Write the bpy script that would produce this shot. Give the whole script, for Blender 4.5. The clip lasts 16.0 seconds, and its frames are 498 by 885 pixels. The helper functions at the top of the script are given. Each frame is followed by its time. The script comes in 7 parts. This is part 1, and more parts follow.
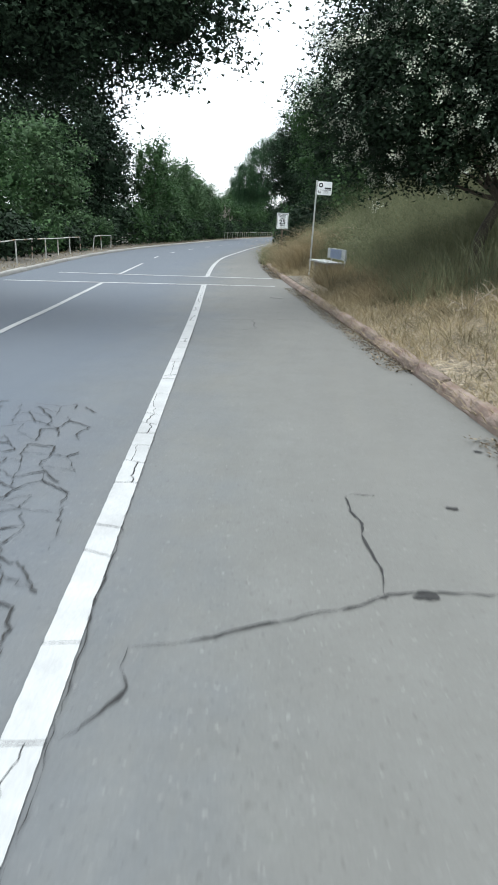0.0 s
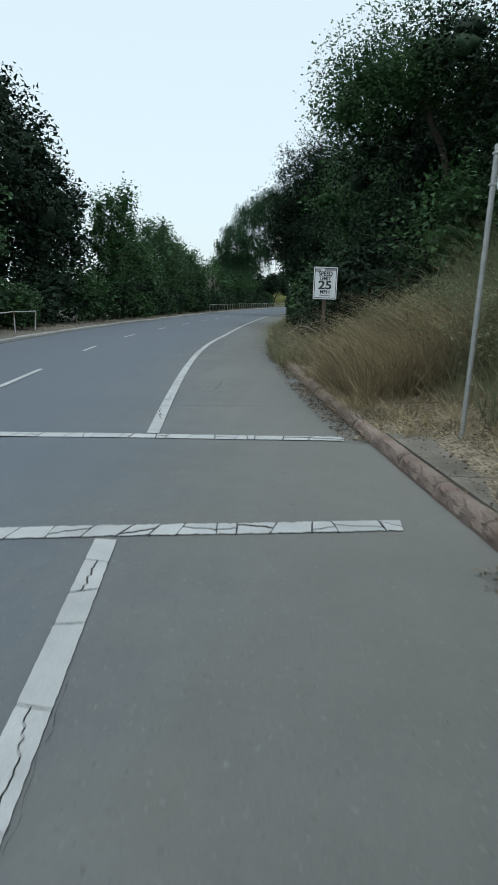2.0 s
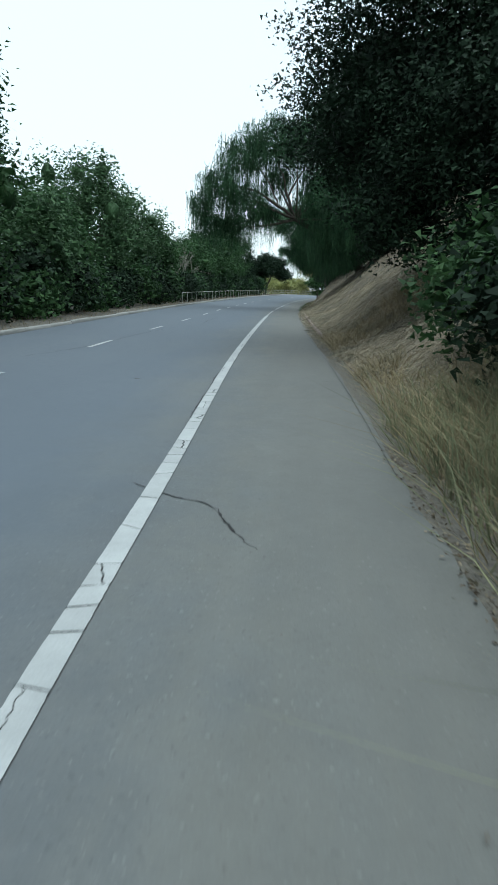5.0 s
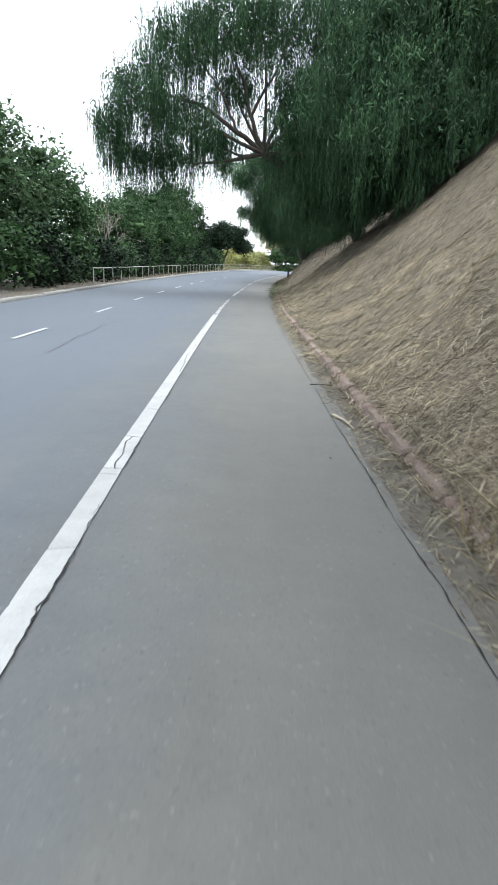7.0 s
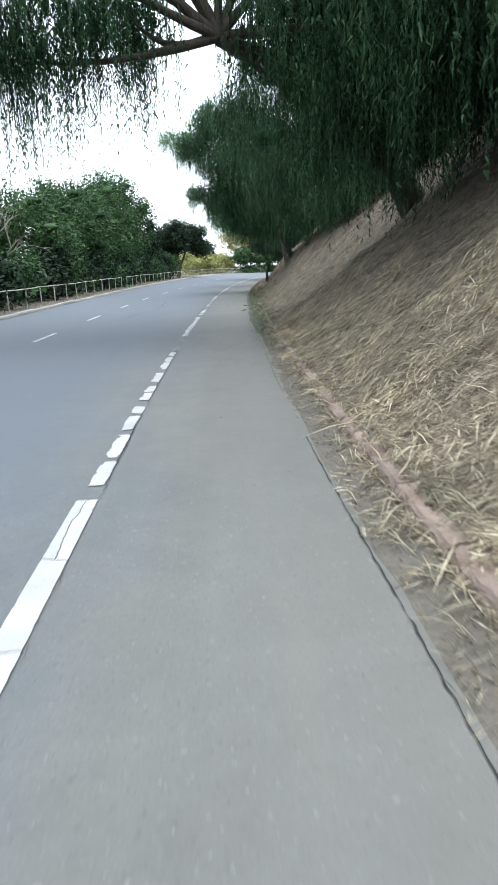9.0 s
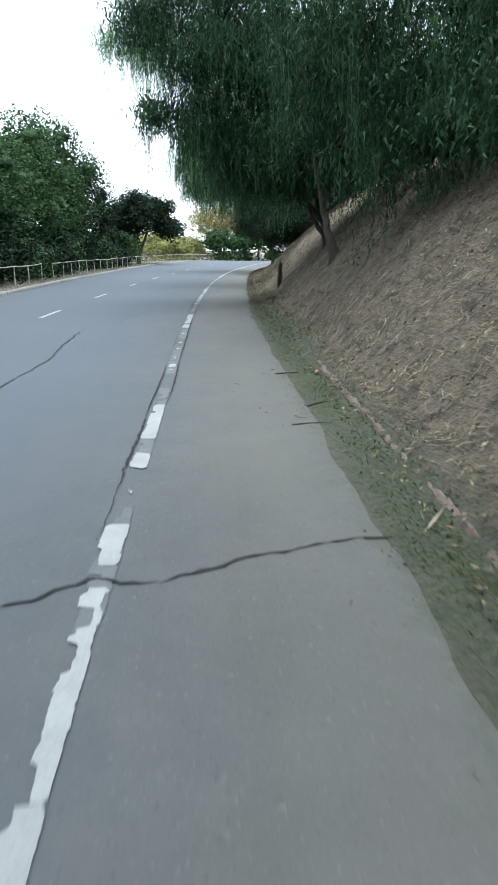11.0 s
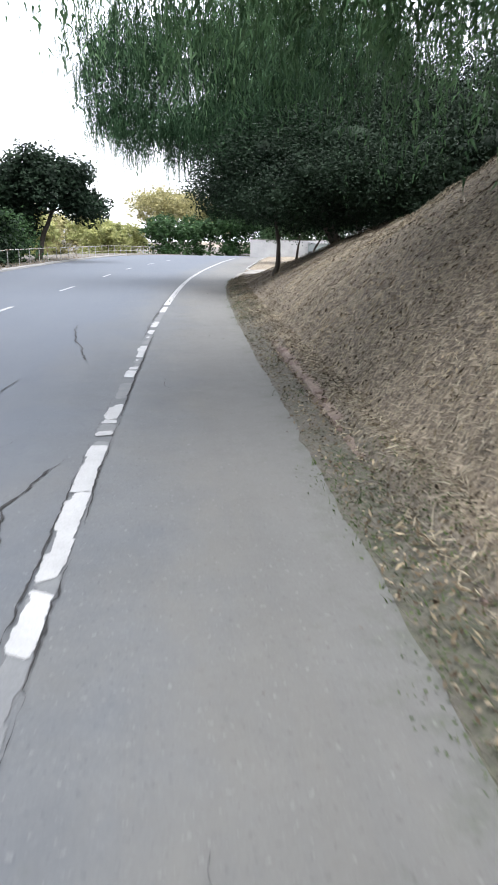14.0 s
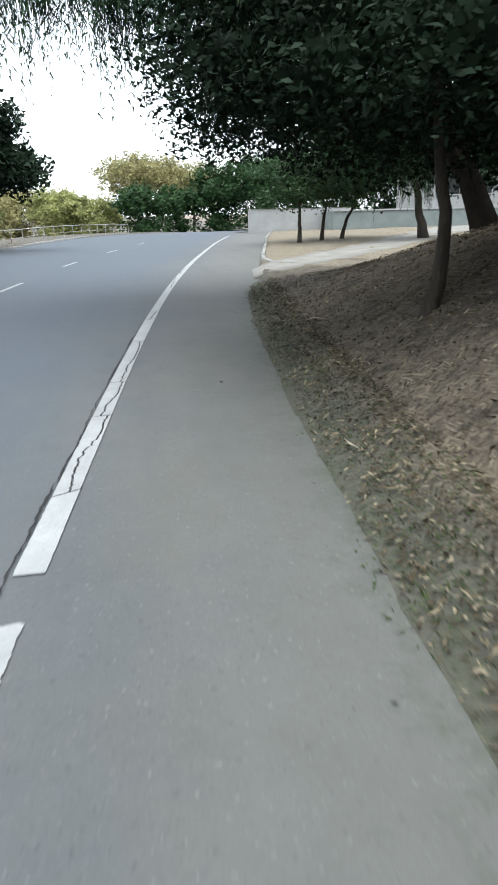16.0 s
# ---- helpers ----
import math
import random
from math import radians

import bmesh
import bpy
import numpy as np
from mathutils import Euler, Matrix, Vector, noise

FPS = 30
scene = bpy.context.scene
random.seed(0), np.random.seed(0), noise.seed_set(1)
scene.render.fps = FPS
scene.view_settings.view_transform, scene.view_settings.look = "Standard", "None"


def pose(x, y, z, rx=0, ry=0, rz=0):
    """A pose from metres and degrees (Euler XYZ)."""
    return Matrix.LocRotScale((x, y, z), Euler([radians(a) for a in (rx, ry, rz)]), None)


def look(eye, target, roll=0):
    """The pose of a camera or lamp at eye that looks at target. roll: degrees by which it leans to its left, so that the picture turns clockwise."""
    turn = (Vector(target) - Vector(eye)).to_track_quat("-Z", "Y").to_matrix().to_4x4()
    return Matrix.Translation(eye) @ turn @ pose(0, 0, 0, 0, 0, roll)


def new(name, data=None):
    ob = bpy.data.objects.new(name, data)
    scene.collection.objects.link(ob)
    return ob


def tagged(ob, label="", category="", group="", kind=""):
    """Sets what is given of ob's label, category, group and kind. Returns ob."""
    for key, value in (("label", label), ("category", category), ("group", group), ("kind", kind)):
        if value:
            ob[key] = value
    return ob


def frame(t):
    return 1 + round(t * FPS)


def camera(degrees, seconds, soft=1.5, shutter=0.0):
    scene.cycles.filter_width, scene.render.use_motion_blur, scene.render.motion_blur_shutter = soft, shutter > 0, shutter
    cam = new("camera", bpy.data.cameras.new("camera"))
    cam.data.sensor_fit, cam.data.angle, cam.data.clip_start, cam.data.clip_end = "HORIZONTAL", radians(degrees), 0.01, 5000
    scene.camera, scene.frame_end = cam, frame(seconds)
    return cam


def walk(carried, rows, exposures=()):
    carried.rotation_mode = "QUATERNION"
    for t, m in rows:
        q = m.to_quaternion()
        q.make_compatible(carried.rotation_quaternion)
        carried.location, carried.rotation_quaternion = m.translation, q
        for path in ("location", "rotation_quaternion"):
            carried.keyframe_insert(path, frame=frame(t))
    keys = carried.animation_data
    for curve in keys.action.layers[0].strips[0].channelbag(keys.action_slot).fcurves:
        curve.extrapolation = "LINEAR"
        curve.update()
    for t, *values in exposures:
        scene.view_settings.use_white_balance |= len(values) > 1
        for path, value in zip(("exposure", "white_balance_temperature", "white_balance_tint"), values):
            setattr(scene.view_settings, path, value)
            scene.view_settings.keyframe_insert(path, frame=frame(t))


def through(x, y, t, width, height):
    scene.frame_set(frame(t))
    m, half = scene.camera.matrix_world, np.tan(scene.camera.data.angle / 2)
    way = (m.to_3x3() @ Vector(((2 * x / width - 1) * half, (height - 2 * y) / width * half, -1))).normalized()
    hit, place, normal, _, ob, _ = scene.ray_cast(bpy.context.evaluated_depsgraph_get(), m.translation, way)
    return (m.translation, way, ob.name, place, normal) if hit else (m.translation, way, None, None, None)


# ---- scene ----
cam = camera(42.0, 16.0, soft=1.5, shutter=0.12)
# seconds, place, yaw, pitch, roll
PATH = [
    (0, 0.000, 0.000, 1.574, 7.81, -18.29, 1.90),
    (0.5, -0.656, 3.641, 1.559, 6.68, -15.60, 2.16),
    (1, -1.325, 7.300, 1.540, 6.94, -12.60, 0.98),
    (1.5, -1.980, 11.023, 1.555, 6.98, -11.71, 1.89),
    (2, -2.568, 14.529, 1.540, 6.85, -12.43, 1.37),
    (2.5, -3.352, 18.306, 1.533, 7.45, -11.59, 0.28),
    (3, -4.039, 22.014, 1.537, 7.14, -13.02, 0.59),
    (3.2, -4.316, 23.475, 1.552, 6.68, -12.94, 2.38),
    (5.3, -6.084, 39.963, 1.561, 4.88, -14.01, 1.35),
    (5.5, -6.193, 41.577, 1.548, 4.02, -14.70, 0.37),
    (6, -6.430, 45.573, 1.600, 2.65, -16.29, 1.40),
    (6.5, -6.640, 49.512, 1.552, 2.81, -16.30, 1.77),
    (7, -6.823, 53.429, 1.541, 1.67, -15.63, 2.38),
    (7.5, -6.989, 57.114, 1.545, 2.09, -15.90, 1.38),
    (8, -7.066, 60.732, 1.554, 1.02, -15.33, -0.05),
    (8.2, -7.105, 62.211, 1.543, 1.07, -15.51, -1.34),
    (10.3, -7.972, 78.848, 1.501, -2.83, -15.16, -0.66),
    (10.5, -8.025, 80.483, 1.525, -2.89, -15.09, 0.50),
    (11, -8.107, 84.453, 1.567, -3.56, -16.67, -0.22),
    (11.5, -8.101, 88.347, 1.568, -3.88, -15.70, 1.14),
    (12, -8.075, 92.097, 1.566, -4.66, -16.07, 0.35),
    (12.5, -8.022, 95.709, 1.556, -5.02, -16.92, -1.08),
    (13, -7.981, 99.372, 1.568, -5.69, -16.71, -0.17),
    (13.5, -7.843, 103.081, 1.581, -7.23, -17.83, 1.29),
    (14, -7.673, 106.535, 1.563, -8.57, -17.33, 0.96),
    (14.5, -7.502, 110.063, 1.556, -8.97, -18.16, -0.32),
    (15, -7.317, 113.467, 1.521, -8.50, -18.28, -0.11),
    (15.5, -7.070, 116.760, 1.536, -8.96, -19.68, -1.51),
    (16, -6.741, 120.153, 1.511, -9.25, -19.61, -1.37),
]
DIM = 0.25
walk(cam, [(t, pose(x, y, z, 0, 0, yaw) @ pose(0, 0, 0, 90 + pitch) @ pose(0, 0, 0, 0, 0, roll)) for t, x, y, z, yaw, pitch, roll in PATH],
     exposures=[(t, e - DIM, k, g) for t, e, k, g in ((0, 1.6, 6250, 4), (0.5, 1.6, 6250, 3), (1, 1.25, 6100, 0), (1.5, 0.82, 6150, 0), (2, 0.7, 5900, -2), (2.5, 0.85, 5800, -4), (3, 0.9, 5750, -5), (5.5, 1.1, 5750, -6), (6, 1.2, 5900, -2), (6.5, 1.7, 6050, 2),
                (7, 1.98, 6250, 6), (7.5, 2.1, 6300, 6), (8, 2.0, 6250, 6), (10.5, 1.9, 5950, 2), (11, 1.75, 5950, 2), (11.5, 1.7, 5950, 3), (12, 1.8, 6150, 4), (12.5, 2.35, 6250, 6), (13, 2.2, 6300, 7), (13.5, 2.15, 6400, 8), (14, 2.1, 6300, 12), (14.5, 2.5, 6300, 13), (15, 2.4, 6300, 10), (15.5, 1.85, 6200, 6), (16, 1.6, 6200, 4))])

# ---- sky and sun: bright haze, brightest overhead, soft shadows ----
SUN_UP, SUN_TURN = 78.0, 150.0
world = bpy.data.worlds.new("sky")
scene.world = world
world.use_nodes = True
sky = world.node_tree.nodes.new("ShaderNodeTexSky")
sky.sky_type, sky.sun_disc = "NISHITA", False
sky.sun_elevation, sky.sun_rotation = radians(SUN_UP), radians(SUN_TURN)
sky.dust_density, sky.air_density, sky.ozone_density = 3.0, 1.0, 1.0
background = world.node_tree.nodes["Background"]
background.inputs["Strength"].default_value = 0.12
haze = world.node_tree.nodes.new("ShaderNodeMix")
haze.data_type = "RGBA"
haze.inputs[0].default_value = 0.74
haze.inputs[7].default_value = (6.2, 6.3, 6.4, 1)
world.node_tree.links.new(sky.outputs["Color"], haze.inputs[6])
world.node_tree.links.new(haze.outputs[2], background.inputs["Color"])
sun = new("sun", bpy.data.lights.new("sun", "SUN"))
sun.data.energy, sun.data.angle, sun.data.color = 2.0, radians(70), (1.0, 0.99, 0.98)
sun.matrix_world = look((0, 0, 0), (-math.sin(radians(SUN_TURN)) * math.cos(radians(SUN_UP)), -math.cos(radians(SUN_TURN)) * math.cos(radians(SUN_UP)), -math.sin(radians(SUN_UP))))

rng = np.random.default_rng(7)


# ---- materials ----
def nodes_of(name):
    m = bpy.data.materials.new(name)
    m.use_nodes = True
    t = m.node_tree
    return m, t, t.nodes["Principled BSDF"]


def add(t, kind, **inputs):
    n = t.nodes.new(kind)
    for k, v in inputs.items():
        n.inputs[k.replace("_", " ")].default_value = v
    return n


def ramp(t, fac, stops):
    r = t.nodes.new("ShaderNodeValToRGB")
    e = r.color_ramp.elements
    while len(e) < len(stops):
        e.new(0.5)
    for k, (p, c) in zip(e, stops):
        k.position, k.color = p, (*c, 1) if len(c) == 3 else c
    t.links.new(fac, r.inputs["Fac"])
    return r.outputs["Color"]


def mixed(t, fac, a, b, mode="MIX"):
    m = t.nodes.new("ShaderNodeMix")
    m.data_type, m.blend_type = "RGBA", mode
    for sock, v in ((m.inputs[0], fac), (m.inputs[6], a), (m.inputs[7], b)):
        if isinstance(v, bpy.types.NodeSocket):
            t.links.new(v, sock)
        elif isinstance(v, (int, float)):
            sock.default_value = v
        else:
            sock.default_value = (*v, 1)
    return m.outputs[2]


def noise_of(t, scale, detail=4.0, rough=0.6, coords=None, stretch=None):
    n = add(t, "ShaderNodeTexNoise", Scale=scale, Detail=detail, Roughness=rough)
    c = coords or t.nodes.new("ShaderNodeTexCoord").outputs["Object"]
    if stretch:
        mp = t.nodes.new("ShaderNodeMapping")
        mp.inputs["Scale"].default_value = stretch
        t.links.new(c, mp.inputs["Vector"])
        c = mp.outputs["Vector"]
    t.links.new(c, n.inputs["Vector"])
    return n.outputs["Fac"]


def bumped(t, b, height, strength=0.3, distance=0.01):
    n = add(t, "ShaderNodeBump", Strength=strength, Distance=distance)
    t.links.new(height, n.inputs["Height"])
    t.links.new(n.outputs["Normal"], b.inputs["Normal"])


def mottled(name, dark, light, scale=4.0, fine=60.0, rough=0.85, bump=0.3, distance=0.01, metal=0.0, patch=None, object_random=0.0, stretch=None):
    """A surface with broad stains and fine grain; patch: a third colour in large worn patches."""
    m, t, b = nodes_of(name)
    broad, grain = noise_of(t, scale, 6.0, stretch=stretch), noise_of(t, fine, 3.0, stretch=stretch)
    c = mixed(t, ramp(t, broad, [(0.3, (0, 0, 0)), (0.7, (1, 1, 1))]), dark, light)
    c = mixed(t, 0.5, c, mixed(t, grain, (0.25, 0.25, 0.25), (0.78, 0.78, 0.78)), "OVERLAY")
    if patch:
        c = mixed(t, ramp(t, noise_of(t, scale * 0.37, 5.0), [(0.52, (0, 0, 0)), (0.62, (1, 1, 1))]), c, patch)
    if object_random:
        info = t.nodes.new("ShaderNodeObjectInfo")
        c = mixed(t, object_random, c, ramp(t, info.outputs["Random"], [(0, (0.2, 0.2, 0.2)), (1, (0.8, 0.8, 0.8))]), "OVERLAY")
    t.links.new(c, b.inputs["Base Color"])
    b.inputs["Roughness"].default_value, b.inputs["Metallic"].default_value = rough, metal
    bumped(t, b, grain, bump, distance)
    return m


def foliage(name, dark, mid, light, through=0.25, rough=0.55, even=0.4, hang=False):
    """Leaves whose colour varies from leaf to leaf, in broad masses and, where they hang, from strand to strand."""
    m, t, b = nodes_of(name)
    geo = t.nodes.new("ShaderNodeNewGeometry")
    c = ramp(t, geo.outputs["Random Per Island"], [(0, dark), (0.55, mid), (1, light)])
    c = mixed(t, even, c, mid)
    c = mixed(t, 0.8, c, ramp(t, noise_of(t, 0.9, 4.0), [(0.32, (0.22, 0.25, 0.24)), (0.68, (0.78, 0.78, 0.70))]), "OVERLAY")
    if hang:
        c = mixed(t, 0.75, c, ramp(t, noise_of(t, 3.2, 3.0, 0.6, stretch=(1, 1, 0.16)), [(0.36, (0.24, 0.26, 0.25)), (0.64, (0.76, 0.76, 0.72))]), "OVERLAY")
    t.links.new(c, b.inputs["Base Color"])
    b.inputs["Roughness"].default_value = rough
    b.inputs["Specular IOR Level"].default_value = 0.12
    tr = t.nodes.new("ShaderNodeBsdfTranslucent")
    t.links.new(c, tr.inputs["Color"])
    mix = t.nodes.new("ShaderNodeMixShader")
    mix.inputs[0].default_value = through
    t.links.new(b.outputs[0], mix.inputs[1])
    t.links.new(tr.outputs[0], mix.inputs[2])
    t.links.new(mix.outputs[0], t.nodes["Material Output"].inputs["Surface"])
    return m


def damp_edge(t, base, co):
    """Green algae and small moss where the ground stays damp along the road's edge."""
    at = t.nodes.new("ShaderNodeAttribute")
    at.attribute_name = "damp"
    k = t.nodes.new("ShaderNodeMath")
    k.operation = "MULTIPLY_ADD"
    t.links.new(noise_of(t, 5.0, 6.0, 0.75, co), k.inputs[0])
    k.inputs[1].default_value = 0.9
    t.links.new(at.outputs["Fac"], k.inputs[2])
    green = mixed(t, ramp(t, noise_of(t, 30.0, 4.0, 0.75, co), [(0.35, (0, 0, 0)), (0.65, (1, 1, 1))]), (0.013, 0.021, 0.010), (0.062, 0.078, 0.038))
    return mixed(t, ramp(t, k.outputs[0], [(0.55, (0, 0, 0)), (1.0, (0.85, 0.85, 0.85))]), base, green)


def asphalt_material():
    """Old grey asphalt: stone grain, long tyre polish, pale dust and fine crack nets in patches."""
    m, t, b = nodes_of("asphalt")
    co = t.nodes.new("ShaderNodeTexCoord").outputs["Object"]
    base = mixed(t, ramp(t, noise_of(t, 0.35, 6.0, 0.65, co), [(0.3, (0, 0, 0)), (0.7, (1, 1, 1))]), (0.077, 0.0815, 0.084), (0.101, 0.1045, 0.105))
    # lengthwise streaks
    base = mixed(t, 0.35, base, mixed(t, noise_of(t, 1.0, 4.0, 0.6, co, (2.2, 0.06, 1)), (0.25, 0.25, 0.25), (0.75, 0.75, 0.75)), "OVERLAY")
    stones = add(t, "ShaderNodeTexVoronoi", Scale=95.0)
    t.links.new(co, stones.inputs["Vector"])
    speck = ramp(t, stones.outputs["Color"], [(0.0, (0.3, 0.3, 0.3)), (0.8, (0.52, 0.52, 0.52)), (0.97, (0.8, 0.8, 0.8))])
    base = mixed(t, 0.32, base, speck, "OVERLAY")
    base = mixed(t, ramp(t, noise_of(t, 7.0, 5.0, 0.7, co), [(0.62, (0, 0, 0)), (0.74, (0.35, 0.35, 0.35))]), base, (0.0546, 0.0573, 0.0573))
    # blotches, and single pale and dark stones
    base = mixed(t, 0.6, base, mixed(t, noise_of(t, 2.6, 7.0, 0.75, co), (0.22, 0.22, 0.22), (0.78, 0.78, 0.78)), "OVERLAY")
    base = mixed(t, ramp(t, noise_of(t, 30.0, 2.0, 0.5, co), [(0.66, (0, 0, 0)), (0.72, (0.6, 0.6, 0.6))]), base, (0.197, 0.2, 0.2))
    base = mixed(t, ramp(t, noise_of(t, 33.0, 2.0, 0.5, co, (1.0, 1.0, 1.7)), [(0.30, (0.6, 0.6, 0.6)), (0.36, (0, 0, 0))]), base, (0.0382, 0.0393, 0.041))
    # dust, browner where it gathers
    base = mixed(t, ramp(t, noise_of(t, 0.5, 6.0, 0.7, co, (1.4, 0.25, 1)), [(0.5, (0, 0, 0)), (0.75, (0.5, 0.5, 0.5))]), base, (0.136, 0.128, 0.109))
    # bicycle lane: tan dust; traffic lanes: swept, their blue partly painted sky reflection
    lane = t.nodes.new("ShaderNodeAttribute")
    lane.attribute_name = "from_line"
    blur = t.nodes.new("ShaderNodeMath")
    blur.operation = "MULTIPLY_ADD"
    t.links.new(noise_of(t, 0.6, 5.0, 0.7, co), blur.inputs[0])
    blur.inputs[1].default_value = 0.35
    t.links.new(lane.outputs["Fac"], blur.inputs[2])
    base = mixed(t, ramp(t, blur.outputs[0], [(0.50, (0.0, 0.0, 0.0)), (0.66, (0.3, 0.3, 0.3)), (0.80, (0.75, 0.75, 0.75)), (0.92, (0.9, 0.9, 0.9))]), base, mixed(t, 0.5, base, (0.123, 0.117, 0.104)))
    base = mixed(t, ramp(t, blur.outputs[0], [(0.42, (0.95, 0.95, 0.95)), (0.74, (0, 0, 0))]), base, mixed(t, 0.78, base, (0.0699, 0.0842, 0.109)))
    base = damp_edge(t, base, co)
    t.links.new(base, b.inputs["Base Color"])
    b.inputs["Roughness"].default_value = 0.78
    b.inputs["Specular IOR Level"].default_value = 0.35
    bumped(t, b, stones.outputs["Distance"], 0.35, 0.004)
    return m


def ground_material():
    """Earth: pale dry soil, brown mulch, thatch."""
    m, t, b = nodes_of("earth")
    co = t.nodes.new("ShaderNodeTexCoord").outputs["Object"]
    c = mixed(t, ramp(t, noise_of(t, 0.6, 7.0, 0.7, co), [(0.3, (0, 0, 0)), (0.7, (1, 1, 1))]), (0.0913, 0.0743, 0.0548), (0.165, 0.139, 0.102))
    c = mixed(t, ramp(t, noise_of(t, 6.0, 6.0, 0.75, co), [(0.4, (0, 0, 0)), (0.7, (0.8, 0.8, 0.8))]), c, (0.183, 0.155, 0.115))
    c = mixed(t, ramp(t, noise_of(t, 22.0, 4.0, 0.7, co), [(0.5, (0, 0, 0)), (0.68, (0.75, 0.75, 0.75))]), c, (0.0608, 0.0456, 0.0304))
    # matted straw and chips: fibres that lie three ways
    mat = None
    for turn, thin in ((0.35, 34.0), (1.45, 42.0), (2.5, 38.0)):
        mp = t.nodes.new("ShaderNodeMapping")
        mp.inputs["Rotation"].default_value = (0, 0, turn)
        t.links.new(co, mp.inputs["Vector"])
        warp = noise_of(t, thin, 2.0, 0.5, mp.outputs["Vector"], (0.14, 1.0, 0.6))
        if mat is None:
            mat = warp
        else:
            top = t.nodes.new("ShaderNodeMath")
            top.operation = "MAXIMUM"
            t.links.new(mat, top.inputs[0])
            t.links.new(warp, top.inputs[1])
            mat = top.outputs[0]
    c = mixed(t, 0.8, c, ramp(t, mat, [(0.46, (0.0365, 0.0292, 0.0219)), (0.58, (0.179, 0.146, 0.101)), (0.72, (0.359, 0.304, 0.225))]))
    # leaf mould where trees stand over the bank, darkened to paint in canopy shade
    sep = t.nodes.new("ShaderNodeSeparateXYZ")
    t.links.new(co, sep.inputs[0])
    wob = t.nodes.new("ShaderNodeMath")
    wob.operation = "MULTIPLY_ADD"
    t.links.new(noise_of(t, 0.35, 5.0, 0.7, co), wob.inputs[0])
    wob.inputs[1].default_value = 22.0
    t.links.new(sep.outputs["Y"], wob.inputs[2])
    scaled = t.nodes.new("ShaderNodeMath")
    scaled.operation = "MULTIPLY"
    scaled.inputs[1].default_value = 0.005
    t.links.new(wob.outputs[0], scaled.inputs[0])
    mould_shade = ramp(t, scaled.outputs[0], [(0.29, (0, 0, 0)), (0.31, (0.1, 0.1, 0.1)), (0.475, (0.95, 0.95, 0.95)), (0.56, (0.95, 0.95, 0.95)), (0.59, (0.35, 0.35, 0.35)), (0.655, (0.35, 0.35, 0.35)), (0.68, (0.9, 0.9, 0.9)), (0.735, (0.9, 0.9, 0.9)), (0.75, (0, 0, 0))])
    c = mixed(t, mould_shade, c, mixed(t, 0.66, c, mixed(t, noise_of(t, 16.0, 4.0, 0.7, co), (0.0274, 0.0213, 0.0158), (0.073, 0.0565, 0.0426))))
    # random dark soil patches, also standing for shade in the hollows
    c = mixed(t, mould_shade, c, mixed(t, ramp(t, noise_of(t, 3.4, 6.0, 0.75, co), [(0.50, (0, 0, 0)), (0.60, (0.8, 0.8, 0.8))]), c, (0.021, 0.0165, 0.0122)))
    edge = t.nodes.new("ShaderNodeAttribute")
    edge.attribute_name = "grit"
    c = mixed(t, edge.outputs["Fac"], c, mixed(t, noise_of(t, 9.0, 6.0, 0.75, co), (0.0517, 0.0487, 0.0426), (0.122, 0.112, 0.0975)))
    c = damp_edge(t, c, co)
    t.links.new(c, b.inputs["Base Color"])
    b.inputs["Roughness"].default_value = 0.95
    bumped(t, b, mat, 1.0, 0.05)
    return m


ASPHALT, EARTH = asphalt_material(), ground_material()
PAINT = mottled("road_paint", (0.237, 0.243, 0.246), (0.312, 0.318, 0.321), 3.0, 80, 0.7, 0.25, 0.003, object_random=0.12)
CRACK = mottled("crack_filler", (0.009, 0.009, 0.010), (0.021, 0.021, 0.021), 6.0, 90, 0.95)
FADED = mottled("worn_paint", (0.0967, 0.103, 0.109), (0.125, 0.129, 0.133), 5.0, 90, 0.8, 0.3, 0.003)
CONCRETE = mottled("concrete", (0.0936, 0.0686, 0.0562), (0.181, 0.14, 0.119), 2.6, 50, 0.9, 0.8, 0.02, patch=(0.144, 0.0874, 0.0718), object_random=0.3)
SLAB = mottled("pale_concrete", (0.15, 0.14, 0.125), (0.225, 0.212, 0.193), 1.2, 45, 0.9, 0.3, 0.006)
LEFTKERB = mottled("grey_concrete", (0.162, 0.162, 0.156), (0.237, 0.231, 0.218), 1.6, 50, 0.9, 0.4, 0.01, object_random=0.2)
MOSS = foliage("moss", (0.020, 0.032, 0.012), (0.046, 0.066, 0.026), (0.095, 0.112, 0.052), 0.1, 0.9)
STEEL = mottled("galvanised_steel", (0.30, 0.31, 0.31), (0.45, 0.45, 0.44), 9.0, 80, 0.45, 0.1, 0.002, metal=0.6)
RUSTY = mottled("weathered_pipe", (0.26, 0.26, 0.25), (0.42, 0.42, 0.40), 7.0, 60, 0.7, 0.2, 0.003, patch=(0.24, 0.15, 0.09))
SIGNWHITE = mottled("sign_white", (0.594, 0.612, 0.63), (0.684, 0.702, 0.711), 3.0, 40, 0.45, 0.05, 0.001)
SIGNBLACK = mottled("sign_black", (0.015, 0.015, 0.018), (0.03, 0.03, 0.034), 3.0, 40, 0.5, 0.05, 0.001)
SIGNGREY = mottled("sign_grey", (0.22, 0.22, 0.23), (0.34, 0.34, 0.35), 3.0, 40, 0.5, 0.05, 0.001)
BENCHGREY = mottled("bench_board", (0.198, 0.211, 0.211), (0.288, 0.297, 0.288), 3.0, 70, 0.7, 0.2, 0.003)
BENCHBLUE = mottled("bench_panel", (0.07, 0.095, 0.15), (0.12, 0.15, 0.22), 2.0, 50, 0.5, 0.1, 0.002)
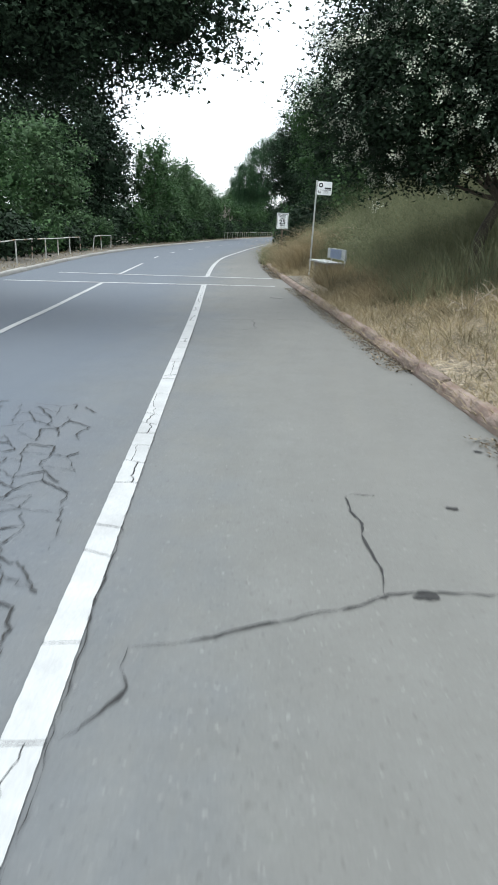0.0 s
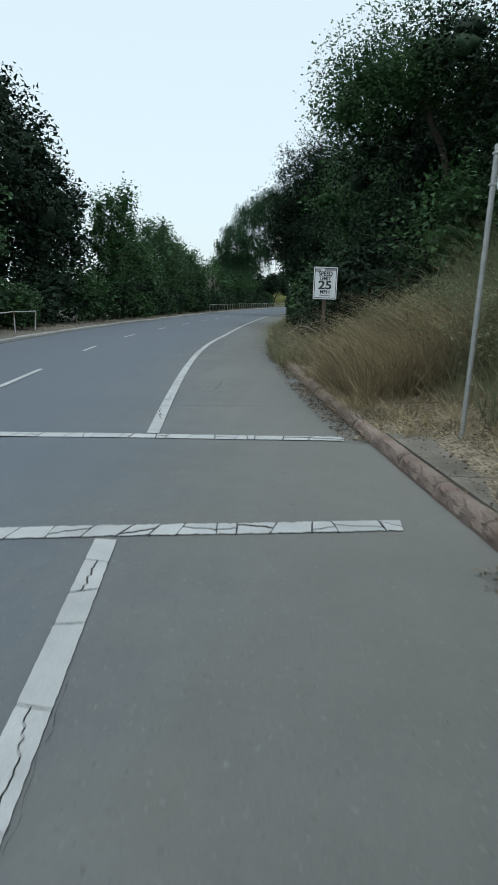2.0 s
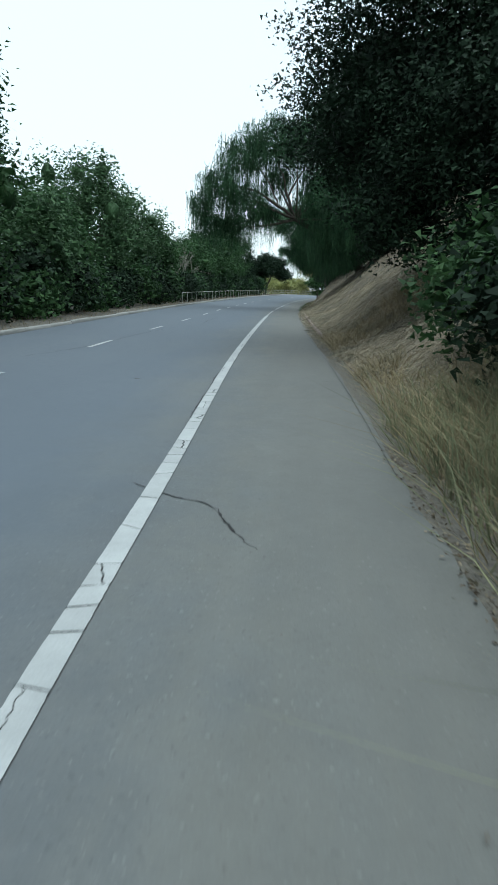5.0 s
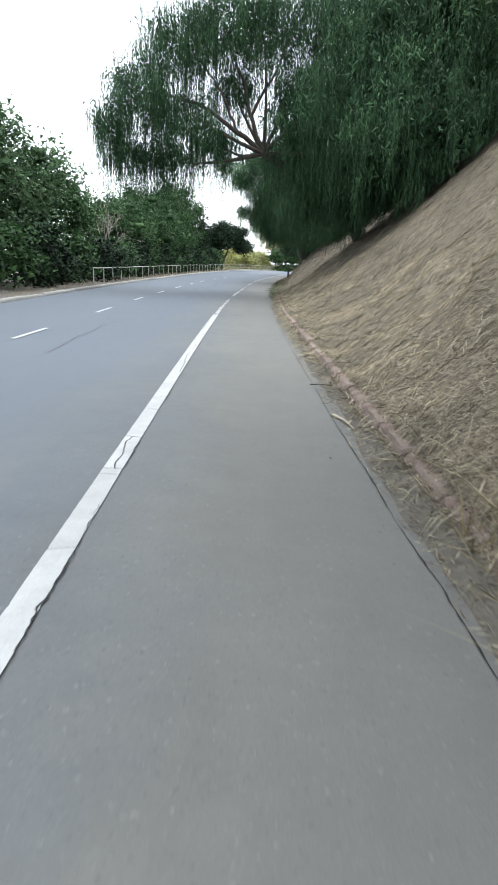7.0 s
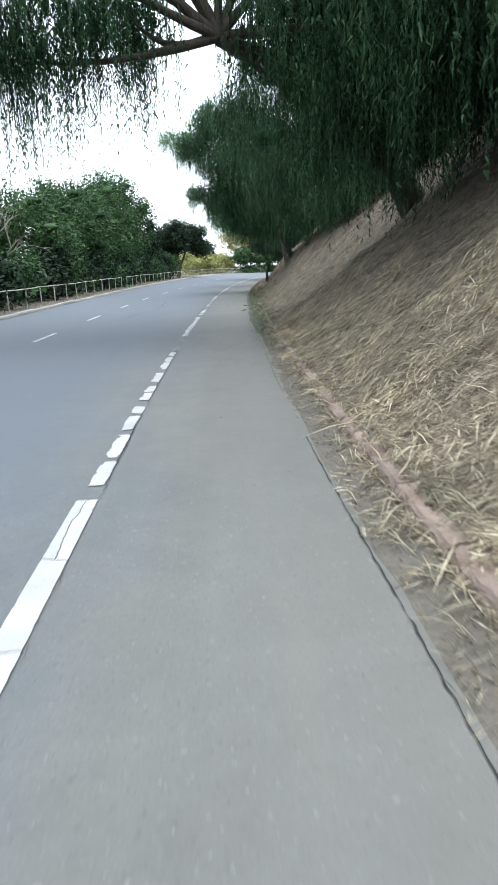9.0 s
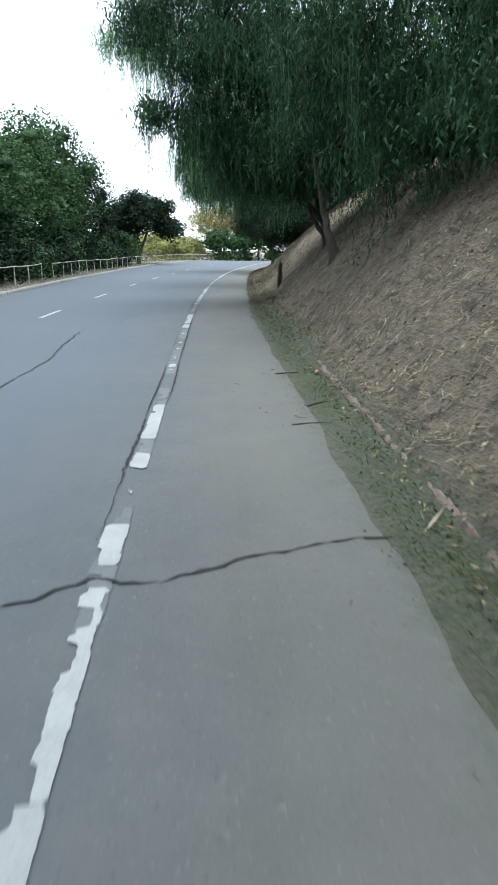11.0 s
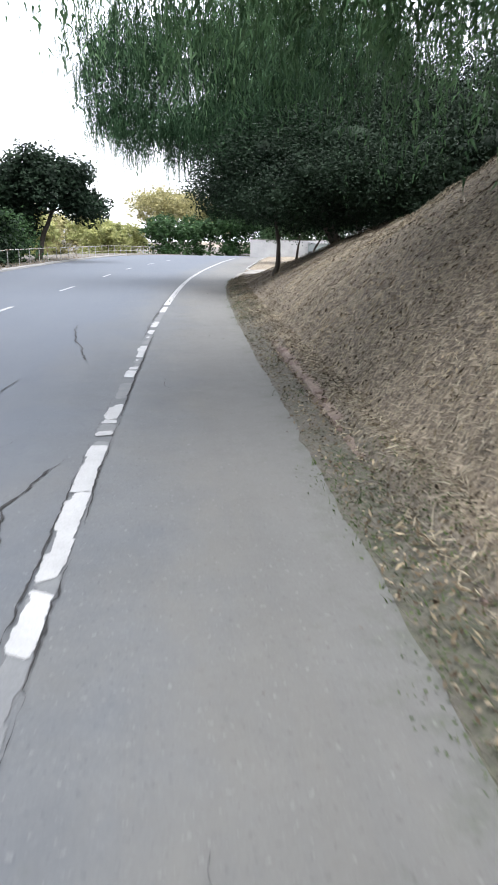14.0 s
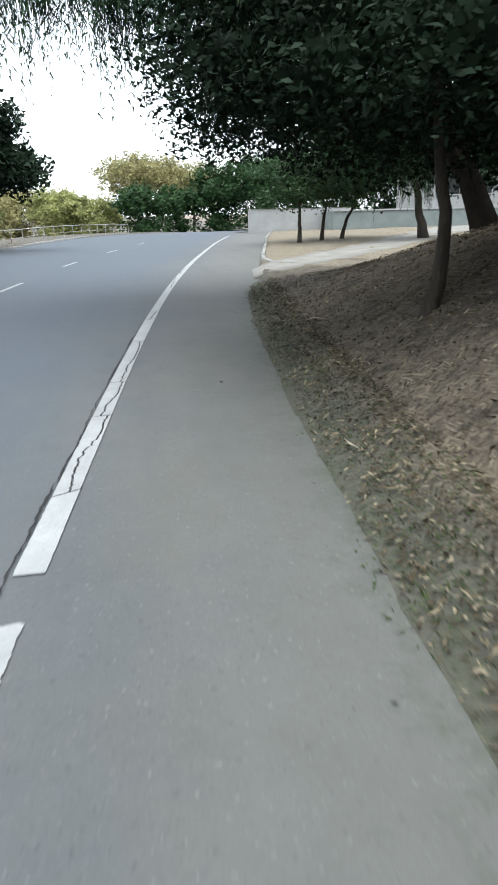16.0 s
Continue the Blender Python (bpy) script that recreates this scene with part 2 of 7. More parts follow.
BARK = mottled("bark", (0.028, 0.022, 0.017), (0.07, 0.058, 0.046), 5.0, 38, 0.95, 0.9, 0.03, stretch=(1, 1, 0.25))
PALEBARK = mottled("pale_bark", (0.12, 0.11, 0.095), (0.25, 0.23, 0.20), 4.0, 40, 0.95, 0.8, 0.02, stretch=(1, 1, 0.3))
DEADWOOD = mottled("dead_wood", (0.18, 0.153, 0.117), (0.342, 0.297, 0.234), 8.0, 60, 0.9, 0.4, 0.01)
OLDPOST = mottled("weathered_timber", (0.035, 0.026, 0.02), (0.12, 0.092, 0.068), 9.0, 55, 0.95, 0.9, 0.02, stretch=(1, 1, 0.15))
STRAW = foliage("straw", (0.0686, 0.0549, 0.0412), (0.187, 0.156, 0.119), (0.374, 0.331, 0.268), 0.05, 0.85, 0.0)
MULCH = foliage("mulch_chips", (0.0343, 0.0268, 0.02), (0.0967, 0.0749, 0.0518), (0.262, 0.218, 0.159), 0.03, 0.9, 0.0)
DRYGRASS = foliage("dry_grass", (0.13, 0.102, 0.065), (0.225, 0.18, 0.118), (0.325, 0.272, 0.188), 0.25, 0.85, 0.1)
WEEDS = foliage("grey_green_weeds", (0.0842, 0.0967, 0.0597), (0.154, 0.161, 0.102), (0.239, 0.236, 0.154), 0.3, 0.85)
LITTER = foliage("fallen_leaves", (0.0312, 0.0231, 0.0168), (0.0749, 0.0562, 0.0387), (0.225, 0.187, 0.147), 0.05, 0.8, 0.0)
# Far darker than real leaves: the crowns' self-shade is put into this colour.
LEAF_DARK = foliage("shaded_oak_leaf", (0.004, 0.009, 0.005), (0.009, 0.019, 0.010), (0.023, 0.041, 0.024), 0.03, 0.7)
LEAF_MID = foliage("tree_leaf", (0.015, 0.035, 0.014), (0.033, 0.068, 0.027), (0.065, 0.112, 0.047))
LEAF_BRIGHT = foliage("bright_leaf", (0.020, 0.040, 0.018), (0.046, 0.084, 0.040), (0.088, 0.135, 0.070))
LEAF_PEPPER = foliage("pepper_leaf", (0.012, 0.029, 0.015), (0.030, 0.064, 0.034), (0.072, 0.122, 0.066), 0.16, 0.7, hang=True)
# Lighter copy of the pepper leaf; light on this crown is put into it.
LEAF_WEEPER = foliage("lit_pepper_leaf", (0.040, 0.080, 0.040), (0.085, 0.155, 0.080), (0.16, 0.245, 0.14), 0.35, 0.7, hang=True)
LEAF_SUNLIT_BOUGH = foliage("sunlit_bough_leaf", (0.035, 0.062, 0.022), (0.062, 0.10, 0.037), (0.10, 0.14, 0.06), 0.2, 0.7, 0.6)
# Warm low sun on the far trees is painted into these two leaf colours.
LEAF_SUNLIT = foliage("sunlit_leaf", (0.16, 0.15, 0.07), (0.27, 0.245, 0.125), (0.42, 0.37, 0.20), 0.3)
LEAF_SUNLIT_YELLOW = foliage("sunlit_yellow_leaf", (0.15, 0.17, 0.06), (0.26, 0.265, 0.11), (0.39, 0.37, 0.19), 0.35)
BLOSSOM = foliage("pale_blossom", (0.30, 0.32, 0.28), (0.48, 0.50, 0.45), (0.66, 0.66, 0.62), 0.2, 0.6)
STUCCO = mottled("white_stucco", (0.288, 0.288, 0.288), (0.384, 0.384, 0.38), 1.0, 60, 0.9, 0.2, 0.004)
TEAL = mottled("painted_block_wall", (0.16, 0.188, 0.188), (0.224, 0.248, 0.24), 1.3, 45, 0.85, 0.3, 0.005)
ROOFING = mottled("roof_felt", (0.16, 0.14, 0.13), (0.26, 0.23, 0.21), 2.0, 60, 0.9, 0.3, 0.01)


def plain(name, colour, rough=0.4, metal=0.0, coat=0.0, grain=40.0):
    m, t, b = nodes_of(name)
    c = mixed(t, noise_of(t, grain, 3.0), tuple(v * 0.85 for v in colour), tuple(min(1, v * 1.12) for v in colour))
    t.links.new(c, b.inputs["Base Color"])
    b.inputs["Roughness"].default_value, b.inputs["Metallic"].default_value = rough, metal
    b.inputs["Coat Weight"].default_value = coat
    return m


CARPAINT = plain("grey_car_paint", (0.052, 0.06, 0.062), 0.32, 0.4, 1.0, 4.0)
CARGLASS = plain("tinted_glass", (0.012, 0.017, 0.018), 0.12)
CARGLASS.node_tree.nodes["Principled BSDF"].inputs["Specular IOR Level"].default_value = 0.22
RUBBER = plain("tyre_rubber", (0.016, 0.016, 0.017), 0.85)
ALLOY = plain("wheel_alloy", (0.25, 0.25, 0.26), 0.35, 0.9)
CHROME = plain("bright_trim", (0.62, 0.62, 0.63), 0.2, 1.0)
BLACKTRIM = plain("black_trim", (0.015, 0.015, 0.016), 0.5)
TAILRED = plain("tail_lamp_red", (0.28, 0.02, 0.02), 0.2, 0.0, 0.5)


# ---- mesh helpers ----
def mesh_of(name, verts, faces, material, smooth=False):
    """A mesh from an array of points and an array (or list) of faces."""
    me = bpy.data.meshes.new(name)
    if isinstance(faces, np.ndarray):
        n, k = faces.shape
        me.vertices.add(len(verts))
        me.vertices.foreach_set("co", np.asarray(verts, np.float32).ravel())
        me.loops.add(n * k)
        me.loops.foreach_set("vertex_index", faces.astype(np.int32).ravel())
        me.polygons.add(n)
        me.polygons.foreach_set("loop_start", np.arange(0, n * k, k, dtype=np.int32))
        me.update(calc_edges=True)
    else:
        me.from_pydata([tuple(v) for v in verts], [], faces)
    me.materials.append(material)
    if smooth:
        me.polygons.foreach_set("use_smooth", np.ones(len(me.polygons), bool))
    return me


def put(name, me, parent=None, label="", at=None):
    ob = new(name, me)
    if parent:
        ob.parent = parent
    if at is not None:
        ob.matrix_basis = at
    if label:
        ob["label"] = label
    return ob


def part(name, bm, material, parent, label="", smooth=False):
    me = bpy.data.meshes.new(name)
    bm.to_mesh(me)
    bm.free()
    me.materials.append(material)
    if smooth:
        me.polygons.foreach_set("use_smooth", np.ones(len(me.polygons), bool))
    return put(name, me, parent, label)


def box(x0, y0, z0, x1, y1, z1, bevel=0.0, bm=None):
    bm = bm or bmesh.new()
    m = Matrix.Translation(((x0 + x1) / 2, (y0 + y1) / 2, (z0 + z1) / 2)) @ Matrix.Diagonal((x1 - x0, y1 - y0, z1 - z0, 1))
    vs = bmesh.ops.create_cube(bm, size=1, matrix=m)["verts"]
    if bevel:
        es = list({e for v in vs for e in v.link_edges})
        bmesh.ops.bevel(bm, geom=es, offset=bevel, segments=2, affect="EDGES", profile=0.6)
    return bm


def tube(points, radii, sides=8):
    """A tapered tube along points: arrays of vertices and quads."""
    p = np.array(points, float)
    r = np.broadcast_to(np.array(radii, float), (len(p),))
    d = np.gradient(p, axis=0)
    d /= np.linalg.norm(d, axis=1)[:, None] + 1e-9
    ref = np.array([0.0, 0.0, 1.0]) if abs(d[:, 2]).mean() < 0.8 else np.array([1.0, 0.0, 0.0])
    u = np.cross(d, ref)
    u /= np.linalg.norm(u, axis=1)[:, None] + 1e-9
    w = np.cross(d, u)
    a = np.linspace(0, 2 * np.pi, sides, endpoint=False)
    v = p[:, None] + r[:, None, None] * (np.cos(a)[None, :, None] * u[:, None] + np.sin(a)[None, :, None] * w[:, None])
    i, j = np.meshgrid(np.arange(len(p) - 1), np.arange(sides), indexing="ij")
    k = (j + 1) % sides
    f = np.stack([i * sides + j, i * sides + k, (i + 1) * sides + k, (i + 1) * sides + j], -1).reshape(-1, 4)
    return v.reshape(-1, 3), f


def joined(pieces):
    vs, fs, n = [], [], 0
    for v, f in pieces:
        vs.append(v)
        fs.append(f + n)
        n += len(v)
    return np.concatenate(vs), np.concatenate(fs)


def ribbon(pts, width, z, jag=0.0):
    """A flat strip along points in the plan, its edges uneven by jag."""
    p = np.array(pts, float)
    d = np.gradient(p, axis=0)
    d /= np.linalg.norm(d, axis=1)[:, None] + 1e-9
    nrm = np.stack([d[:, 1], -d[:, 0]], 1)
    w = np.broadcast_to(np.array(width, float), (len(p),)) / 2
    a = p - nrm * (w + rng.uniform(-jag, jag, len(p)))[:, None]
    b = p + nrm * (w + rng.uniform(-jag, jag, len(p)))[:, None]
    v = np.empty((2 * len(p), 3))
    v[0::2, :2], v[1::2, :2] = a, b
    v[:, 2] = np.repeat(z, 2) if np.ndim(z) else z
    i = np.arange(len(p) - 1) * 2
    return v, np.stack([i, i + 1, i + 3, i + 2], 1)


# ---- the plan of the road ----
def curve_of(table):
    ys = np.arange(-90.0, 420.0, 1.0)
    xs = np.interp(ys, [k[0] for k in table], [k[1] for k in table])
    ker = np.exp(-0.5 * (np.arange(-8, 9) / 3.0) ** 2)
    xs2 = np.convolve(np.pad(xs, 8, mode="edge"), ker / ker.sum(), "valid")
    return lambda y: np.interp(y, ys, xs2)


RIGHT = curve_of([(-90, 22), (0, 2.35), (5.8, 1.25), (8.5, 0.72), (14.7, -0.62), (20.4, -1.83), (24.7, -2.7), (32, -4.0), (40, -4.75), (45, -4.9), (49.3, -5.15),
                  (53.4, -5.4), (58.8, -5.82), (64.2, -6.08), (68, -6.3), (74, -6.62), (80, -6.72), (88, -6.7), (97, -6.6), (102, -6.6), (107, -6.45), (112, -6.15),
                  (117, -5.9), (121.6, -5.55), (126, -5.2), (130, -4.8), (133, -4.4), (141, -2.9), (150, -1.0), (158, 0.6), (175, 4.6), (200, 12), (260, 34), (420, 100)])
LINE = curve_of([(-90, 15.5), (0, -0.62), (1.5, -0.9), (5, -1.54), (10.5, -2.46), (17.6, -3.81), (21.9, -4.60), (25, -5.14), (29, -5.81), (33, -6.36), (38, -6.9), (43.3, -7.09),
                 (48, -7.48), (56, -7.89), (65, -8.25), (74, -8.55), (80, -8.67), (86, -8.69), (92, -8.62), (97, -8.58), (101, -8.55), (104.5, -8.43), (108.6, -8.25), (112.7, -8.07),
                 (116.3, -7.85), (119.3, -7.65), (123, -7.3), (126.7, -6.97), (129.5, -6.68), (133, -6.28), (140.7, -5.15), (150, -3.5), (159, -1.8), (175, 1.9), (200, 9), (260, 31), (420, 97)])
LANE = curve_of([(-90, 10.5), (0, -3.5), (9, -4.95), (15.7, -6.26), (19.6, -7.1), (27.2, -8.5), (34.3, -9.94), (41, -10.75), (48, -11.15), (60, -11.45), (67, -11.58), (73, -11.75),
                 (79.5, -12.0), (90, -12.12), (100, -12.1), (109, -11.75), (116, -11.35), (122.5, -10.9), (129, -10.2), (137, -9.45), (144, -8.8), (159, -6.0), (175, -2.3), (200, 5), (260, 27), (420, 93)])
LEFT = curve_of([(-90, 5.5), (0, -6.6), (10, -8.3), (17.7, -9.75), (25, -11.35), (32, -12.6), (40, -13.6), (50, -14.3), (60, -14.65), (70, -15.0), (80, -15.3), (95, -15.4), (109, -15.3),
                 (125, -15.0), (140, -14.3), (152, -13.2), (165, -11.4), (178, -8.6), (200, -1.8), (260, 20), (420, 86)])


def crown_of_road(y):
    """The road is level, then falls away behind a crest."""
    u = np.maximum(0, np.asarray(y, float) - 163.0)
    return -np.minimum(0.0005 * u * u, 0.05 * u) * (u < 260) - 10.6 * (u >= 260)


def hash_noise(x, y, seed=0.0):
    """Smooth value noise in the plan."""
    xi, yi = np.floor(x), np.floor(y)
    fx, fy = x - xi, y - yi
    fx, fy = fx * fx * (3 - 2 * fx), fy * fy * (3 - 2 * fy)
    h = lambda a, b: np.modf(np.abs(np.sin(a * 127.1 + b * 311.7 + seed * 74.7) * 43758.5453))[0]  # noqa: E731
    return (h(xi, yi) * (1 - fx) + h(xi + 1, yi) * fx) * (1 - fy) + (h(xi, yi + 1) * (1 - fx) + h(xi + 1, yi + 1) * fx) * fy - 0.5


BANK_UP = [(-90, 0.9), (0, 1.2), (10, 1.5), (16, 2.0), (22, 3.0), (30, 4.4), (45, 6.0), (60, 7.2), (85, 6.9), (100, 5.5), (108, 5.5), (113, 5.4), (116, 4.4), (118.5, 3.1), (122, 2.4), (126, 2.1), (128, 1.7), (130, 1.3), (132, 0.9), (134, 0.5), (136, 0.2), (137.5, 0.12), (420, 0.1)]
BANK_WIDE = [(-90, 7), (10, 7), (22, 7), (45, 7.6), (60, 8.2), (100, 8.2), (112, 8.0), (120, 6.0), (126, 5.2), (131, 5), (138, 9), (420, 9)]


def height(x, y):
    """The lie of the land."""
    x, y = np.asarray(x, float), np.asarray(y, float)
    base = crown_of_road(y)
    d = x - RIGHT(y)
    up = np.interp(y, [k[0] for k in BANK_UP], [k[1] for k in BANK_UP])
    wide = np.interp(y, [k[0] for k in BANK_WIDE], [k[1] for k in BANK_WIDE])
    # a level pad by the stop
    pad = np.exp(-(((y - 19.2) / 3.4) ** 4))
    steep = np.interp(y, [86, 97], [0, 1])
    toe = 0.30 + 1.25 * pad + 0.1 * steep
    u = np.clip((d - toe) / wide, 0, 1.6)
    v = np.clip(u, 0, 1)
    shape = (1 - steep) * v * (0.62 + 0.76 * v - 0.38 * v * v) + steep * (1 - (1 - v) ** 1.5) + 0.10 * np.maximum(u - 1, 0)
    lumps = 0.10 * hash_noise(x * 1.3, y * 1.3, 1) + 0.10 * hash_noise(x * 1.9, y * 1.6, 2) + 0.5 * hash_noise(x * 0.23, y * 0.23, 3)
    # clods, slips and hollows in the cut bank, roughest where the trees stand over it
    rough = np.interp(y, [48, 56, 80, 86, 99, 103, 114, 119, 133, 136], [0, 0.9, 0.9, 2.5, 2.5, 0.5, 0.5, 1.2, 0.9, 0])
    clods = rough * (0.075 * hash_noise(x * 2.9, y * 2.3, 41) + 0.06 * hash_noise(x * 5.3 + 0.4 * y, y * 4.1, 42) + 0.10 * np.abs(hash_noise(x * 1.4 + 0.3 * y, y * 1.2, 43)))
    lumps = lumps + clods - 0.16 * np.clip(rough - 1, 0, 1) * np.clip(hash_noise(x * 1.7 + 0.8 * y, y * 1.5, 44) - 0.2, 0, 1)
    # earth and straw have crept over the kerb and the gutter along the bank
    creep = np.interp(y, [34, 41, 56, 60, 69, 76, 84, 92.5, 94.5, 102, 106, 115, 119, 128, 134, 136], [0, 0.75, 0.8, 0.45, 0.5, 0.85, 0.5, 0.45, 0.95, 0.95, 0.75, 0.72, 0.95, 0.95, 0.6, 0])
    rise = (0.10 + 0.07 * creep + 0.13 * pad * np.clip(d / 1.0, 0, 1)) * np.clip(d / 0.16, 0, 1)
    spill = creep * (0.075 + 0.34 * (d + 0.06) + np.interp(y, [76, 84, 104, 108], [0.8, 1, 1, 0.5]) * (0.04 * hash_noise(x * 1.1, y * 0.8, 6) + 0.03 * hash_noise(x * 2.3, y * 2.6, 7))) - 0.03 * (1 - creep)
    # a thin mat of moss and grit lies flat over the gutter
    brim = np.interp(y, [79, 86, 100, 104, 111, 118, 130, 134], [0.1, 0.44, 0.48, 0.33, 0.28, 0.28, 0.30, 0.2]) + 0.06 * hash_noise(x * 0.8, y * 1.4, 61) + 0.05 * hash_noise(x * 2.3, y * 4.0, 62)
    spill = np.where((y > 79) & (y < 134), np.maximum(spill, 0.013 * np.clip((d + brim) / 0.12, -1, 1)), spill)
    right = rise + up * shape + lumps * np.clip((d - 0.2) / 1.5, 0, 1) * np.clip(up / 3.0, 0.12, 1) + 0.06 * hash_noise(x * 2.3, y * 0.9, 5) * np.clip(d / 0.2, 0, 1)
    e = LEFT(y) - x
    left = 0.10 * np.clip(e / 0.16, 0, 1) + 0.10 * hash_noise(x * 0.8, y * 0.8, 4) * np.clip(e / 2, 0, 1) - 0.04 * np.clip(e - 4, 0, 40)
    spill = np.clip(spill, -0.06, 0.13 + 0.05 * np.interp(y, [76, 84, 110.5, 112, 115, 117, 130, 134], [0, 1, 1, 0, 0, 1, 1, 0]))
    right = np.where(d < 0.16, np.maximum(right, spill * creep), right)
    return base + np.where(d > 0, right, np.where(e > 0, left, np.where(d > -0.6, spill, -0.06)))


def damp_at(x, y):
    """How damp the road's edge is: along two shaded stretches, most at the foot of the bank."""
    d = x - RIGHT(y)
    shaded = np.interp(y, [78, 84, 100, 106, 112, 117, 121, 134, 137], [0, 0.9, 1, 0.6, 0.4, 0.4, 0.55, 0.6, 0])
    return (shaded * np.interp(d, [-0.95, -0.6, -0.36, -0.08, 0.25], [0, 0.12, 0.55, 0.6, 0.1])).astype(np.float32)


def give_damp(ob, x, y, k=1.0):
    at = ob.data.attributes.new("damp", "FLOAT", "POINT")
    at.data.foreach_set("value", (k * damp_at(x, y)).ravel())


# ---- ground: one sheet to the horizon ----
ground_rows = np.concatenate([[-1500, -500, -200, -120], np.arange(-80, -8, 4), np.arange(-8, 48, 0.3), np.arange(48, 136, 0.16), np.arange(136, 140, 0.3), np.arange(140, 200, 1.5), np.arange(200, 420, 10), [600, 1000, 2000, 3500]])
right_steps = np.concatenate([[-0.7, -0.52, -0.4, -0.3, -0.2, -0.1, -0.04, 0.02, 0.08, 0.16], np.arange(0.26, 4, 0.13), np.arange(4, 7, 0.22), np.arange(7, 14, 0.6), [16, 20, 28, 40, 70, 140, 400, 1200, 3000]])
left_steps = np.concatenate([[0, 0.02, 0.16], np.arange(0.4, 4, 0.4), np.arange(4, 14, 1.2), [16, 20, 28, 40, 70, 140, 400, 1200, 3000]])
gy = ground_rows[:, None]
gx = np.concatenate([LEFT(gy) - left_steps[::-1][None], LEFT(gy) + (RIGHT(gy) - LEFT(gy)) * np.array([0.02, 0.5, 0.88])[None], RIGHT(gy) + right_steps[None]], 1)
gyy = np.broadcast_to(gy, gx.shape)
gz = height(gx, gyy)
nr, nc = gx.shape
gi, gj = np.meshgrid(np.arange(nr - 1), np.arange(nc - 1), indexing="ij")
gf = np.stack([gi * nc + gj, gi * nc + gj + 1, (gi + 1) * nc + gj + 1, (gi + 1) * nc + gj], -1).reshape(-1, 4)
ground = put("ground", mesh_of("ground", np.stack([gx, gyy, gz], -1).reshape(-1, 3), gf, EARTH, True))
give_damp(ground, gx, gyy)
grit = ground.data.attributes.new("grit", "FLOAT", "POINT")
grit.data.foreach_set("value", np.interp(gx - RIGHT(gyy), [-0.05, 0.3], [0.85, 0]).astype(np.float32).ravel())
tagged(ground, "dry brown earth bank and verge along the road", "ground", kind="structure")

# ---- road ----
road_rows = np.concatenate([np.arange(-80, -4, 4), np.arange(-4, 150, 0.5), np.arange(150, 420, 3)])
across = np.concatenate([np.linspace(0, 0.8, 18), np.linspace(0.82, 1, 12)])
rx = LEFT(road_rows)[:, None] + (RIGHT(road_rows) - LEFT(road_rows))[:, None] * across[None]
ry = np.broadcast_to(road_rows[:, None], rx.shape)
rz = crown_of_road(ry) + 0.012 * hash_noise(rx * 0.8, ry * 0.5, 9) * np.clip(4 * across * (1 - across), 0, 1)[None]
nr, nc = rx.shape
gi, gj = np.meshgrid(np.arange(nr - 1), np.arange(nc - 1), indexing="ij")
rf = np.stack([gi * nc + gj, gi * nc + gj + 1, (gi + 1) * nc + gj + 1, (gi + 1) * nc + gj], -1).reshape(-1, 4)
road = put("road", mesh_of("road", np.stack([rx, ry, rz], -1).reshape(-1, 3), rf, ASPHALT, True))
lane_at = road.data.attributes.new("from_line", "FLOAT", "POINT")
lane_at.data.foreach_set("value", np.clip(0.45 + (rx - LINE(ry)) * 0.16, 0, 1).astype(np.float32).ravel())
give_damp(road, rx, ry, 0.6)
tagged(road, "worn grey asphalt road with a marked bicycle lane", "road", kind="structure")


def on_road(x, y):
    """The road's height, as its mesh has it or a little more."""
    return crown_of_road(y) + 0.012 * hash_noise(np.asarray(x) * 0.8, np.asarray(y) * 0.5, 9)


def laid(name, pts, width, material, parent, lift=0.006, jag=0.0, label=""):
    p = np.array(pts, float)
    v, f = ribbon(p, width, 0.0, jag)
    v[:, 2] = np.maximum(on_road(v[:, 0], v[:, 1]), crown_of_road(v[:, 1])) + lift
    return put(name, mesh_of(name, v, f, material), parent, label)


# ---- leaves, blades and straw in bulk ----
def unit(v):
    return v / (np.linalg.norm(v, axis=-1, keepdims=True) + 1e-9)


def leaf_faces(c, size, slim=0.45, droop=0.0, face_up=0.4, folded=False):
    """Leaves at the points c: folded diamonds, or plain pointed ones."""
    n = len(c)
    u = rng.normal(size=(n, 3))
    u[:, 2] = u[:, 2] * 0.6 - droop
    u = unit(u)
    k = rng.normal(size=(n, 3)) * 0.6 + unit(c - c.mean(0)) * 0.7 + np.array([0, 0, face_up])
    w = unit(np.cross(u, k))
    nn = np.cross(w, u)
    s = (size * rng.uniform(0.6, 1.3, n))[:, None]
    if not folded:
        v = np.stack([c + u * s * 1.1, c - u * s * 0.7 + w * s * slim * 1.25, c - u * s * 0.7 - w * s * slim * 1.25], 1)
        return v.reshape(-1, 3), np.arange(3 * n).reshape(n, 3)
    v = np.empty((n, 4, 3))
    v[:, 0], v[:, 2] = c - u * s, c + u * s
    v[:, 1], v[:, 3] = c + w * s * slim + nn * s * 0.15, c - w * s * slim + nn * s * 0.15
    return v.reshape(-1, 3), np.arange(4 * n).reshape(n, 4)


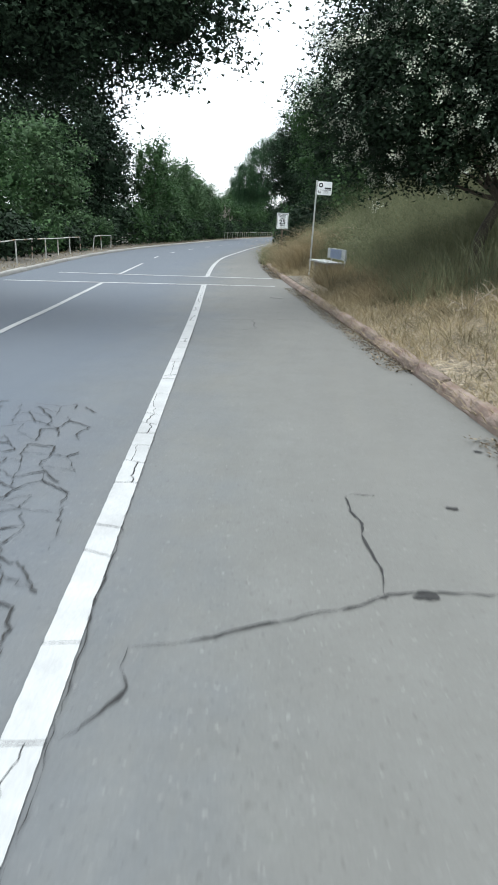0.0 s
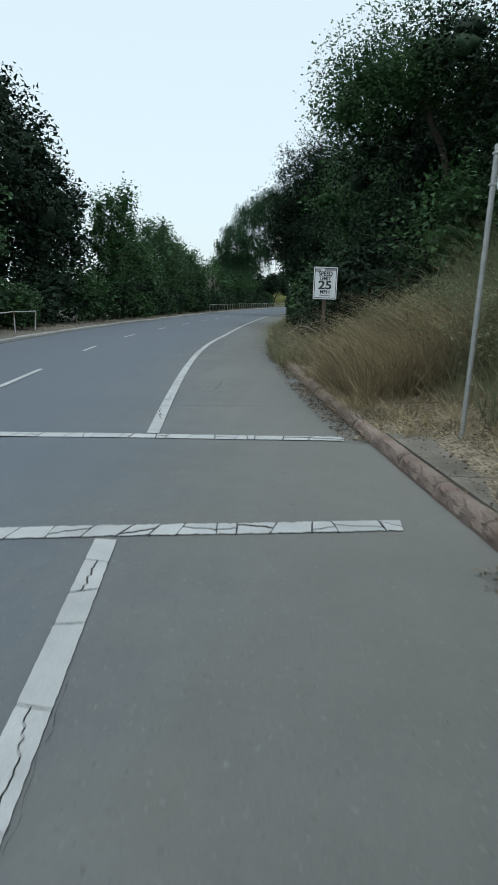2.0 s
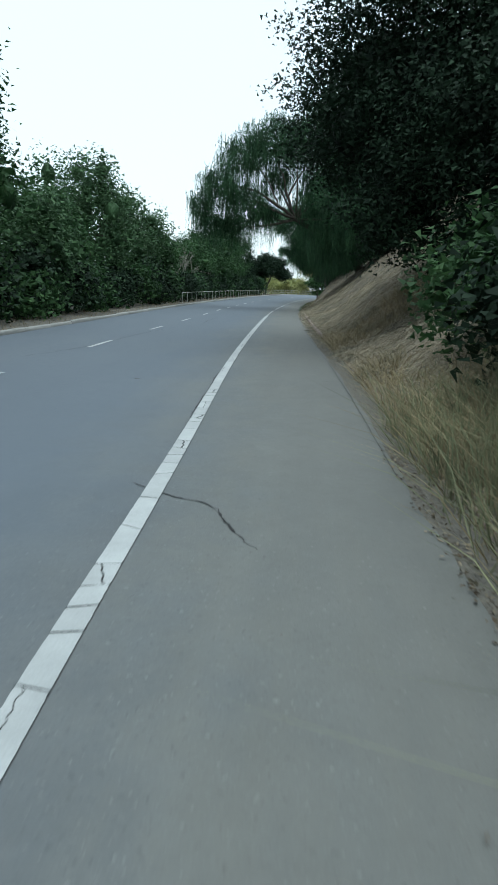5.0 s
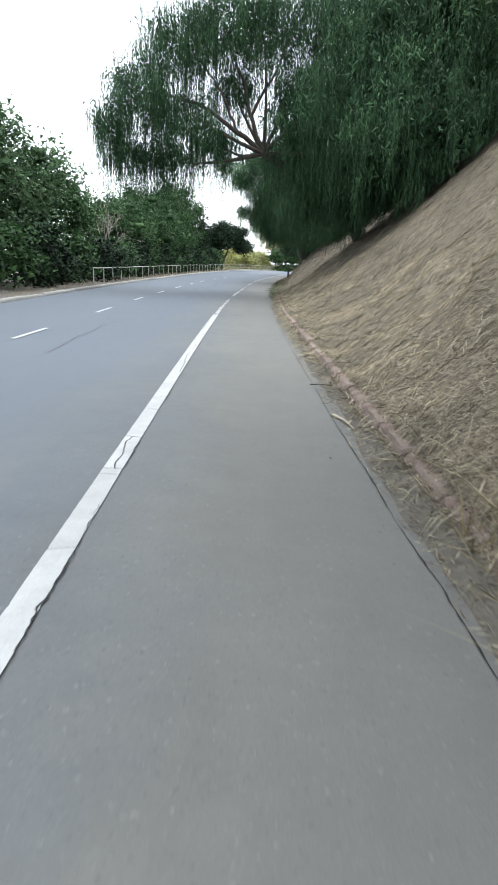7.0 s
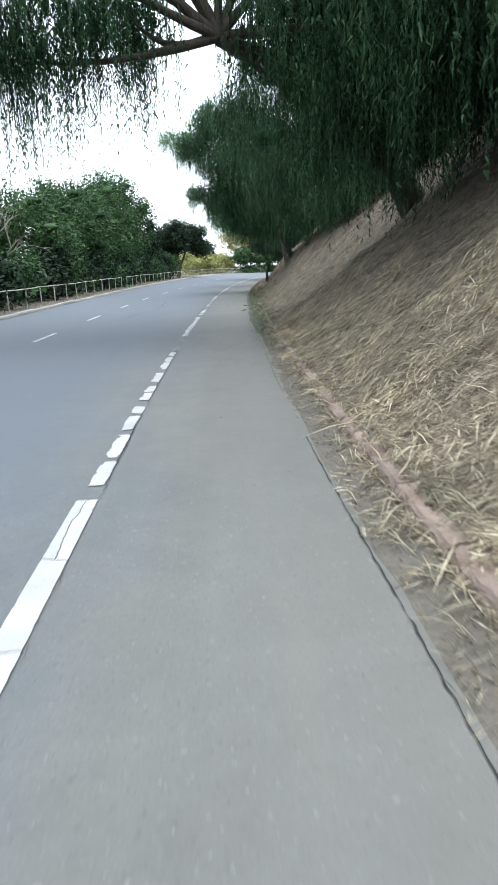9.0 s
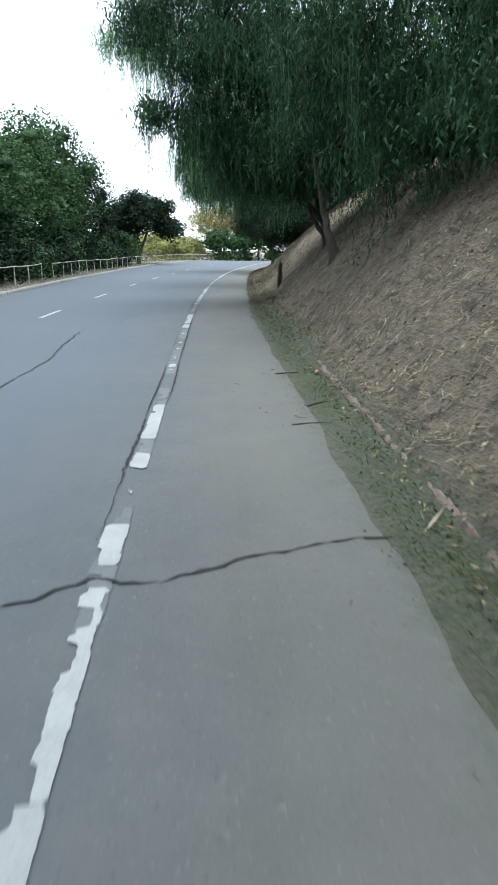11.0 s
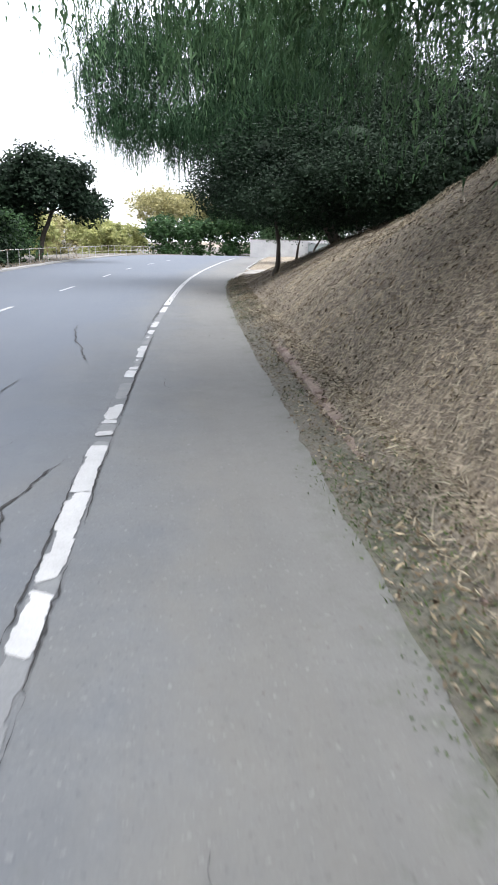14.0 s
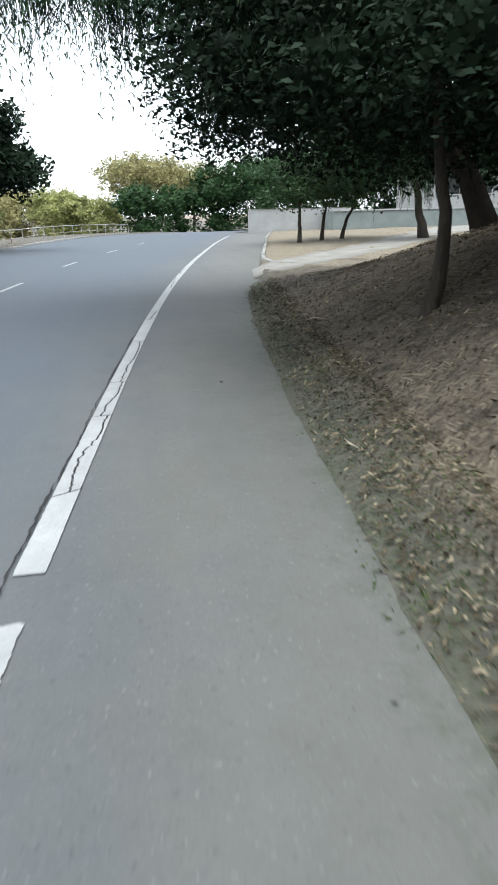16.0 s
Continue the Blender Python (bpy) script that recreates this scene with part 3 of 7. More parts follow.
def blob_points(blobs, clumps, per, spread, inner=0.55):
    """Clumps of points in uneven ellipsoids (x, y, z, rx, ry, rz)."""
    b = np.array(blobs, float)
    area = (b[:, 3] * b[:, 4] + b[:, 4] * b[:, 5] + b[:, 3] * b[:, 5])
    pick = rng.choice(len(b), clumps, p=area / area.sum())
    d = unit(rng.normal(size=(clumps, 3)))
    lump = 1 + 0.30 * np.sin(d[:, 0] * 7 + pick * 1.7) * np.sin(d[:, 1] * 6 + pick * 2.3) + 0.22 * np.sin(d[:, 2] * 9 + d[:, 0] * 5 + pick)
    r = (inner + (1 - inner) * rng.uniform(0, 1, clumps) ** 0.6) * lump
    c = b[pick, :3] + d * b[pick, 3:] * r[:, None]
    p = np.repeat(c, per, 0)
    return p + np.clip(rng.normal(size=p.shape), -1.5, 1.5) * spread * rng.uniform(0.5, 1.2, (len(p), 1))


def clear_of_road(p, base, low=2.9):
    """Leaves over the road are clipped by passing traffic."""
    x, y, z = p[:, 0] + base[0], p[:, 1] + base[1], p[:, 2] + base[2]
    return p[(z > low + 0.25 * hash_noise(x * 1.5, y * 1.5, 30)) | (x > RIGHT(y) + 0.35) | (x < LEFT(y) - 0.3) | (y > 160)]


def heart_of(blobs, shrink=0.5, folded=False):
    """The dense, dark middle of a crown: lumpy masses that the outer leaves hide."""
    n, m = 9, 7
    a, b = np.meshgrid(np.arange(n) * 2 * np.pi / n, np.linspace(0.12, np.pi - 0.12, m), indexing="ij")
    ball = np.stack([np.cos(a) * np.sin(b), np.sin(a) * np.sin(b), np.cos(b)], -1).reshape(-1, 3)
    i, j = np.meshgrid(np.arange(n), np.arange(m - 1), indexing="ij")
    k = (i + 1) % n
    quad = np.stack([i * m + j, k * m + j, k * m + j + 1, i * m + j + 1], -1).reshape(-1, 4)
    tri = quad if folded else np.concatenate([quad[:, [0, 1, 2]], quad[:, [0, 2, 3]]])
    return joined([(np.array(q[:3]) + ball * rng.uniform(0.6, 1.15, (len(ball), 1)) * np.array(q[3:]) * shrink, tri) for q in blobs])


def clear_faces(v, f, base, low):
    """The same clipping over the road for the inner masses."""
    v = v.copy()
    x, y = v[:, 0] + base[0], v[:, 1] + base[1]
    over = (x < RIGHT(y) + 0.35) & (x > LEFT(y) - 0.3) & (y < 160)
    v[:, 2] = np.where(over, np.maximum(v[:, 2], low + 0.45 - base[2]), v[:, 2])
    return v, f


def limb_paths(base, top, blobs, count, lean=0.25):
    """Limbs from the trunk's top into the crown's masses."""
    out = []
    b = np.array(sorted(blobs, key=lambda q: np.linalg.norm(np.array(q[:3]) - top)), float)
    for i in range(count):
        q = b[i % len(b)]
        end = q[:3] + unit(rng.normal(size=3)) * q[3:] * 0.55
        mid = top * 0.55 + end * 0.45 + rng.normal(size=3) * lean
        s = np.linspace(0, 1, 7)[:, None]
        out.append((1 - s) ** 2 * top + 2 * s * (1 - s) * mid + s * s * end)
    return out


def tree(kind, label, base, trunk, radius, blobs, leaf, clumps, per, size, spread, slim=0.45, bark=BARK, limbs=6, core=True, droop=0.0, extra=(), inner=0.62, group="", folded=False, forks=(), low=2.9):
    """A tree: tapered trunk along points, limbs, and a crown of many small leaves in clumps."""
    x, y = base
    z = float(height(x, y))
    ob = new(kind)
    ob.location = (x, y, z)
    path = np.array(trunk, float)
    s = np.linspace(0, 1, len(path))
    if len(path) > 1:
        fine = np.linspace(0, 1, 10)
        path = np.stack([np.interp(fine, s, path[:, k]) for k in range(3)], 1)
        path[1:-1, :2] += rng.normal(size=(8, 2)) * radius * 0.08
        path[0, 2] -= 0.25
        flare = radius * (1.0 - 0.5 * fine) * (1 + 0.4 * np.exp(-fine * 11))
        put("trunk", mesh_of("trunk", *tube(path, flare, 10), bark, True), ob)
        for p in limb_paths(path[0], path[-1], blobs, limbs):
            put("limb", mesh_of("limb", *tube(p, np.linspace(radius * 0.34, radius * 0.05, len(p)), 6), bark, True), ob)
        for p in forks:
            put("limb", mesh_of("limb", *tube(p, np.linspace(radius * 0.62, radius * 0.3, len(p)), 8), bark, True), ob)
    pieces = [leaf_faces(clear_of_road(blob_points(blobs, clumps, per, spread, inner), ob.location, low), size * 0.9, slim, droop, folded=folded)]
    if core:
        heart = blob_points([(*b[:3], *(0.74 * np.array(b[3:]))) for b in blobs], max(60, clumps // 4), 5, spread, 0.5)
        pieces.append(leaf_faces(clear_of_road(heart, ob.location, low), max(size * 1.25, 0.06), 0.65, folded=folded))
        pieces.append(clear_faces(*heart_of(blobs, 0.4, folded), ob.location, low))
    put("crown", mesh_of("crown", *joined(pieces), leaf), ob)
    for name, material, n, k, sz in extra:
        put(name, mesh_of(name, *leaf_faces(blob_points(blobs, n, k, 0.085, 1.02), sz, 0.6), material), ob)
    return tagged(ob, label, "tree", group)


def hanging(label, base, trunk, radius, blobs, strands, drop, leaf=LEAF_PEPPER, per=30, size=0.08, bark=BARK, limbs=7, fill=600, solid=1, off=0.8, low=2.7, forks=()):
    """A weeping tree: strands of narrow leaflets hang from its boughs."""
    x, y = base
    z = float(height(x, y))
    ob = new("pepper_tree")
    ob.location = (x, y, z)
    path = np.array(trunk, float)
    fine = np.linspace(0, 1, 10)
    s = np.linspace(0, 1, len(path))
    path = np.stack([np.interp(fine, s, path[:, k]) for k in range(3)], 1)
    path[1:-1, :2] += rng.normal(size=(8, 2)) * radius * 0.2
    path[0, 2] -= 0.3
    put("trunk", mesh_of("trunk", *tube(path, radius * (1.0 - 0.45 * fine) * (1 + 0.6 * np.exp(-fine * 9)), 10), bark, True), ob)
    for p in limb_paths(path[0], path[-1], blobs, limbs, 0.5):
        put("limb", mesh_of("limb", *tube(p, np.linspace(radius * 0.36, radius * 0.05, len(p)), 6), bark, True), ob)
    for p, r0, r1 in forks:
        p = np.array(p, float)
        s2, f2 = np.linspace(0, 1, len(p)), np.linspace(0, 1, 14)
        p = np.stack([np.interp(f2, s2, p[:, k]) for k in range(3)], 1)
        p[1:-1] = (p[:-2] + 2 * p[1:-1] + p[2:]) / 4 + rng.normal(size=(12, 3)) * 0.04
        put("limb", mesh_of("limb", *tube(p, np.linspace(r0, r1, 14), 8), bark, True), ob)
    tops = blob_points(blobs, strands // 7, 7, 0.17, 0.72)
    length = rng.uniform(0.35, 1.0, len(tops)) * drop * rng.choice([0.5, 1.0, 1.25], len(tops))
    sway = rng.normal(size=(len(tops), 2)) * 0.10
    f = np.linspace(0, 1, per)[None, :, None]
    foot = tops[:, 2] - length
    fx, fy = tops[:, 0] + x, tops[:, 1] + y
    over = (fx < RIGHT(fy) + 0.35) & (fx > LEFT(fy) - 0.3) & (fy < 160)
    foot = np.maximum(foot, np.maximum(np.where(over, low + 0.05, -9.0), height(fx, fy) + off) - z)
    length = np.maximum(tops[:, 2] - foot, 0.02)
    a = rng.uniform(0, np.pi, len(tops))
    thin = 0.007 * np.stack([np.cos(a), np.sin(a), 0 * a], 1)
    end = np.column_stack([tops[:, :2] + sway, foot])
    stems = np.stack([tops - thin, tops + thin, end], 1).reshape(-1, 3)
    pts = np.repeat(tops[:, None], per, 1)
    pts[..., 2] -= (f[..., 0] * length[:, None])
    pts[..., :2] += sway[:, None] * f
    pts = pts.reshape(-1, 3) + rng.normal(size=(len(tops) * per, 3)) * 0.022
    pts = clear_of_road(pts, ob.location, low)
    pts = pts[pts[:, 2] + z > height(pts[:, 0] + x, pts[:, 1] + y) + off]
    pieces = [leaf_faces(pts, size * 0.85, 0.17, 2.2, 0.0), (stems, np.arange(len(stems)).reshape(-1, 3))]
    inside = blob_points([(*b[:3], *(0.85 * np.array(b[3:]))) for b in blobs], int(fill * 2.2), 12, 0.22, 0.4)
    inside = clear_of_road(inside, ob.location, low + 0.2)
    inside = inside[inside[:, 2] + z > height(inside[:, 0] + x, inside[:, 1] + y) + off]
    pieces.append(leaf_faces(inside, size * 1.3, 0.22, 1.4))
    if solid:
        pieces.append(clear_faces(*heart_of(blobs[solid - 1:], 0.42), ob.location, 3.2))
    put("crown", mesh_of("crown", *joined(pieces), leaf), ob)
    return tagged(ob, label, "tree", "pepper trees over the road")


def blades(name, xs, ys, tall, wide, material, label, lean=0.35, category="grass", sink=0.03):
    """Bent grass blades, each a strip of two faces."""
    n = len(xs)
    root = np.stack([xs, ys, height(xs, ys) - sink], 1)
    h = (tall * rng.uniform(0.45, 1.25, n))
    a = rng.uniform(0, 2 * np.pi, n)
    side = np.stack([np.cos(a), np.sin(a), 0 * a], 1)
    b = rng.uniform(0, 2 * np.pi, n)
    tilt = np.minimum(np.abs(rng.normal(size=n)) * lean, 1.5)
    way = np.stack([np.cos(b) * tilt, np.sin(b) * tilt, np.ones(n)], 1)
    w = (wide * rng.uniform(0.6, 1.4, n))[:, None]
    mid = root + way * h[:, None] * 0.55
    tip = mid + (way * [1.9, 1.9, 0.75]) * h[:, None] * 0.45
    v = np.stack([root - side * w, root + side * w, mid + side * w * 0.8, tip, mid - side * w * 0.8], 1).reshape(-1, 3)
    i = np.arange(n)[:, None] * 5
    f = np.concatenate([i + np.array([[0, 1, 2]]), i + np.array([[0, 2, 4]]), i + np.array([[4, 2, 3]])], 0)
    ob = put(name, mesh_of(name, v, f, material))
    return tagged(ob, label, category, kind="stuff")


def strewn(name, xs, ys, long, wide, material, label, lift=0.01, tilt=0.25, category="litter", road_level=False, turn=None):
    """Straw or leaves lying on the surface."""
    n = len(xs)
    z = on_road(xs, ys) if road_level else height(xs, ys)
    a = rng.uniform(0, 2 * np.pi, n) if turn is None else turn
    l = long * rng.uniform(0.4, 1.4, n)
    u = np.stack([np.cos(a), np.sin(a), 0 * a], 1)
    eps = 0.05
    if not road_level:
        gxs = (height(xs + eps, ys) - height(xs - eps, ys)) / (2 * eps)
        gys = (height(xs, ys + eps) - height(xs, ys - eps)) / (2 * eps)
        u[:, 2] = np.clip(u[:, 0] * gxs + u[:, 1] * gys, -1.5, 1.5)
    u[:, 2] += rng.normal(size=n) * tilt
    u = unit(u)
    w = unit(np.cross(u, rng.normal(size=(n, 3)) * 0.35 + np.array([0, 0, 1.0])))
    c = np.stack([xs, ys, z + lift + rng.uniform(0, 0.03, n)], 1)
    wd = (wide * rng.uniform(0.6, 1.4, n))[:, None]
    e = u * l[:, None] / 2
    bend = np.array([0, 0, 1.0]) * (l * rng.uniform(-0.1, 0.15, n))[:, None]
    v = np.stack([c - e, c + w * wd + bend, c + e, c - w * wd + bend], 1).reshape(-1, 3)
    ob = put(name, mesh_of(name, v, np.arange(4 * n).reshape(n, 4), material))
    return tagged(ob, label, category, kind="stuff")


def along(n, y0, y1, d0, d1, power=1.0, side="right"):
    """n random places between two distances beyond the road's edge."""
    y = rng.uniform(y0, y1, n)
    d = d0 + (d1 - d0) * rng.uniform(0, 1, n) ** power
    return (RIGHT(y) + d, y) if side == "right" else (LEFT(y) - d, y)


def raised(base, blobs):
    """Crown masses given in the world, from a tree's foot."""
    z = float(height(*base))
    return [(a - base[0], b - base[1], c - z, *r) for a, b, c, *r in blobs]


# ---- trees and bushes: the left side ----
def hedge_tree(label, x, y, tall, wide, leaf, size=0.16, density=1.0, kind="tree", low=0.6):
    """A full tree whose crown reaches nearly to the ground."""
    blobs = [(0, 0, tall * 0.55, wide * 0.55, wide * 0.55, tall * 0.30), (0.2, -0.3, tall * low * 0.42, wide * 0.75, wide * 0.8, tall * 0.22)]
    n = 15
    for i in range(n):
        a = 2.4 * i + rng.uniform(-0.3, 0.3)
        up = -0.35 + 1.3 * (i + 0.5) / n
        up = min(up, 0.95)
        r = math.sqrt(max(0.0, 1 - up * up)) * wide * rng.uniform(0.55, 0.82)
        blobs.append((r * math.cos(a), r * math.sin(a), tall * (0.52 + 0.36 * up) + rng.uniform(-0.2, 0.2), wide * rng.uniform(0.24, 0.38), wide * rng.uniform(0.24, 0.38), tall * rng.uniform(0.09, 0.15)))
    area = wide * tall * 7
    clumps = int(area * 4.2 * density * (0.16 / size))
    return tree(kind, label, (x, y), [(0, 0, 0), (0.2, 0.1, tall * 0.45)], 0.12 + tall * 0.012, blobs, leaf, clumps, 10, size, 0.30)


hedge_tree("leafy green tree beside the roadside railing", -18.6, 38.0, 8.0, 3.6, LEAF_BRIGHT, 0.13)
hedge_tree("leafy green tree beside the roadside railing", -18.0, 29.5, 7.2, 3.6, LEAF_MID, 0.12)
hedge_tree("tall dark green oak behind the verge", -20.8, 47.5, 13.2, 4.8, LEAF_DARK, 0.15)
hedge_tree("tall dark green oak behind the verge", -20.4, 54.0, 10.0, 3.6, LEAF_DARK, 0.14)
hedge_tree("tall green tree close behind the kerb", -16.9, 57.0, 8.9, 2.1, LEAF_MID, 0.10)
hedge_tree("green tree behind the verge", -18.9, 67.5, 6.2, 3.0, LEAF_MID, 0.10)
hedge_tree("bright green bush at the verge", -17.6, 64.0, 5.0, 2.2, LEAF_BRIGHT, 0.11, kind="bush")
hedge_tree("green tree behind the verge", -19.8, 76.0, 9.0, 3.3, LEAF_BRIGHT, 0.11)
hedge_tree("green tree behind the verge", -20.4, 83.5, 8.4, 4.0, LEAF_BRIGHT, 0.12)
hedge_tree("green tree behind the railing", -20.2, 91.5, 7.4, 3.2, LEAF_MID, 0.12)
hedge_tree("dark round tree behind the railing", -20.0, 106.0, 6.4, 4.2, LEAF_MID, 0.12)
hedge_tree("dark round tree behind the railing", -19.8, 115.5, 7.6, 4.2, LEAF_MID, 0.12)
hedge_tree("dark round tree behind the railing", -19.6, 125.0, 9.0, 4.4, LEAF_MID, 0.12)
hedge_tree("dark round tree behind the railing", -19.2, 134.0, 10.6, 4.0, LEAF_MID, 0.13)
hedge_tree("tall dark tree behind the railing", -18.8, 143.0, 9.2, 3.2, LEAF_DARK, 0.13)
tree("oak_tree", "dark spreading tree with a leaning trunk behind the railing", (-14.9, 152.0), [(0, 0, 0), (0.3, 0, 1.2), (1.0, 0.3, 3.0)], 0.22,
     [(0.6, 0, 4.6, 3.0, 3.0, 1.7), (-1.8, 0.5, 4.2, 2.2, 2.2, 1.5), (3.0, 0.4, 3.4, 1.5, 1.9, 0.9), (0.2, 0, 5.7, 1.6, 1.9, 0.9), (-2.9, 0.5, 2.6, 1.6, 1.8, 1.3), (-1.2, 0.8, 2.2, 1.3, 1.4, 1.1), (2.2, 0.6, 5.1, 1.0, 1.2, 0.7)], LEAF_DARK, 1900, 10, 0.16, 0.3, low=1.0)
tree("bush", "grey-green bush behind the railing", (-16.4, 146.0), [(0, 0, 0), (0, 0, 0.8)], 0.06, [(0, 0, 1.5, 1.9, 1.9, 1.4)], LEAF_MID, 500, 10, 0.12, 0.25)
# crown that reaches over the road near the start
oak_at = (-11.6, 13.0)
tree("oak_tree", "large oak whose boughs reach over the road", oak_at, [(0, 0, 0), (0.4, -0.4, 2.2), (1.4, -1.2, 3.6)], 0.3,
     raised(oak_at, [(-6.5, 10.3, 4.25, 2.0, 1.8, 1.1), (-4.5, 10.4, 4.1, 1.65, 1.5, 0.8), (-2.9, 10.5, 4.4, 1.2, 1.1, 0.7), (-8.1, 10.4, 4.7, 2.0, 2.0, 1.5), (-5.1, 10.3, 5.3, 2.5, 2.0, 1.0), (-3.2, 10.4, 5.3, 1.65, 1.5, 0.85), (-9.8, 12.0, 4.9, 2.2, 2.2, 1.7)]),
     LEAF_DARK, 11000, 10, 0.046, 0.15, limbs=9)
# low shrubs by the first railing
for bx, by, bt in ((-14.9, 33.0, 1.9), (-15.0, 36.3, 2.1), (-15.3, 40.5, 1.7)):
    tree("shrub", "small leafy shrub behind the railing", (bx, by), [(0, 0, 0), (0, 0, bt * 0.5)], 0.035, [(0, 0, bt * 0.62, 0.75, 0.75, bt * 0.42)], LEAF_BRIGHT, 150, 9, 0.085, 0.16, limbs=4)
# dry leafless tree
dead = new("bare_tree")
dead.location = (-18.3, 98.5, float(height(-18.3, 98.5)))
def twigs(p0, way, length, radius, depth, out):
    """A bough that forks into finer ones."""
    s = np.linspace(0, 1, 5)[:, None]
    p = p0 + s * way * length + np.cumsum(rng.normal(size=(5, 3)) * 0.045 * length, 0) * s
    out.append(tube(p, np.linspace(radius, radius * 0.5, 5), 5 if depth > 1 else 4))
    if depth:
        for _ in range(3):
            twigs(p[rng.integers(2, 5)], unit(way + rng.normal(size=3) * 0.5 + np.array([0, 0, 0.15])), length * rng.uniform(0.5, 0.75), radius * 0.5, depth - 1, out)


for i in range(6):
    a, bough = i * 1.05 + rng.uniform(-0.3, 0.3), []
    twigs(np.array([0, 0, 1.2 + 0.12 * i]), unit(np.array([0.6 * math.cos(a), 0.6 * math.sin(a), 1.0])), 1.7, 0.05, 3, bough)
    put("limb", mesh_of("limb", *joined(bough), PALEBARK), dead)
put("trunk", mesh_of("trunk", *tube([(0, 0, -0.2), (0.05, 0, 1), (0, 0.1, 1.9)], [0.16, 0.12, 0.07], 8), PALEBARK, True), dead)
tagged(dead, "bare dry tree with grey twigs behind the railing", "tree")

# ---- trees: the right side ----
# flowering tree near the start
tree("flowering_tree", "dark leafy tree with pale blossom on the grass bank", (2.7, 14.6), [(0, 0, 0), (-0.05, 0, 0.7), (0.25, -0.1, 1.5)], 0.17,
     [(-1.7, -0.4, 3.2, 1.9, 1.9, 1.5), (0.6, -0.6, 3.5, 2.1, 2.0, 1.6), (2.6, 0.2, 3.4, 1.8, 1.8, 1.6), (-0.6, 0.6, 4.5, 2.4, 2.2, 1.6), (-2.2, 0.4, 4.1, 1.4, 1.6, 1.4), (1.8, 0, 4.8, 2.2, 2.2, 1.6), (-1.4, 0.2, 2.5, 1.2, 1.4, 0.8)],
     LEAF_DARK, 12500, 8, 0.053, 0.16, extra=(("blossom", BLOSSOM, 900, 40, 0.021),), limbs=9)
hedge_tree("bright green tree on the bank", 6.2, 12.0, 7.0, 2.9, LEAF_MID, 0.09, 0.9)
hedge_tree("green tree on the bank", 7.5, 20.5, 7.4, 3.4, LEAF_MID, 0.10, 0.8)
# dark thicket behind the bus stop and the speed sign
hedge_tree("dark green thicket tree on the bank", 3.6, 26.0, 6.0, 2.7, LEAF_MID, 0.07, 1.0)
hedge_tree("dark green thicket tree on the bank", 2.0, 31.0, 6.6, 2.8, LEAF_DARK, 0.07, 1.0)
hedge_tree("dark green thicket tree on the bank", 0.2, 36.5, 5.6, 2.9, LEAF_DARK, 0.075, 1.0)
hedge_tree("green thicket tree on the bank", -0.9, 42.0, 5.4, 2.8, LEAF_MID, 0.08, 1.0)
hedge_tree("dark green thicket tree on the bank", 5.4, 30.0, 5.4, 3.2, LEAF_MID, 0.09, 0.7)
tree("tree", "slender dark tree above the thicket", (0.6, 33.6), [(0, 0, 0), (-0.4, 0, 2.4), (-1.4, 0, 4.4)], 0.12,
     [(-2.2, 0, 4.2, 1.6, 1.5, 1.3), (-0.8, 0.2, 4.8, 1.7, 1.6, 1.4), (0.4, 0.4, 4.2, 1.6, 1.5, 1.5), (-3.0, -0.1, 3.4, 1.0, 1.2, 0.9)], LEAF_MID, 2200, 10, 0.055, 0.18)
# dense brush on the bank behind the speed sign
for k, by in enumerate(np.arange(29.9, 47.5, 2.1)):
    for d, bt in ((1.5, 1.7), (3.3, 2.3), (5.0, 2.6)):
        w = rng.uniform(1.25, 1.55)
        tree("bush", "dense dark brush on the bank", (float(RIGHT(by)) + d + 0.25 * (by < 30) + rng.uniform(-0.2, 0.2), by + rng.uniform(-0.4, 0.4)), [(0, 0, 0), (0, 0, 0.5)], 0.04,
             [(0, 0, bt * 0.4, w, w, bt * 0.45), (0.2, 0.3, bt * 0.8, w * 0.65, w * 0.65, bt * 0.35)], LEAF_DARK if (k + int(d)) % 3 else LEAF_MID, 330, 8, 0.078, 0.2, limbs=3, group="brush on the bank")
for by in np.arange(47.0, 54.0, 1.9):
    for d, bt in ((2.9, 1.3), (4.4, 1.8), (6.0, 2.2)):
        w = rng.uniform(1.0, 1.35)
        tree("bush", "dense dark brush on the bank", (float(RIGHT(by)) + d + rng.uniform(-0.2, 0.2), by), [(0, 0, 0), (0, 0, 0.4)], 0.035,
             [(0, 0, bt * 0.4, w, w, bt * 0.45), (0.2, 0.2, bt * 0.8, w * 0.65, w * 0.65, bt * 0.35)], LEAF_DARK, 330, 8, 0.07, 0.18, limbs=3, group="brush on the bank")
for bx, by, bt, w in ((0.3, 21.0, 1.25, 0.9), (0.9, 18.6, 1.3, 0.9), (1.6, 16.6, 1.2, 0.8), (1.9, 19.4, 1.5, 1.0), (1.2, 22.8, 1.5, 1.0), (-0.3, 23.6, 1.2, 0.9), (3.0, 17.4, 1.4, 1.0), (-0.9, 25.6, 1.0, 0.8), (2.6, 21.6, 1.7, 1.1), (-1.7, 28.4, 0.9, 0.7)):
    tree("shrub", "feathery grey-green shrub among dry grass", (bx, by), [(0, 0, 0), (0, 0, bt * 0.4)], 0.02,
         [(0, 0, bt * 0.42, w, w, bt * 0.45), (0.2, 0, bt * 0.75, w * 0.6, w * 0.6, bt * 0.4)], WEEDS, 420, 9, 0.055, 0.16, slim=0.14, limbs=5, core=False, inner=0.3, group="feathery shrubs")
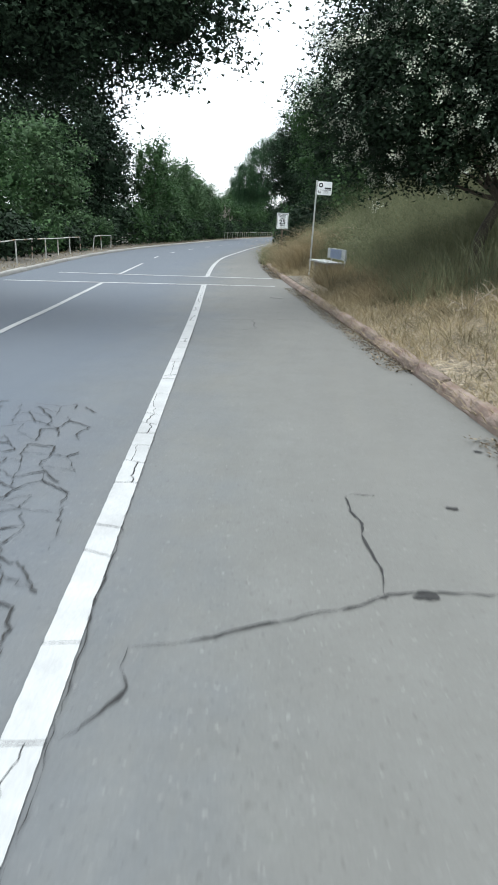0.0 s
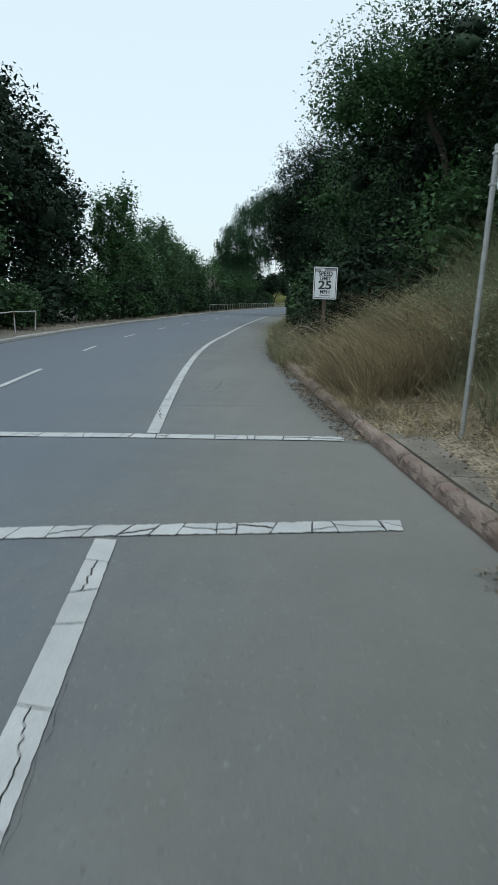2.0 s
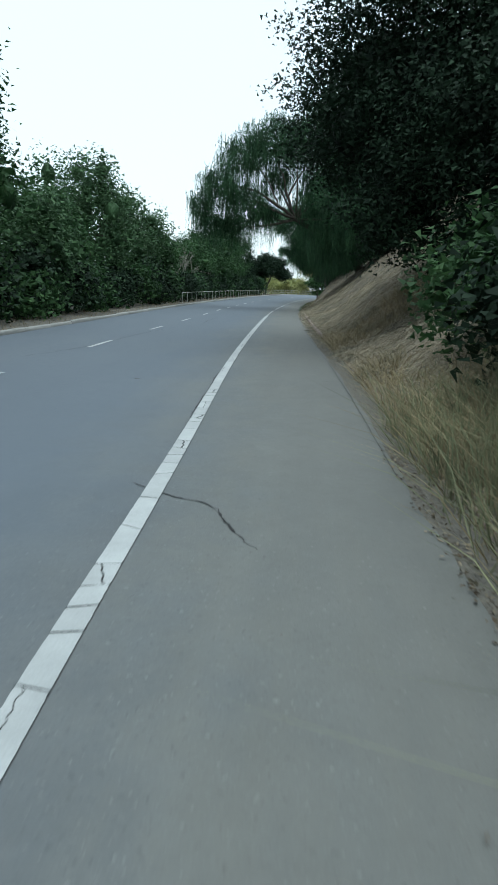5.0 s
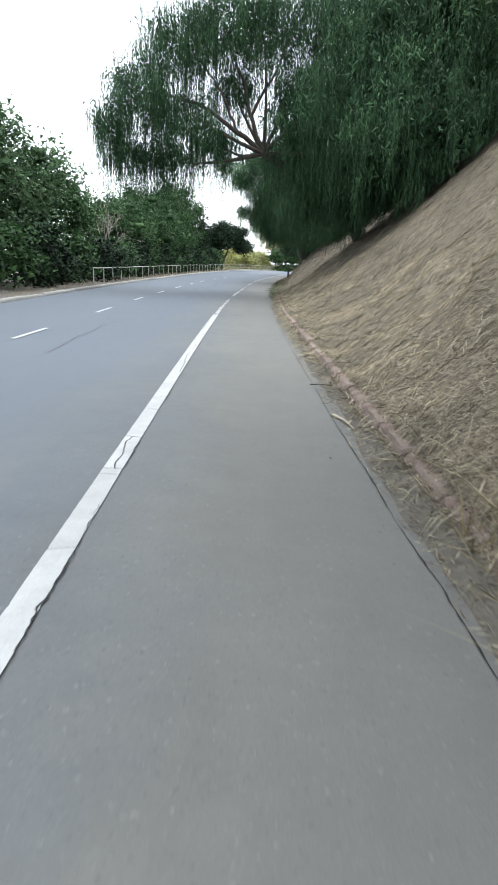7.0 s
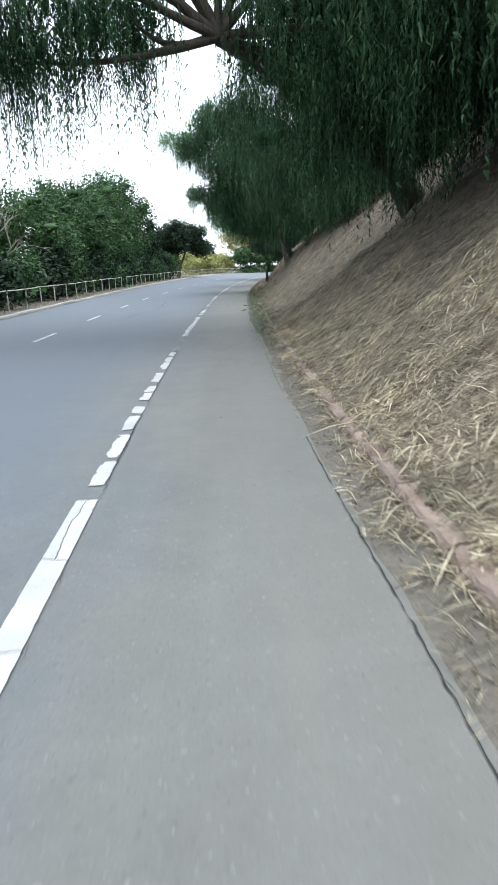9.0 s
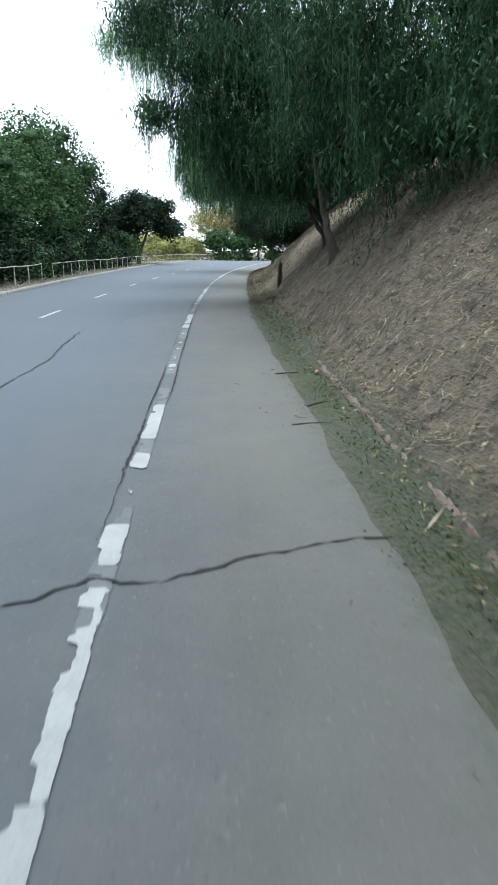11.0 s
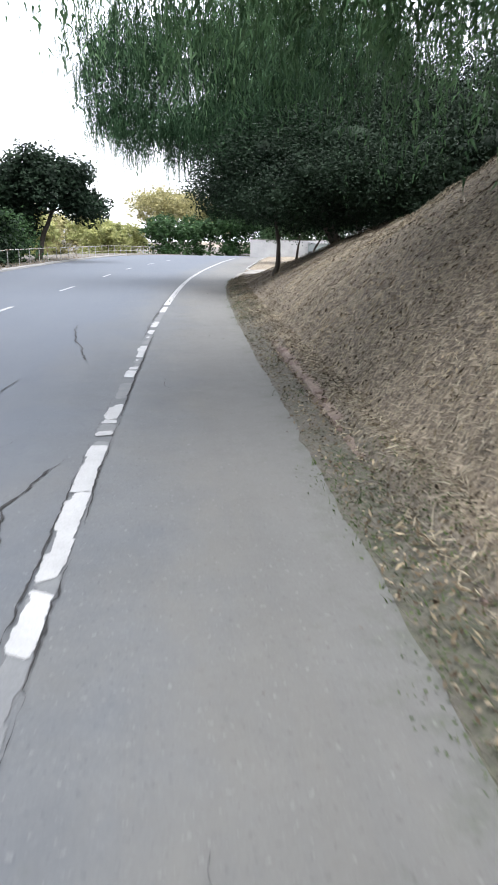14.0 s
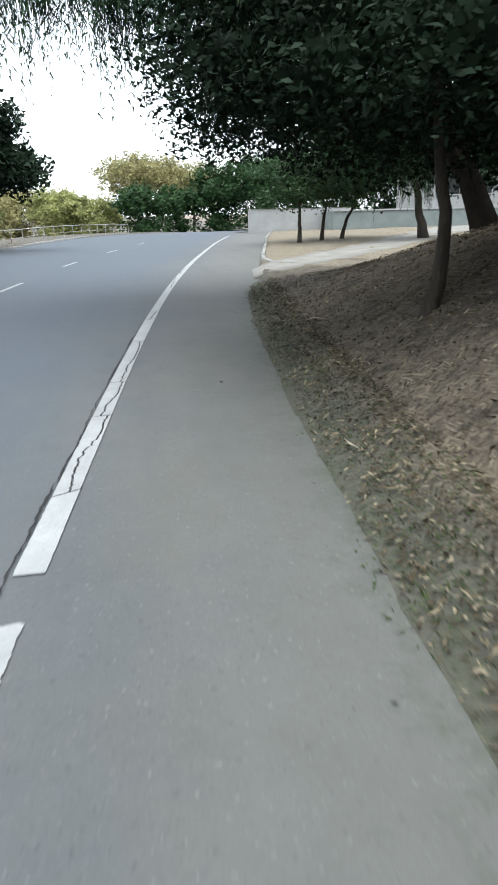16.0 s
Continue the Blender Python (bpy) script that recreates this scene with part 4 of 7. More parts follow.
# large oak that hangs over the bank
ox, oy = -1.2, 54.5
oz = float(height(ox, oy))
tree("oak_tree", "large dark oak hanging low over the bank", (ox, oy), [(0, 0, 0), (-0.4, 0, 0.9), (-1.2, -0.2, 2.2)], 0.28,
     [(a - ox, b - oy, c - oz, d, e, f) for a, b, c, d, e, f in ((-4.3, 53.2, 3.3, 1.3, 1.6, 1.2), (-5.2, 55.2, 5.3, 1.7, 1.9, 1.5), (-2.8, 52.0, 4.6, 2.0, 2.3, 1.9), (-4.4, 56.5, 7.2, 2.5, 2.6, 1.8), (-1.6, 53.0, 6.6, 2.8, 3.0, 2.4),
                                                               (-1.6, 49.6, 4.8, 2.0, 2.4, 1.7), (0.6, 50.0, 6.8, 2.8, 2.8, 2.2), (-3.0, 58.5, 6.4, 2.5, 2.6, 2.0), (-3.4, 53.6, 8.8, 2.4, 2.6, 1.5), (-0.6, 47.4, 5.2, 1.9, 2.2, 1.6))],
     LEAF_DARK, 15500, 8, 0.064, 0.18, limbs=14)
hedge_tree("dark green tree at the top of the bank", 2.0, 46.0, 5.5, 3.2, LEAF_DARK, 0.12, 0.8)
hedge_tree("green tree at the top of the bank", 1.6, 63.0, 7.0, 3.2, LEAF_MID, 0.12, 0.8)
hedge_tree("green tree at the top of the bank", 1.8, 70.5, 7.0, 3.2, LEAF_MID, 0.12, 0.8)
# pepper trees
pepper_at = (-2.6, 86.0)
hanging("weeping pepper tree leaning over the road", pepper_at, [(0, 0, -0.2), (-1.6, -1.0, 1.3), (-3.4, -2.0, 2.3), (-5.0, -2.8, 3.05)], 0.30,
        raised(pepper_at, [(-13.7, 81.8, 6.7, 0.8, 1.4, 0.7), (-12.9, 82.2, 5.6, 1.0, 1.4, 0.5), (-11.4, 82.6, 5.5, 1.1, 1.5, 0.5), (-9.7, 83.2, 6.3, 1.0, 1.3, 0.5), (-12.6, 82.0, 7.9, 1.3, 1.9, 1.2), (-11.0, 82.3, 7.0, 1.5, 1.9, 1.0), (-11.0, 82.5, 9.7, 1.6, 2.0, 1.4), (-8.8, 83.0, 10.8, 2.2, 2.2, 1.5), (-8.9, 84.2, 8.6, 1.0, 1.4, 0.8),
                           (-6.0, 83.4, 11.2, 2.6, 2.5, 1.8), (-6.0, 83.6, 8.4, 1.3, 1.8, 1.1), (-5.2, 83.2, 7.0, 2.4, 2.4, 2.0), (-2.8, 82.8, 7.4, 2.6, 2.6, 2.2), (-2.6, 83.6, 10.6, 3.0, 2.8, 2.2), (0.6, 83.0, 11.0, 2.8, 2.8, 2.4), (-5.0, 83.4, 5.2, 1.4, 2.0, 1.4), (-3.8, 81.8, 5.0, 1.8, 2.2, 1.5), (-2.2, 81.4, 5.6, 2.0, 2.0, 1.6)]),
        16500, 1.9, size=0.078, per=18, fill=2600, limbs=9, solid=12, off=0.3,
        forks=(([(-5.0, -2.8, 3.05), (-6.2, -3.2, 3.9), (-7.4, -3.6, 4.6), (-9.0, -3.9, 5.0), (-10.6, -4.1, 4.6)], 0.12, 0.03), ([(-5.0, -2.8, 3.05), (-5.6, -3.0, 4.4), (-6.0, -3.0, 6.0), (-6.8, -3.0, 7.6)], 0.11, 0.03),
               ([(-6.2, -3.2, 3.9), (-7.0, -3.4, 5.6), (-8.2, -3.5, 6.8)], 0.06, 0.02), ([(-5.6, -3.0, 4.4), (-4.6, -2.8, 6.2), (-4.0, -2.6, 7.8)], 0.07, 0.02)))
hanging("weeping pepper tree on the bank", (-1.4, 79.0), [(0, 0, 0), (-0.6, -0.4, 1.6), (-1.2, -0.6, 3.0)], 0.30,
        [(-2.2, -0.6, 1.6, 2.0, 2.4, 1.5), (-1.0, -1.4, 3.0, 3.0, 3.0, 2.2), (1.4, -0.6, 3.6, 2.8, 2.8, 2.2), (-2.8, 0.4, 3.2, 2.2, 2.4, 1.8), (-1.2, -0.8, 5.6, 2.8, 2.8, 1.9), (1.6, -0.6, 6.2, 3.0, 2.8, 2.0), (-1.6, -2.6, 1.4, 1.8, 2.2, 1.2), (0.2, -3.0, 1.8, 1.8, 2.0, 1.4)], 4200, 2.0, size=0.09, per=18, fill=1300, off=0.25)
hedge_tree("green tree at the top of the bank", 0.8, 73.5, 5.6, 2.6, LEAF_MID, 0.10, 0.8)
pepper_at = (-5.03, 100.41)
hanging("weeping pepper tree leaning on the bank", pepper_at, [(0, 0, 0), (-0.1, 0.2, 0.5), (-0.27, 0.45, 1.1), (-0.5, 0.2, 2.3)], 0.11,
        raised(pepper_at, [(-6.0, 96.9, 4.7, 1.4, 1.9, 1.2), (-4.6, 96.5, 4.8, 2.0, 2.4, 1.7), (-3.0, 96.0, 5.4, 2.6, 2.6, 1.9), (-5.8, 97.0, 6.6, 2.0, 2.2, 1.4), (-5.4, 97.0, 8.8, 2.4, 2.4, 1.6), (-3.0, 96.2, 8.6, 2.6, 2.6, 2.0), (-0.6, 96.0, 6.4, 2.6, 2.6, 2.2), (0.2, 95.6, 9.2, 2.6, 2.6, 2.0), (-1.5, 92.8, 5.6, 2.4, 2.4, 1.9), (-4.4, 95.2, 3.4, 1.4, 1.8, 1.2), (-3.4, 93.6, 3.6, 1.4, 1.8, 1.2), (-2.2, 92.2, 4.2, 1.6, 1.8, 1.3), (-0.8, 91.0, 4.8, 1.8, 1.8, 1.4), (-2.2, 99.6, 4.8, 1.6, 1.6, 1.1)]), 7400, 1.5, size=0.058, per=20, limbs=2, fill=2600, solid=3, off=0.3, low=2.4)
pepper_at = (-4.63, 103.86)
hanging("slender weeping pepper tree reaching over the lane", pepper_at, [(0, 0, 0), (-0.1, 0, 0.3), (-0.42, 0.1, 0.75), (-0.9, -0.2, 1.9)], 0.085,
        raised(pepper_at, [(-9.3, 103.0, 4.9, 0.5, 1.0, 0.4), (-8.2, 103.2, 4.7, 0.9, 1.4, 0.8), (-7.2, 103.4, 3.9, 0.9, 1.4, 0.8), (-7.8, 103.2, 6.3, 1.4, 1.7, 1.1), (-9.5, 103.0, 7.0, 0.9, 1.2, 0.6), (-8.3, 103.2, 8.2, 1.2, 1.6, 1.1), (-6.8, 103.2, 8.4, 1.5, 1.7, 1.2), (-6.0, 103.0, 4.0, 1.3, 1.6, 1.0), (-5.8, 103.0, 6.2, 2.0, 2.0, 1.4), (-3.4, 100.4, 4.6, 1.6, 1.7, 1.0), (-4.7, 101.3, 4.1, 1.3, 1.4, 0.8)]), 4000, 1.1, size=0.058, per=20, fill=2600, solid=9, off=0.3, low=2.4)
tree("tree", "broad-leaved tree with a forked trunk on the straw bank", (-4.5, 104.4), [(0, 0, 0), (-0.12, 0, 0.3), (-0.26, 0, 0.62)], 0.115,
     [(-1.6, 0.0, 1.75, 1.5, 1.7, 0.75), (-0.2, 0.2, 2.1, 1.7, 1.7, 0.95), (1.2, 0, 2.2, 1.5, 1.5, 0.9), (2.4, 0, 2.6, 1.5, 1.5, 1.0), (-0.8, 0.6, 3.0, 2.0, 2.0, 1.0), (-2.6, -0.4, 2.3, 1.2, 1.5, 0.8), (0.8, -1.4, 2.7, 1.8, 1.4, 0.9)], LEAF_MID, 2600, 11, 0.055, 0.2,
     limbs=3, folded=True, forks=([(-0.2, 0, 0.5), (-0.42, 0, 0.8), (-0.75, 0, 1.15), (-1.1, 0.1, 1.6)], [(-0.22, 0, 0.55), (-0.34, 0, 0.95), (-0.40, 0.05, 1.4)]))
pepper_at = (-1.6, 112.8)
weeper = hanging("weeping pepper tree on the bank", pepper_at, [(0, 0, 0), (-0.8, 0, 1.2), (-2.0, 0.2, 2.4)], 0.24,
        raised(pepper_at, [(-11.4, 113.0, 9.2, 0.8, 1.2, 0.6), (-9.8, 113.0, 9.0, 1.4, 1.7, 1.0), (-7.9, 112.6, 5.4, 1.5, 2.0, 1.3), (-6.4, 113.0, 4.7, 2.0, 2.3, 1.3), (-4.4, 113.2, 4.9, 2.3, 2.5, 1.5), (-2.2, 113.2, 5.4, 2.4, 2.5, 1.6), (-6.2, 113.0, 6.9, 2.4, 2.4, 1.4), (-3.2, 113.2, 7.2, 2.6, 2.6, 1.6), (0.2, 113.0, 6.0, 2.4, 2.4, 1.8), (-6.0, 113.4, 9.0, 2.4, 2.4, 1.4), (-2.0, 113.4, 9.2, 2.8, 2.6, 1.6)]), 8000, 1.55, LEAF_WEEPER, size=0.06, per=21, fill=2700, solid=0)
# one of its boughs is yellow-green, with sunlight put into its leaf colour
tops = blob_points(raised(pepper_at, [(-5.3, 110.6, 4.7, 0.6, 0.6, 0.4)]), 60, 5, 0.12, 0.4)
pts = np.repeat(tops[:, None], 30, 1) - np.linspace(0, 1, 30)[None, :, None] * rng.uniform(0.4, 1.6, (len(tops), 1, 1)) * np.array([0, 0, 1.0])
put("bough", mesh_of("bough", *leaf_faces(pts.reshape(-1, 3) + rng.normal(size=(len(tops) * 30, 3)) * 0.035, 0.055, 0.17, 1.4, 0.0), LEAF_SUNLIT_BOUGH), weeper, "sunlit yellow-green hanging bough")
oak_at = (-4.12, 125.9)
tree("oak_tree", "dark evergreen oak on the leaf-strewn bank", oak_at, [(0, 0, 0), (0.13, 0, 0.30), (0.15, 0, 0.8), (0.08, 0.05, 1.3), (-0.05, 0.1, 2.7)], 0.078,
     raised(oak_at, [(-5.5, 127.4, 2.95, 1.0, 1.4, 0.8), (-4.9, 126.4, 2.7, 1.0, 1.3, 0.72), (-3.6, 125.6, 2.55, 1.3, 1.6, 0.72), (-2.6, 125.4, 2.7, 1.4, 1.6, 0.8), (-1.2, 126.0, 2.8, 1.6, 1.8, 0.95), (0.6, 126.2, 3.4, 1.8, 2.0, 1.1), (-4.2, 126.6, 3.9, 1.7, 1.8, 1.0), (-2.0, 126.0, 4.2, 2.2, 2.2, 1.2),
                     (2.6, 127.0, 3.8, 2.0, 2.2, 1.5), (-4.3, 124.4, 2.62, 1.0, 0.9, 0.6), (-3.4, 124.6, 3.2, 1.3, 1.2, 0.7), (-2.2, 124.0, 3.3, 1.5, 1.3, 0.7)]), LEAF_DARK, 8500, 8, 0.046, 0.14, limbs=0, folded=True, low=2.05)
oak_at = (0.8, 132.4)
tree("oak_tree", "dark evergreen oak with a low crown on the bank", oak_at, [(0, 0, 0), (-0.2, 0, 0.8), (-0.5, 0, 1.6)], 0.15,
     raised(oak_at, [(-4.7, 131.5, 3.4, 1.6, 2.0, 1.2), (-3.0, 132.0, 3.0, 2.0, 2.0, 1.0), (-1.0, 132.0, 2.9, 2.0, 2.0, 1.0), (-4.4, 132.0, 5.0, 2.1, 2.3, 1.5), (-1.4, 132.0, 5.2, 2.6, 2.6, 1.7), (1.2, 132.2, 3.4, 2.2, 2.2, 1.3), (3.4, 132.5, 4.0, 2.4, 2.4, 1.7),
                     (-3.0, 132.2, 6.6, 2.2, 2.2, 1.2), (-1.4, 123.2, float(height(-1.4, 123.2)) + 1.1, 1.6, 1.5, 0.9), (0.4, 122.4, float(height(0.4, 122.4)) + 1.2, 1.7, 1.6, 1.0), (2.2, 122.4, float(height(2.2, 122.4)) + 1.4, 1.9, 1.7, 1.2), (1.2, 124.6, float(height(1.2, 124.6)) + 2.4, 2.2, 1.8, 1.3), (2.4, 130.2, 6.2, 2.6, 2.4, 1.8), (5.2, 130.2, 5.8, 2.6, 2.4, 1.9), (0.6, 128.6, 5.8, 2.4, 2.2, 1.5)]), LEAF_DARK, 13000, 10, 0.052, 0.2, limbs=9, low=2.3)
pepper_at = (-0.4, 131.4)
hanging("weeping pepper tree above the oak", pepper_at, [(0, 0, 0), (-1.4, -0.2, 2.0), (-3.0, -0.3, 3.4)], 0.2,
        raised(pepper_at, [(-5.0, 131.0, 5.3, 2.2, 2.2, 1.0), (-7.0, 131.0, 5.3, 1.9, 2.0, 0.9), (-8.7, 130.8, 5.5, 1.1, 1.4, 0.8), (-2.8, 131.0, 6.0, 2.4, 2.4, 1.4), (-0.4, 131.2, 6.2, 2.4, 2.4, 1.6), (-8.4, 131.2, 7.3, 1.8, 2.0, 1.3), (-6.0, 131.2, 7.5, 2.4, 2.2, 1.4), (-3.2, 131.2, 8.2, 2.4, 2.2, 1.4), (-0.4, 131.2, 8.2, 2.4, 2.2, 1.4)]), 9500, 1.3, size=0.068, per=16, fill=1700, solid=0)
hedge_tree("dark tree at the top of the bank", 4.0, 104.0, 6.0, 3.4, LEAF_DARK, 0.13, 0.8)
hedge_tree("dark tree at the top of the bank", 3.6, 118.0, 6.6, 3.8, LEAF_DARK, 0.13, 0.8)
hedge_tree("dark tree at the top of the bank", 6.0, 126.5, 7.0, 3.6, LEAF_DARK, 0.13, 0.8)
hedge_tree("dark tree at the top of the bank", 3.4, 91.0, 6.0, 3.2, LEAF_DARK, 0.13, 0.8)
# small trees in the planted bed beyond the drive
for bx, by, bh, lean in ((0.7, 150.2, 1.5, 0.0), (2.3, 152.2, 1.5, 0.2), (3.4, 152.6, 1.6, 0.7)):
    tree("small_tree", "small tree in the earth bed by the drive", (bx, by), [(0, 0, 0), (lean * 0.4, 0, bh * 0.6), (lean, 0, bh)], 0.10,
         [(lean, 0, bh + 1.0, 1.5, 1.5, 0.9), (lean - 0.8, 0.3, bh + 1.5, 1.3, 1.3, 0.8), (lean + 0.9, 0.2, bh + 1.6, 1.4, 1.4, 0.9)], LEAF_BRIGHT, 700, 9, 0.085, 0.25, limbs=5, group="trees in the bed")
hanging("hanging green tree beyond the drive", (6.2, 149.0), [(0, 0, 0), (-0.4, 0, 1.5), (-0.8, 0, 3.0)], 0.2,
        [(-2.0, 0, 3.6, 2.4, 2.4, 1.2), (0.4, 0, 4.0, 2.6, 2.6, 1.5), (-3.6, -1.5, 4.4, 2.0, 2.0, 1.1), (2.4, -3, 3.4, 2.4, 2.4, 1.3)], 1500, 1.3, fill=900)
hedge_tree("dark clipped bush by the house", 13.6, 150.0, 3.6, 1.9, LEAF_DARK, 0.12, 1.0, kind="bush")

# ---- beyond the crest ----
def far_tree(label, x, y, tall, wide, leaf, size=0.3, flat=False):
    z = -2.0
    ob = tree("tree", label, (x, y), [(0, 0, 0), (0.3, 0, tall * 0.5)], 0.25,
              [(0, 0, tall * 0.78, wide, wide, tall * (0.13 if flat else 0.24))] + [(wide * 0.55 * math.cos(a), wide * 0.55 * math.sin(a), tall * rng.uniform(0.55, 0.8), wide * 0.5, wide * 0.5, tall * 0.17) for a in (0.3, 1.6, 2.9, 4.2, 5.4)],
              leaf, int(wide * tall * 13), 9, size, 0.4, core=not flat)
    return ob


far_tree("umbrella-shaped pale sunlit pine beyond the crest", -4.6, 229.0, 13.2, 6.4, LEAF_SUNLIT, 0.28, True)
far_tree("umbrella-shaped pale sunlit pine beyond the crest", 3.5, 236.0, 12.6, 5.0, LEAF_SUNLIT, 0.28, True)
for fx, fy, ft, fw, fl in ((-5.6, 203, 5.6, 3.6, LEAF_MID), (-1.0, 206, 5.8, 3.4, LEAF_MID), (4.0, 207, 8.8, 3.8, LEAF_MID), (8.4, 203, 9.4, 3.8, LEAF_MID), (12.5, 200, 9.0, 4.0, LEAF_MID),
                           (17.0, 196, 9.5, 4.4, LEAF_MID), (22.0, 192, 10.0, 4.6, LEAF_DARK), (28.0, 188, 10.0, 5.0, LEAF_MID)):
    hedge_tree("green tree beyond the crest of the road", fx, fy, ft, fw, fl, 0.24, 0.9, low=0.3)
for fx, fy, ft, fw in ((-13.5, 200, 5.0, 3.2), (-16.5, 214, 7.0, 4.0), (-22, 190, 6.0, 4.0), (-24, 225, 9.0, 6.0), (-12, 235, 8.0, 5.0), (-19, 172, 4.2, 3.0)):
    hedge_tree("sunlit yellow-green bush on the far slope", fx, fy, ft, fw, LEAF_SUNLIT_YELLOW if fx > -20 else LEAF_SUNLIT, 0.24, 0.9, kind="bush", low=0.3)
hedge_tree("pointed green shrub beside the far path", 7.0, 190.0, 4.0, 1.1, LEAF_BRIGHT, 0.16, 1.0, kind="bush")

# dark understorey along the left verge
for k, by in enumerate(np.concatenate([np.arange(20.0, 62.0, 3.4), np.arange(62.0, 150.0, 3.3)])):
    bx = float(LEFT(by)) - (rng.uniform(2.6, 3.4) if by < 44 else rng.uniform(2.1, 2.7))
    bt = rng.uniform(1.5, 2.9) if by > 44 else rng.uniform(1.2, 1.9)
    w = rng.uniform(1.5, 2.0)
    tree("bush", "dense dark green bush behind the roadside railing", (bx, by), [(0, 0, 0), (0, 0, 0.5)], 0.05,
         [(0, 0, bt * 0.45, w, w * 1.1, bt * 0.5), (0.3, 0.5, bt * 0.8, w * 0.6, w * 0.6, bt * 0.3)], LEAF_DARK if k % 3 else LEAF_MID, 170, 8, 0.13, 0.26, limbs=3, group="bushes behind the railing")

# ---- kerbs ----
def kerb(name, edge, side, y0, y1, step, material, label, wide=0.15, tall=0.13, sunk=lambda y: 0.0, worn=0.4):
    """Cast kerb in lengths with open joints, a little out of line."""
    ob = new(name)
    tagged(ob, label, "kerb", kind="structure")
    shapes = [mesh_of("kerb_stone", *kerb_profile(wide, tall, worn), material) for _ in range(7)]
    for y in np.arange(y0, y1, step):
        a = Vector((float(edge(y)), y, float(crown_of_road(y))))
        b = Vector((float(edge(y + step)), y + step, float(crown_of_road(y + step))))
        turn = math.degrees(math.atan2(-(b.x - a.x), b.y - a.y))
        m = pose(a.x, a.y, a.z + sunk(y) + rng.uniform(-0.012, 0.012), rng.uniform(-0.4, 0.4), rng.uniform(-2, 2), turn + rng.uniform(-0.5, 0.5))
        put("kerb_stone", shapes[int(rng.integers(7))], ob, at=m @ Matrix.Diagonal((side, (b - a).length * rng.uniform(0.985, 0.996), 1, 1)))
    return ob


def kerb_profile(wide, tall, worn):
    """A unit length of kerb with a sloped, rounded face; its upper edge is chipped and worn."""
    prof = [(0.0, -0.15), (0.005, tall * 0.2), (0.012, tall * 0.5), (0.025, tall * 0.82), (0.045, tall), (0.09, tall + 0.004), (wide, tall), (wide, -0.15)]
    ys = np.concatenate([[0, 0.015], np.linspace(0.07, 0.93, 11), [0.985, 1.0]])
    chip = np.where(rng.uniform(0, 1, len(ys)) < 0.22, rng.uniform(0.01, 0.045, len(ys)), 0.0) + np.abs(rng.normal(size=len(ys))) * 0.005
    chip[[0, -1]] += 0.012
    v = np.array([(x + (0.55 * worn * chip[i] + worn * 0.006 * rng.normal()) * (k in (2, 3, 4)), y, z - worn * chip[i] * {3: 0.7, 4: 1.0, 5: 0.5}.get(k, 0.0) + worn * 0.004 * rng.normal() * (k in (3, 4, 5)))
                  for i, y in enumerate(ys) for k, (x, z) in enumerate(prof)])
    n = len(prof)
    f = [(i * n + k, i * n + k + 1, (i + 1) * n + k + 1, (i + 1) * n + k) for i in range(len(ys) - 1) for k in range(n - 1)]
    return v, f + [tuple(range(n)), tuple(range(len(v) - 1, len(v) - n - 1, -1))]


kerb("kerb_right", RIGHT, 1, -6, 133, 0.92, CONCRETE, "old stained concrete kerb half buried by the bank", worn=1.0,
     sunk=lambda y: float(np.interp(y, [36, 41, 54, 58, 78, 84, 110.5, 112.5, 115, 117], [0, -0.04, -0.04, 0.012, 0.012, -0.07, -0.07, 0.0, 0.0, -0.08])))
kerb("kerb_left", LEFT, -1, 4, 170, 2.1, LEFTKERB, "low grey concrete kerb along the verge", tall=0.11)

# the gutter's seam beside the kerb
def wander(y0, y1, edge, off, amp, step=0.22):
    y = np.arange(y0, y1, step)
    return np.stack([edge(y) + off + amp * 2 * hash_noise(y * 1.1, y * 0 + off, 3) + rng.normal(size=len(y)) * amp * 0.25, y], 1)


for y0, y1 in ((43, 53), (55, 66.5), (66.8, 74), (76, 81)):
    laid("crack", wander(y0, y1, RIGHT, -0.30, 0.013, 0.07), rng.uniform(0.002, 0.011, len(np.arange(y0, y1, 0.07))), CRACK, road, 0.007, 0.003)

# ---- road paint ----
def strip(place, s_left, s_right, u_left, u_right, name, material, parent, lift=0.008):
    """A piece of paint: two edges given by how far along the line and how far across they run."""
    n = len(u_left)
    v = np.zeros((2 * n, 3))
    v[0::2, 0], v[0::2, 1] = place(s_left, u_left)
    v[1::2, 0], v[1::2, 1] = place(s_right, u_right)
    v[:, 2] = np.maximum(on_road(v[:, 0], v[:, 1]), crown_of_road(v[:, 1])) + lift
    i = np.arange(n - 1) * 2
    return put(name, mesh_of(name, v, np.stack([i, i + 1, i + 3, i + 2], 1), material), parent)


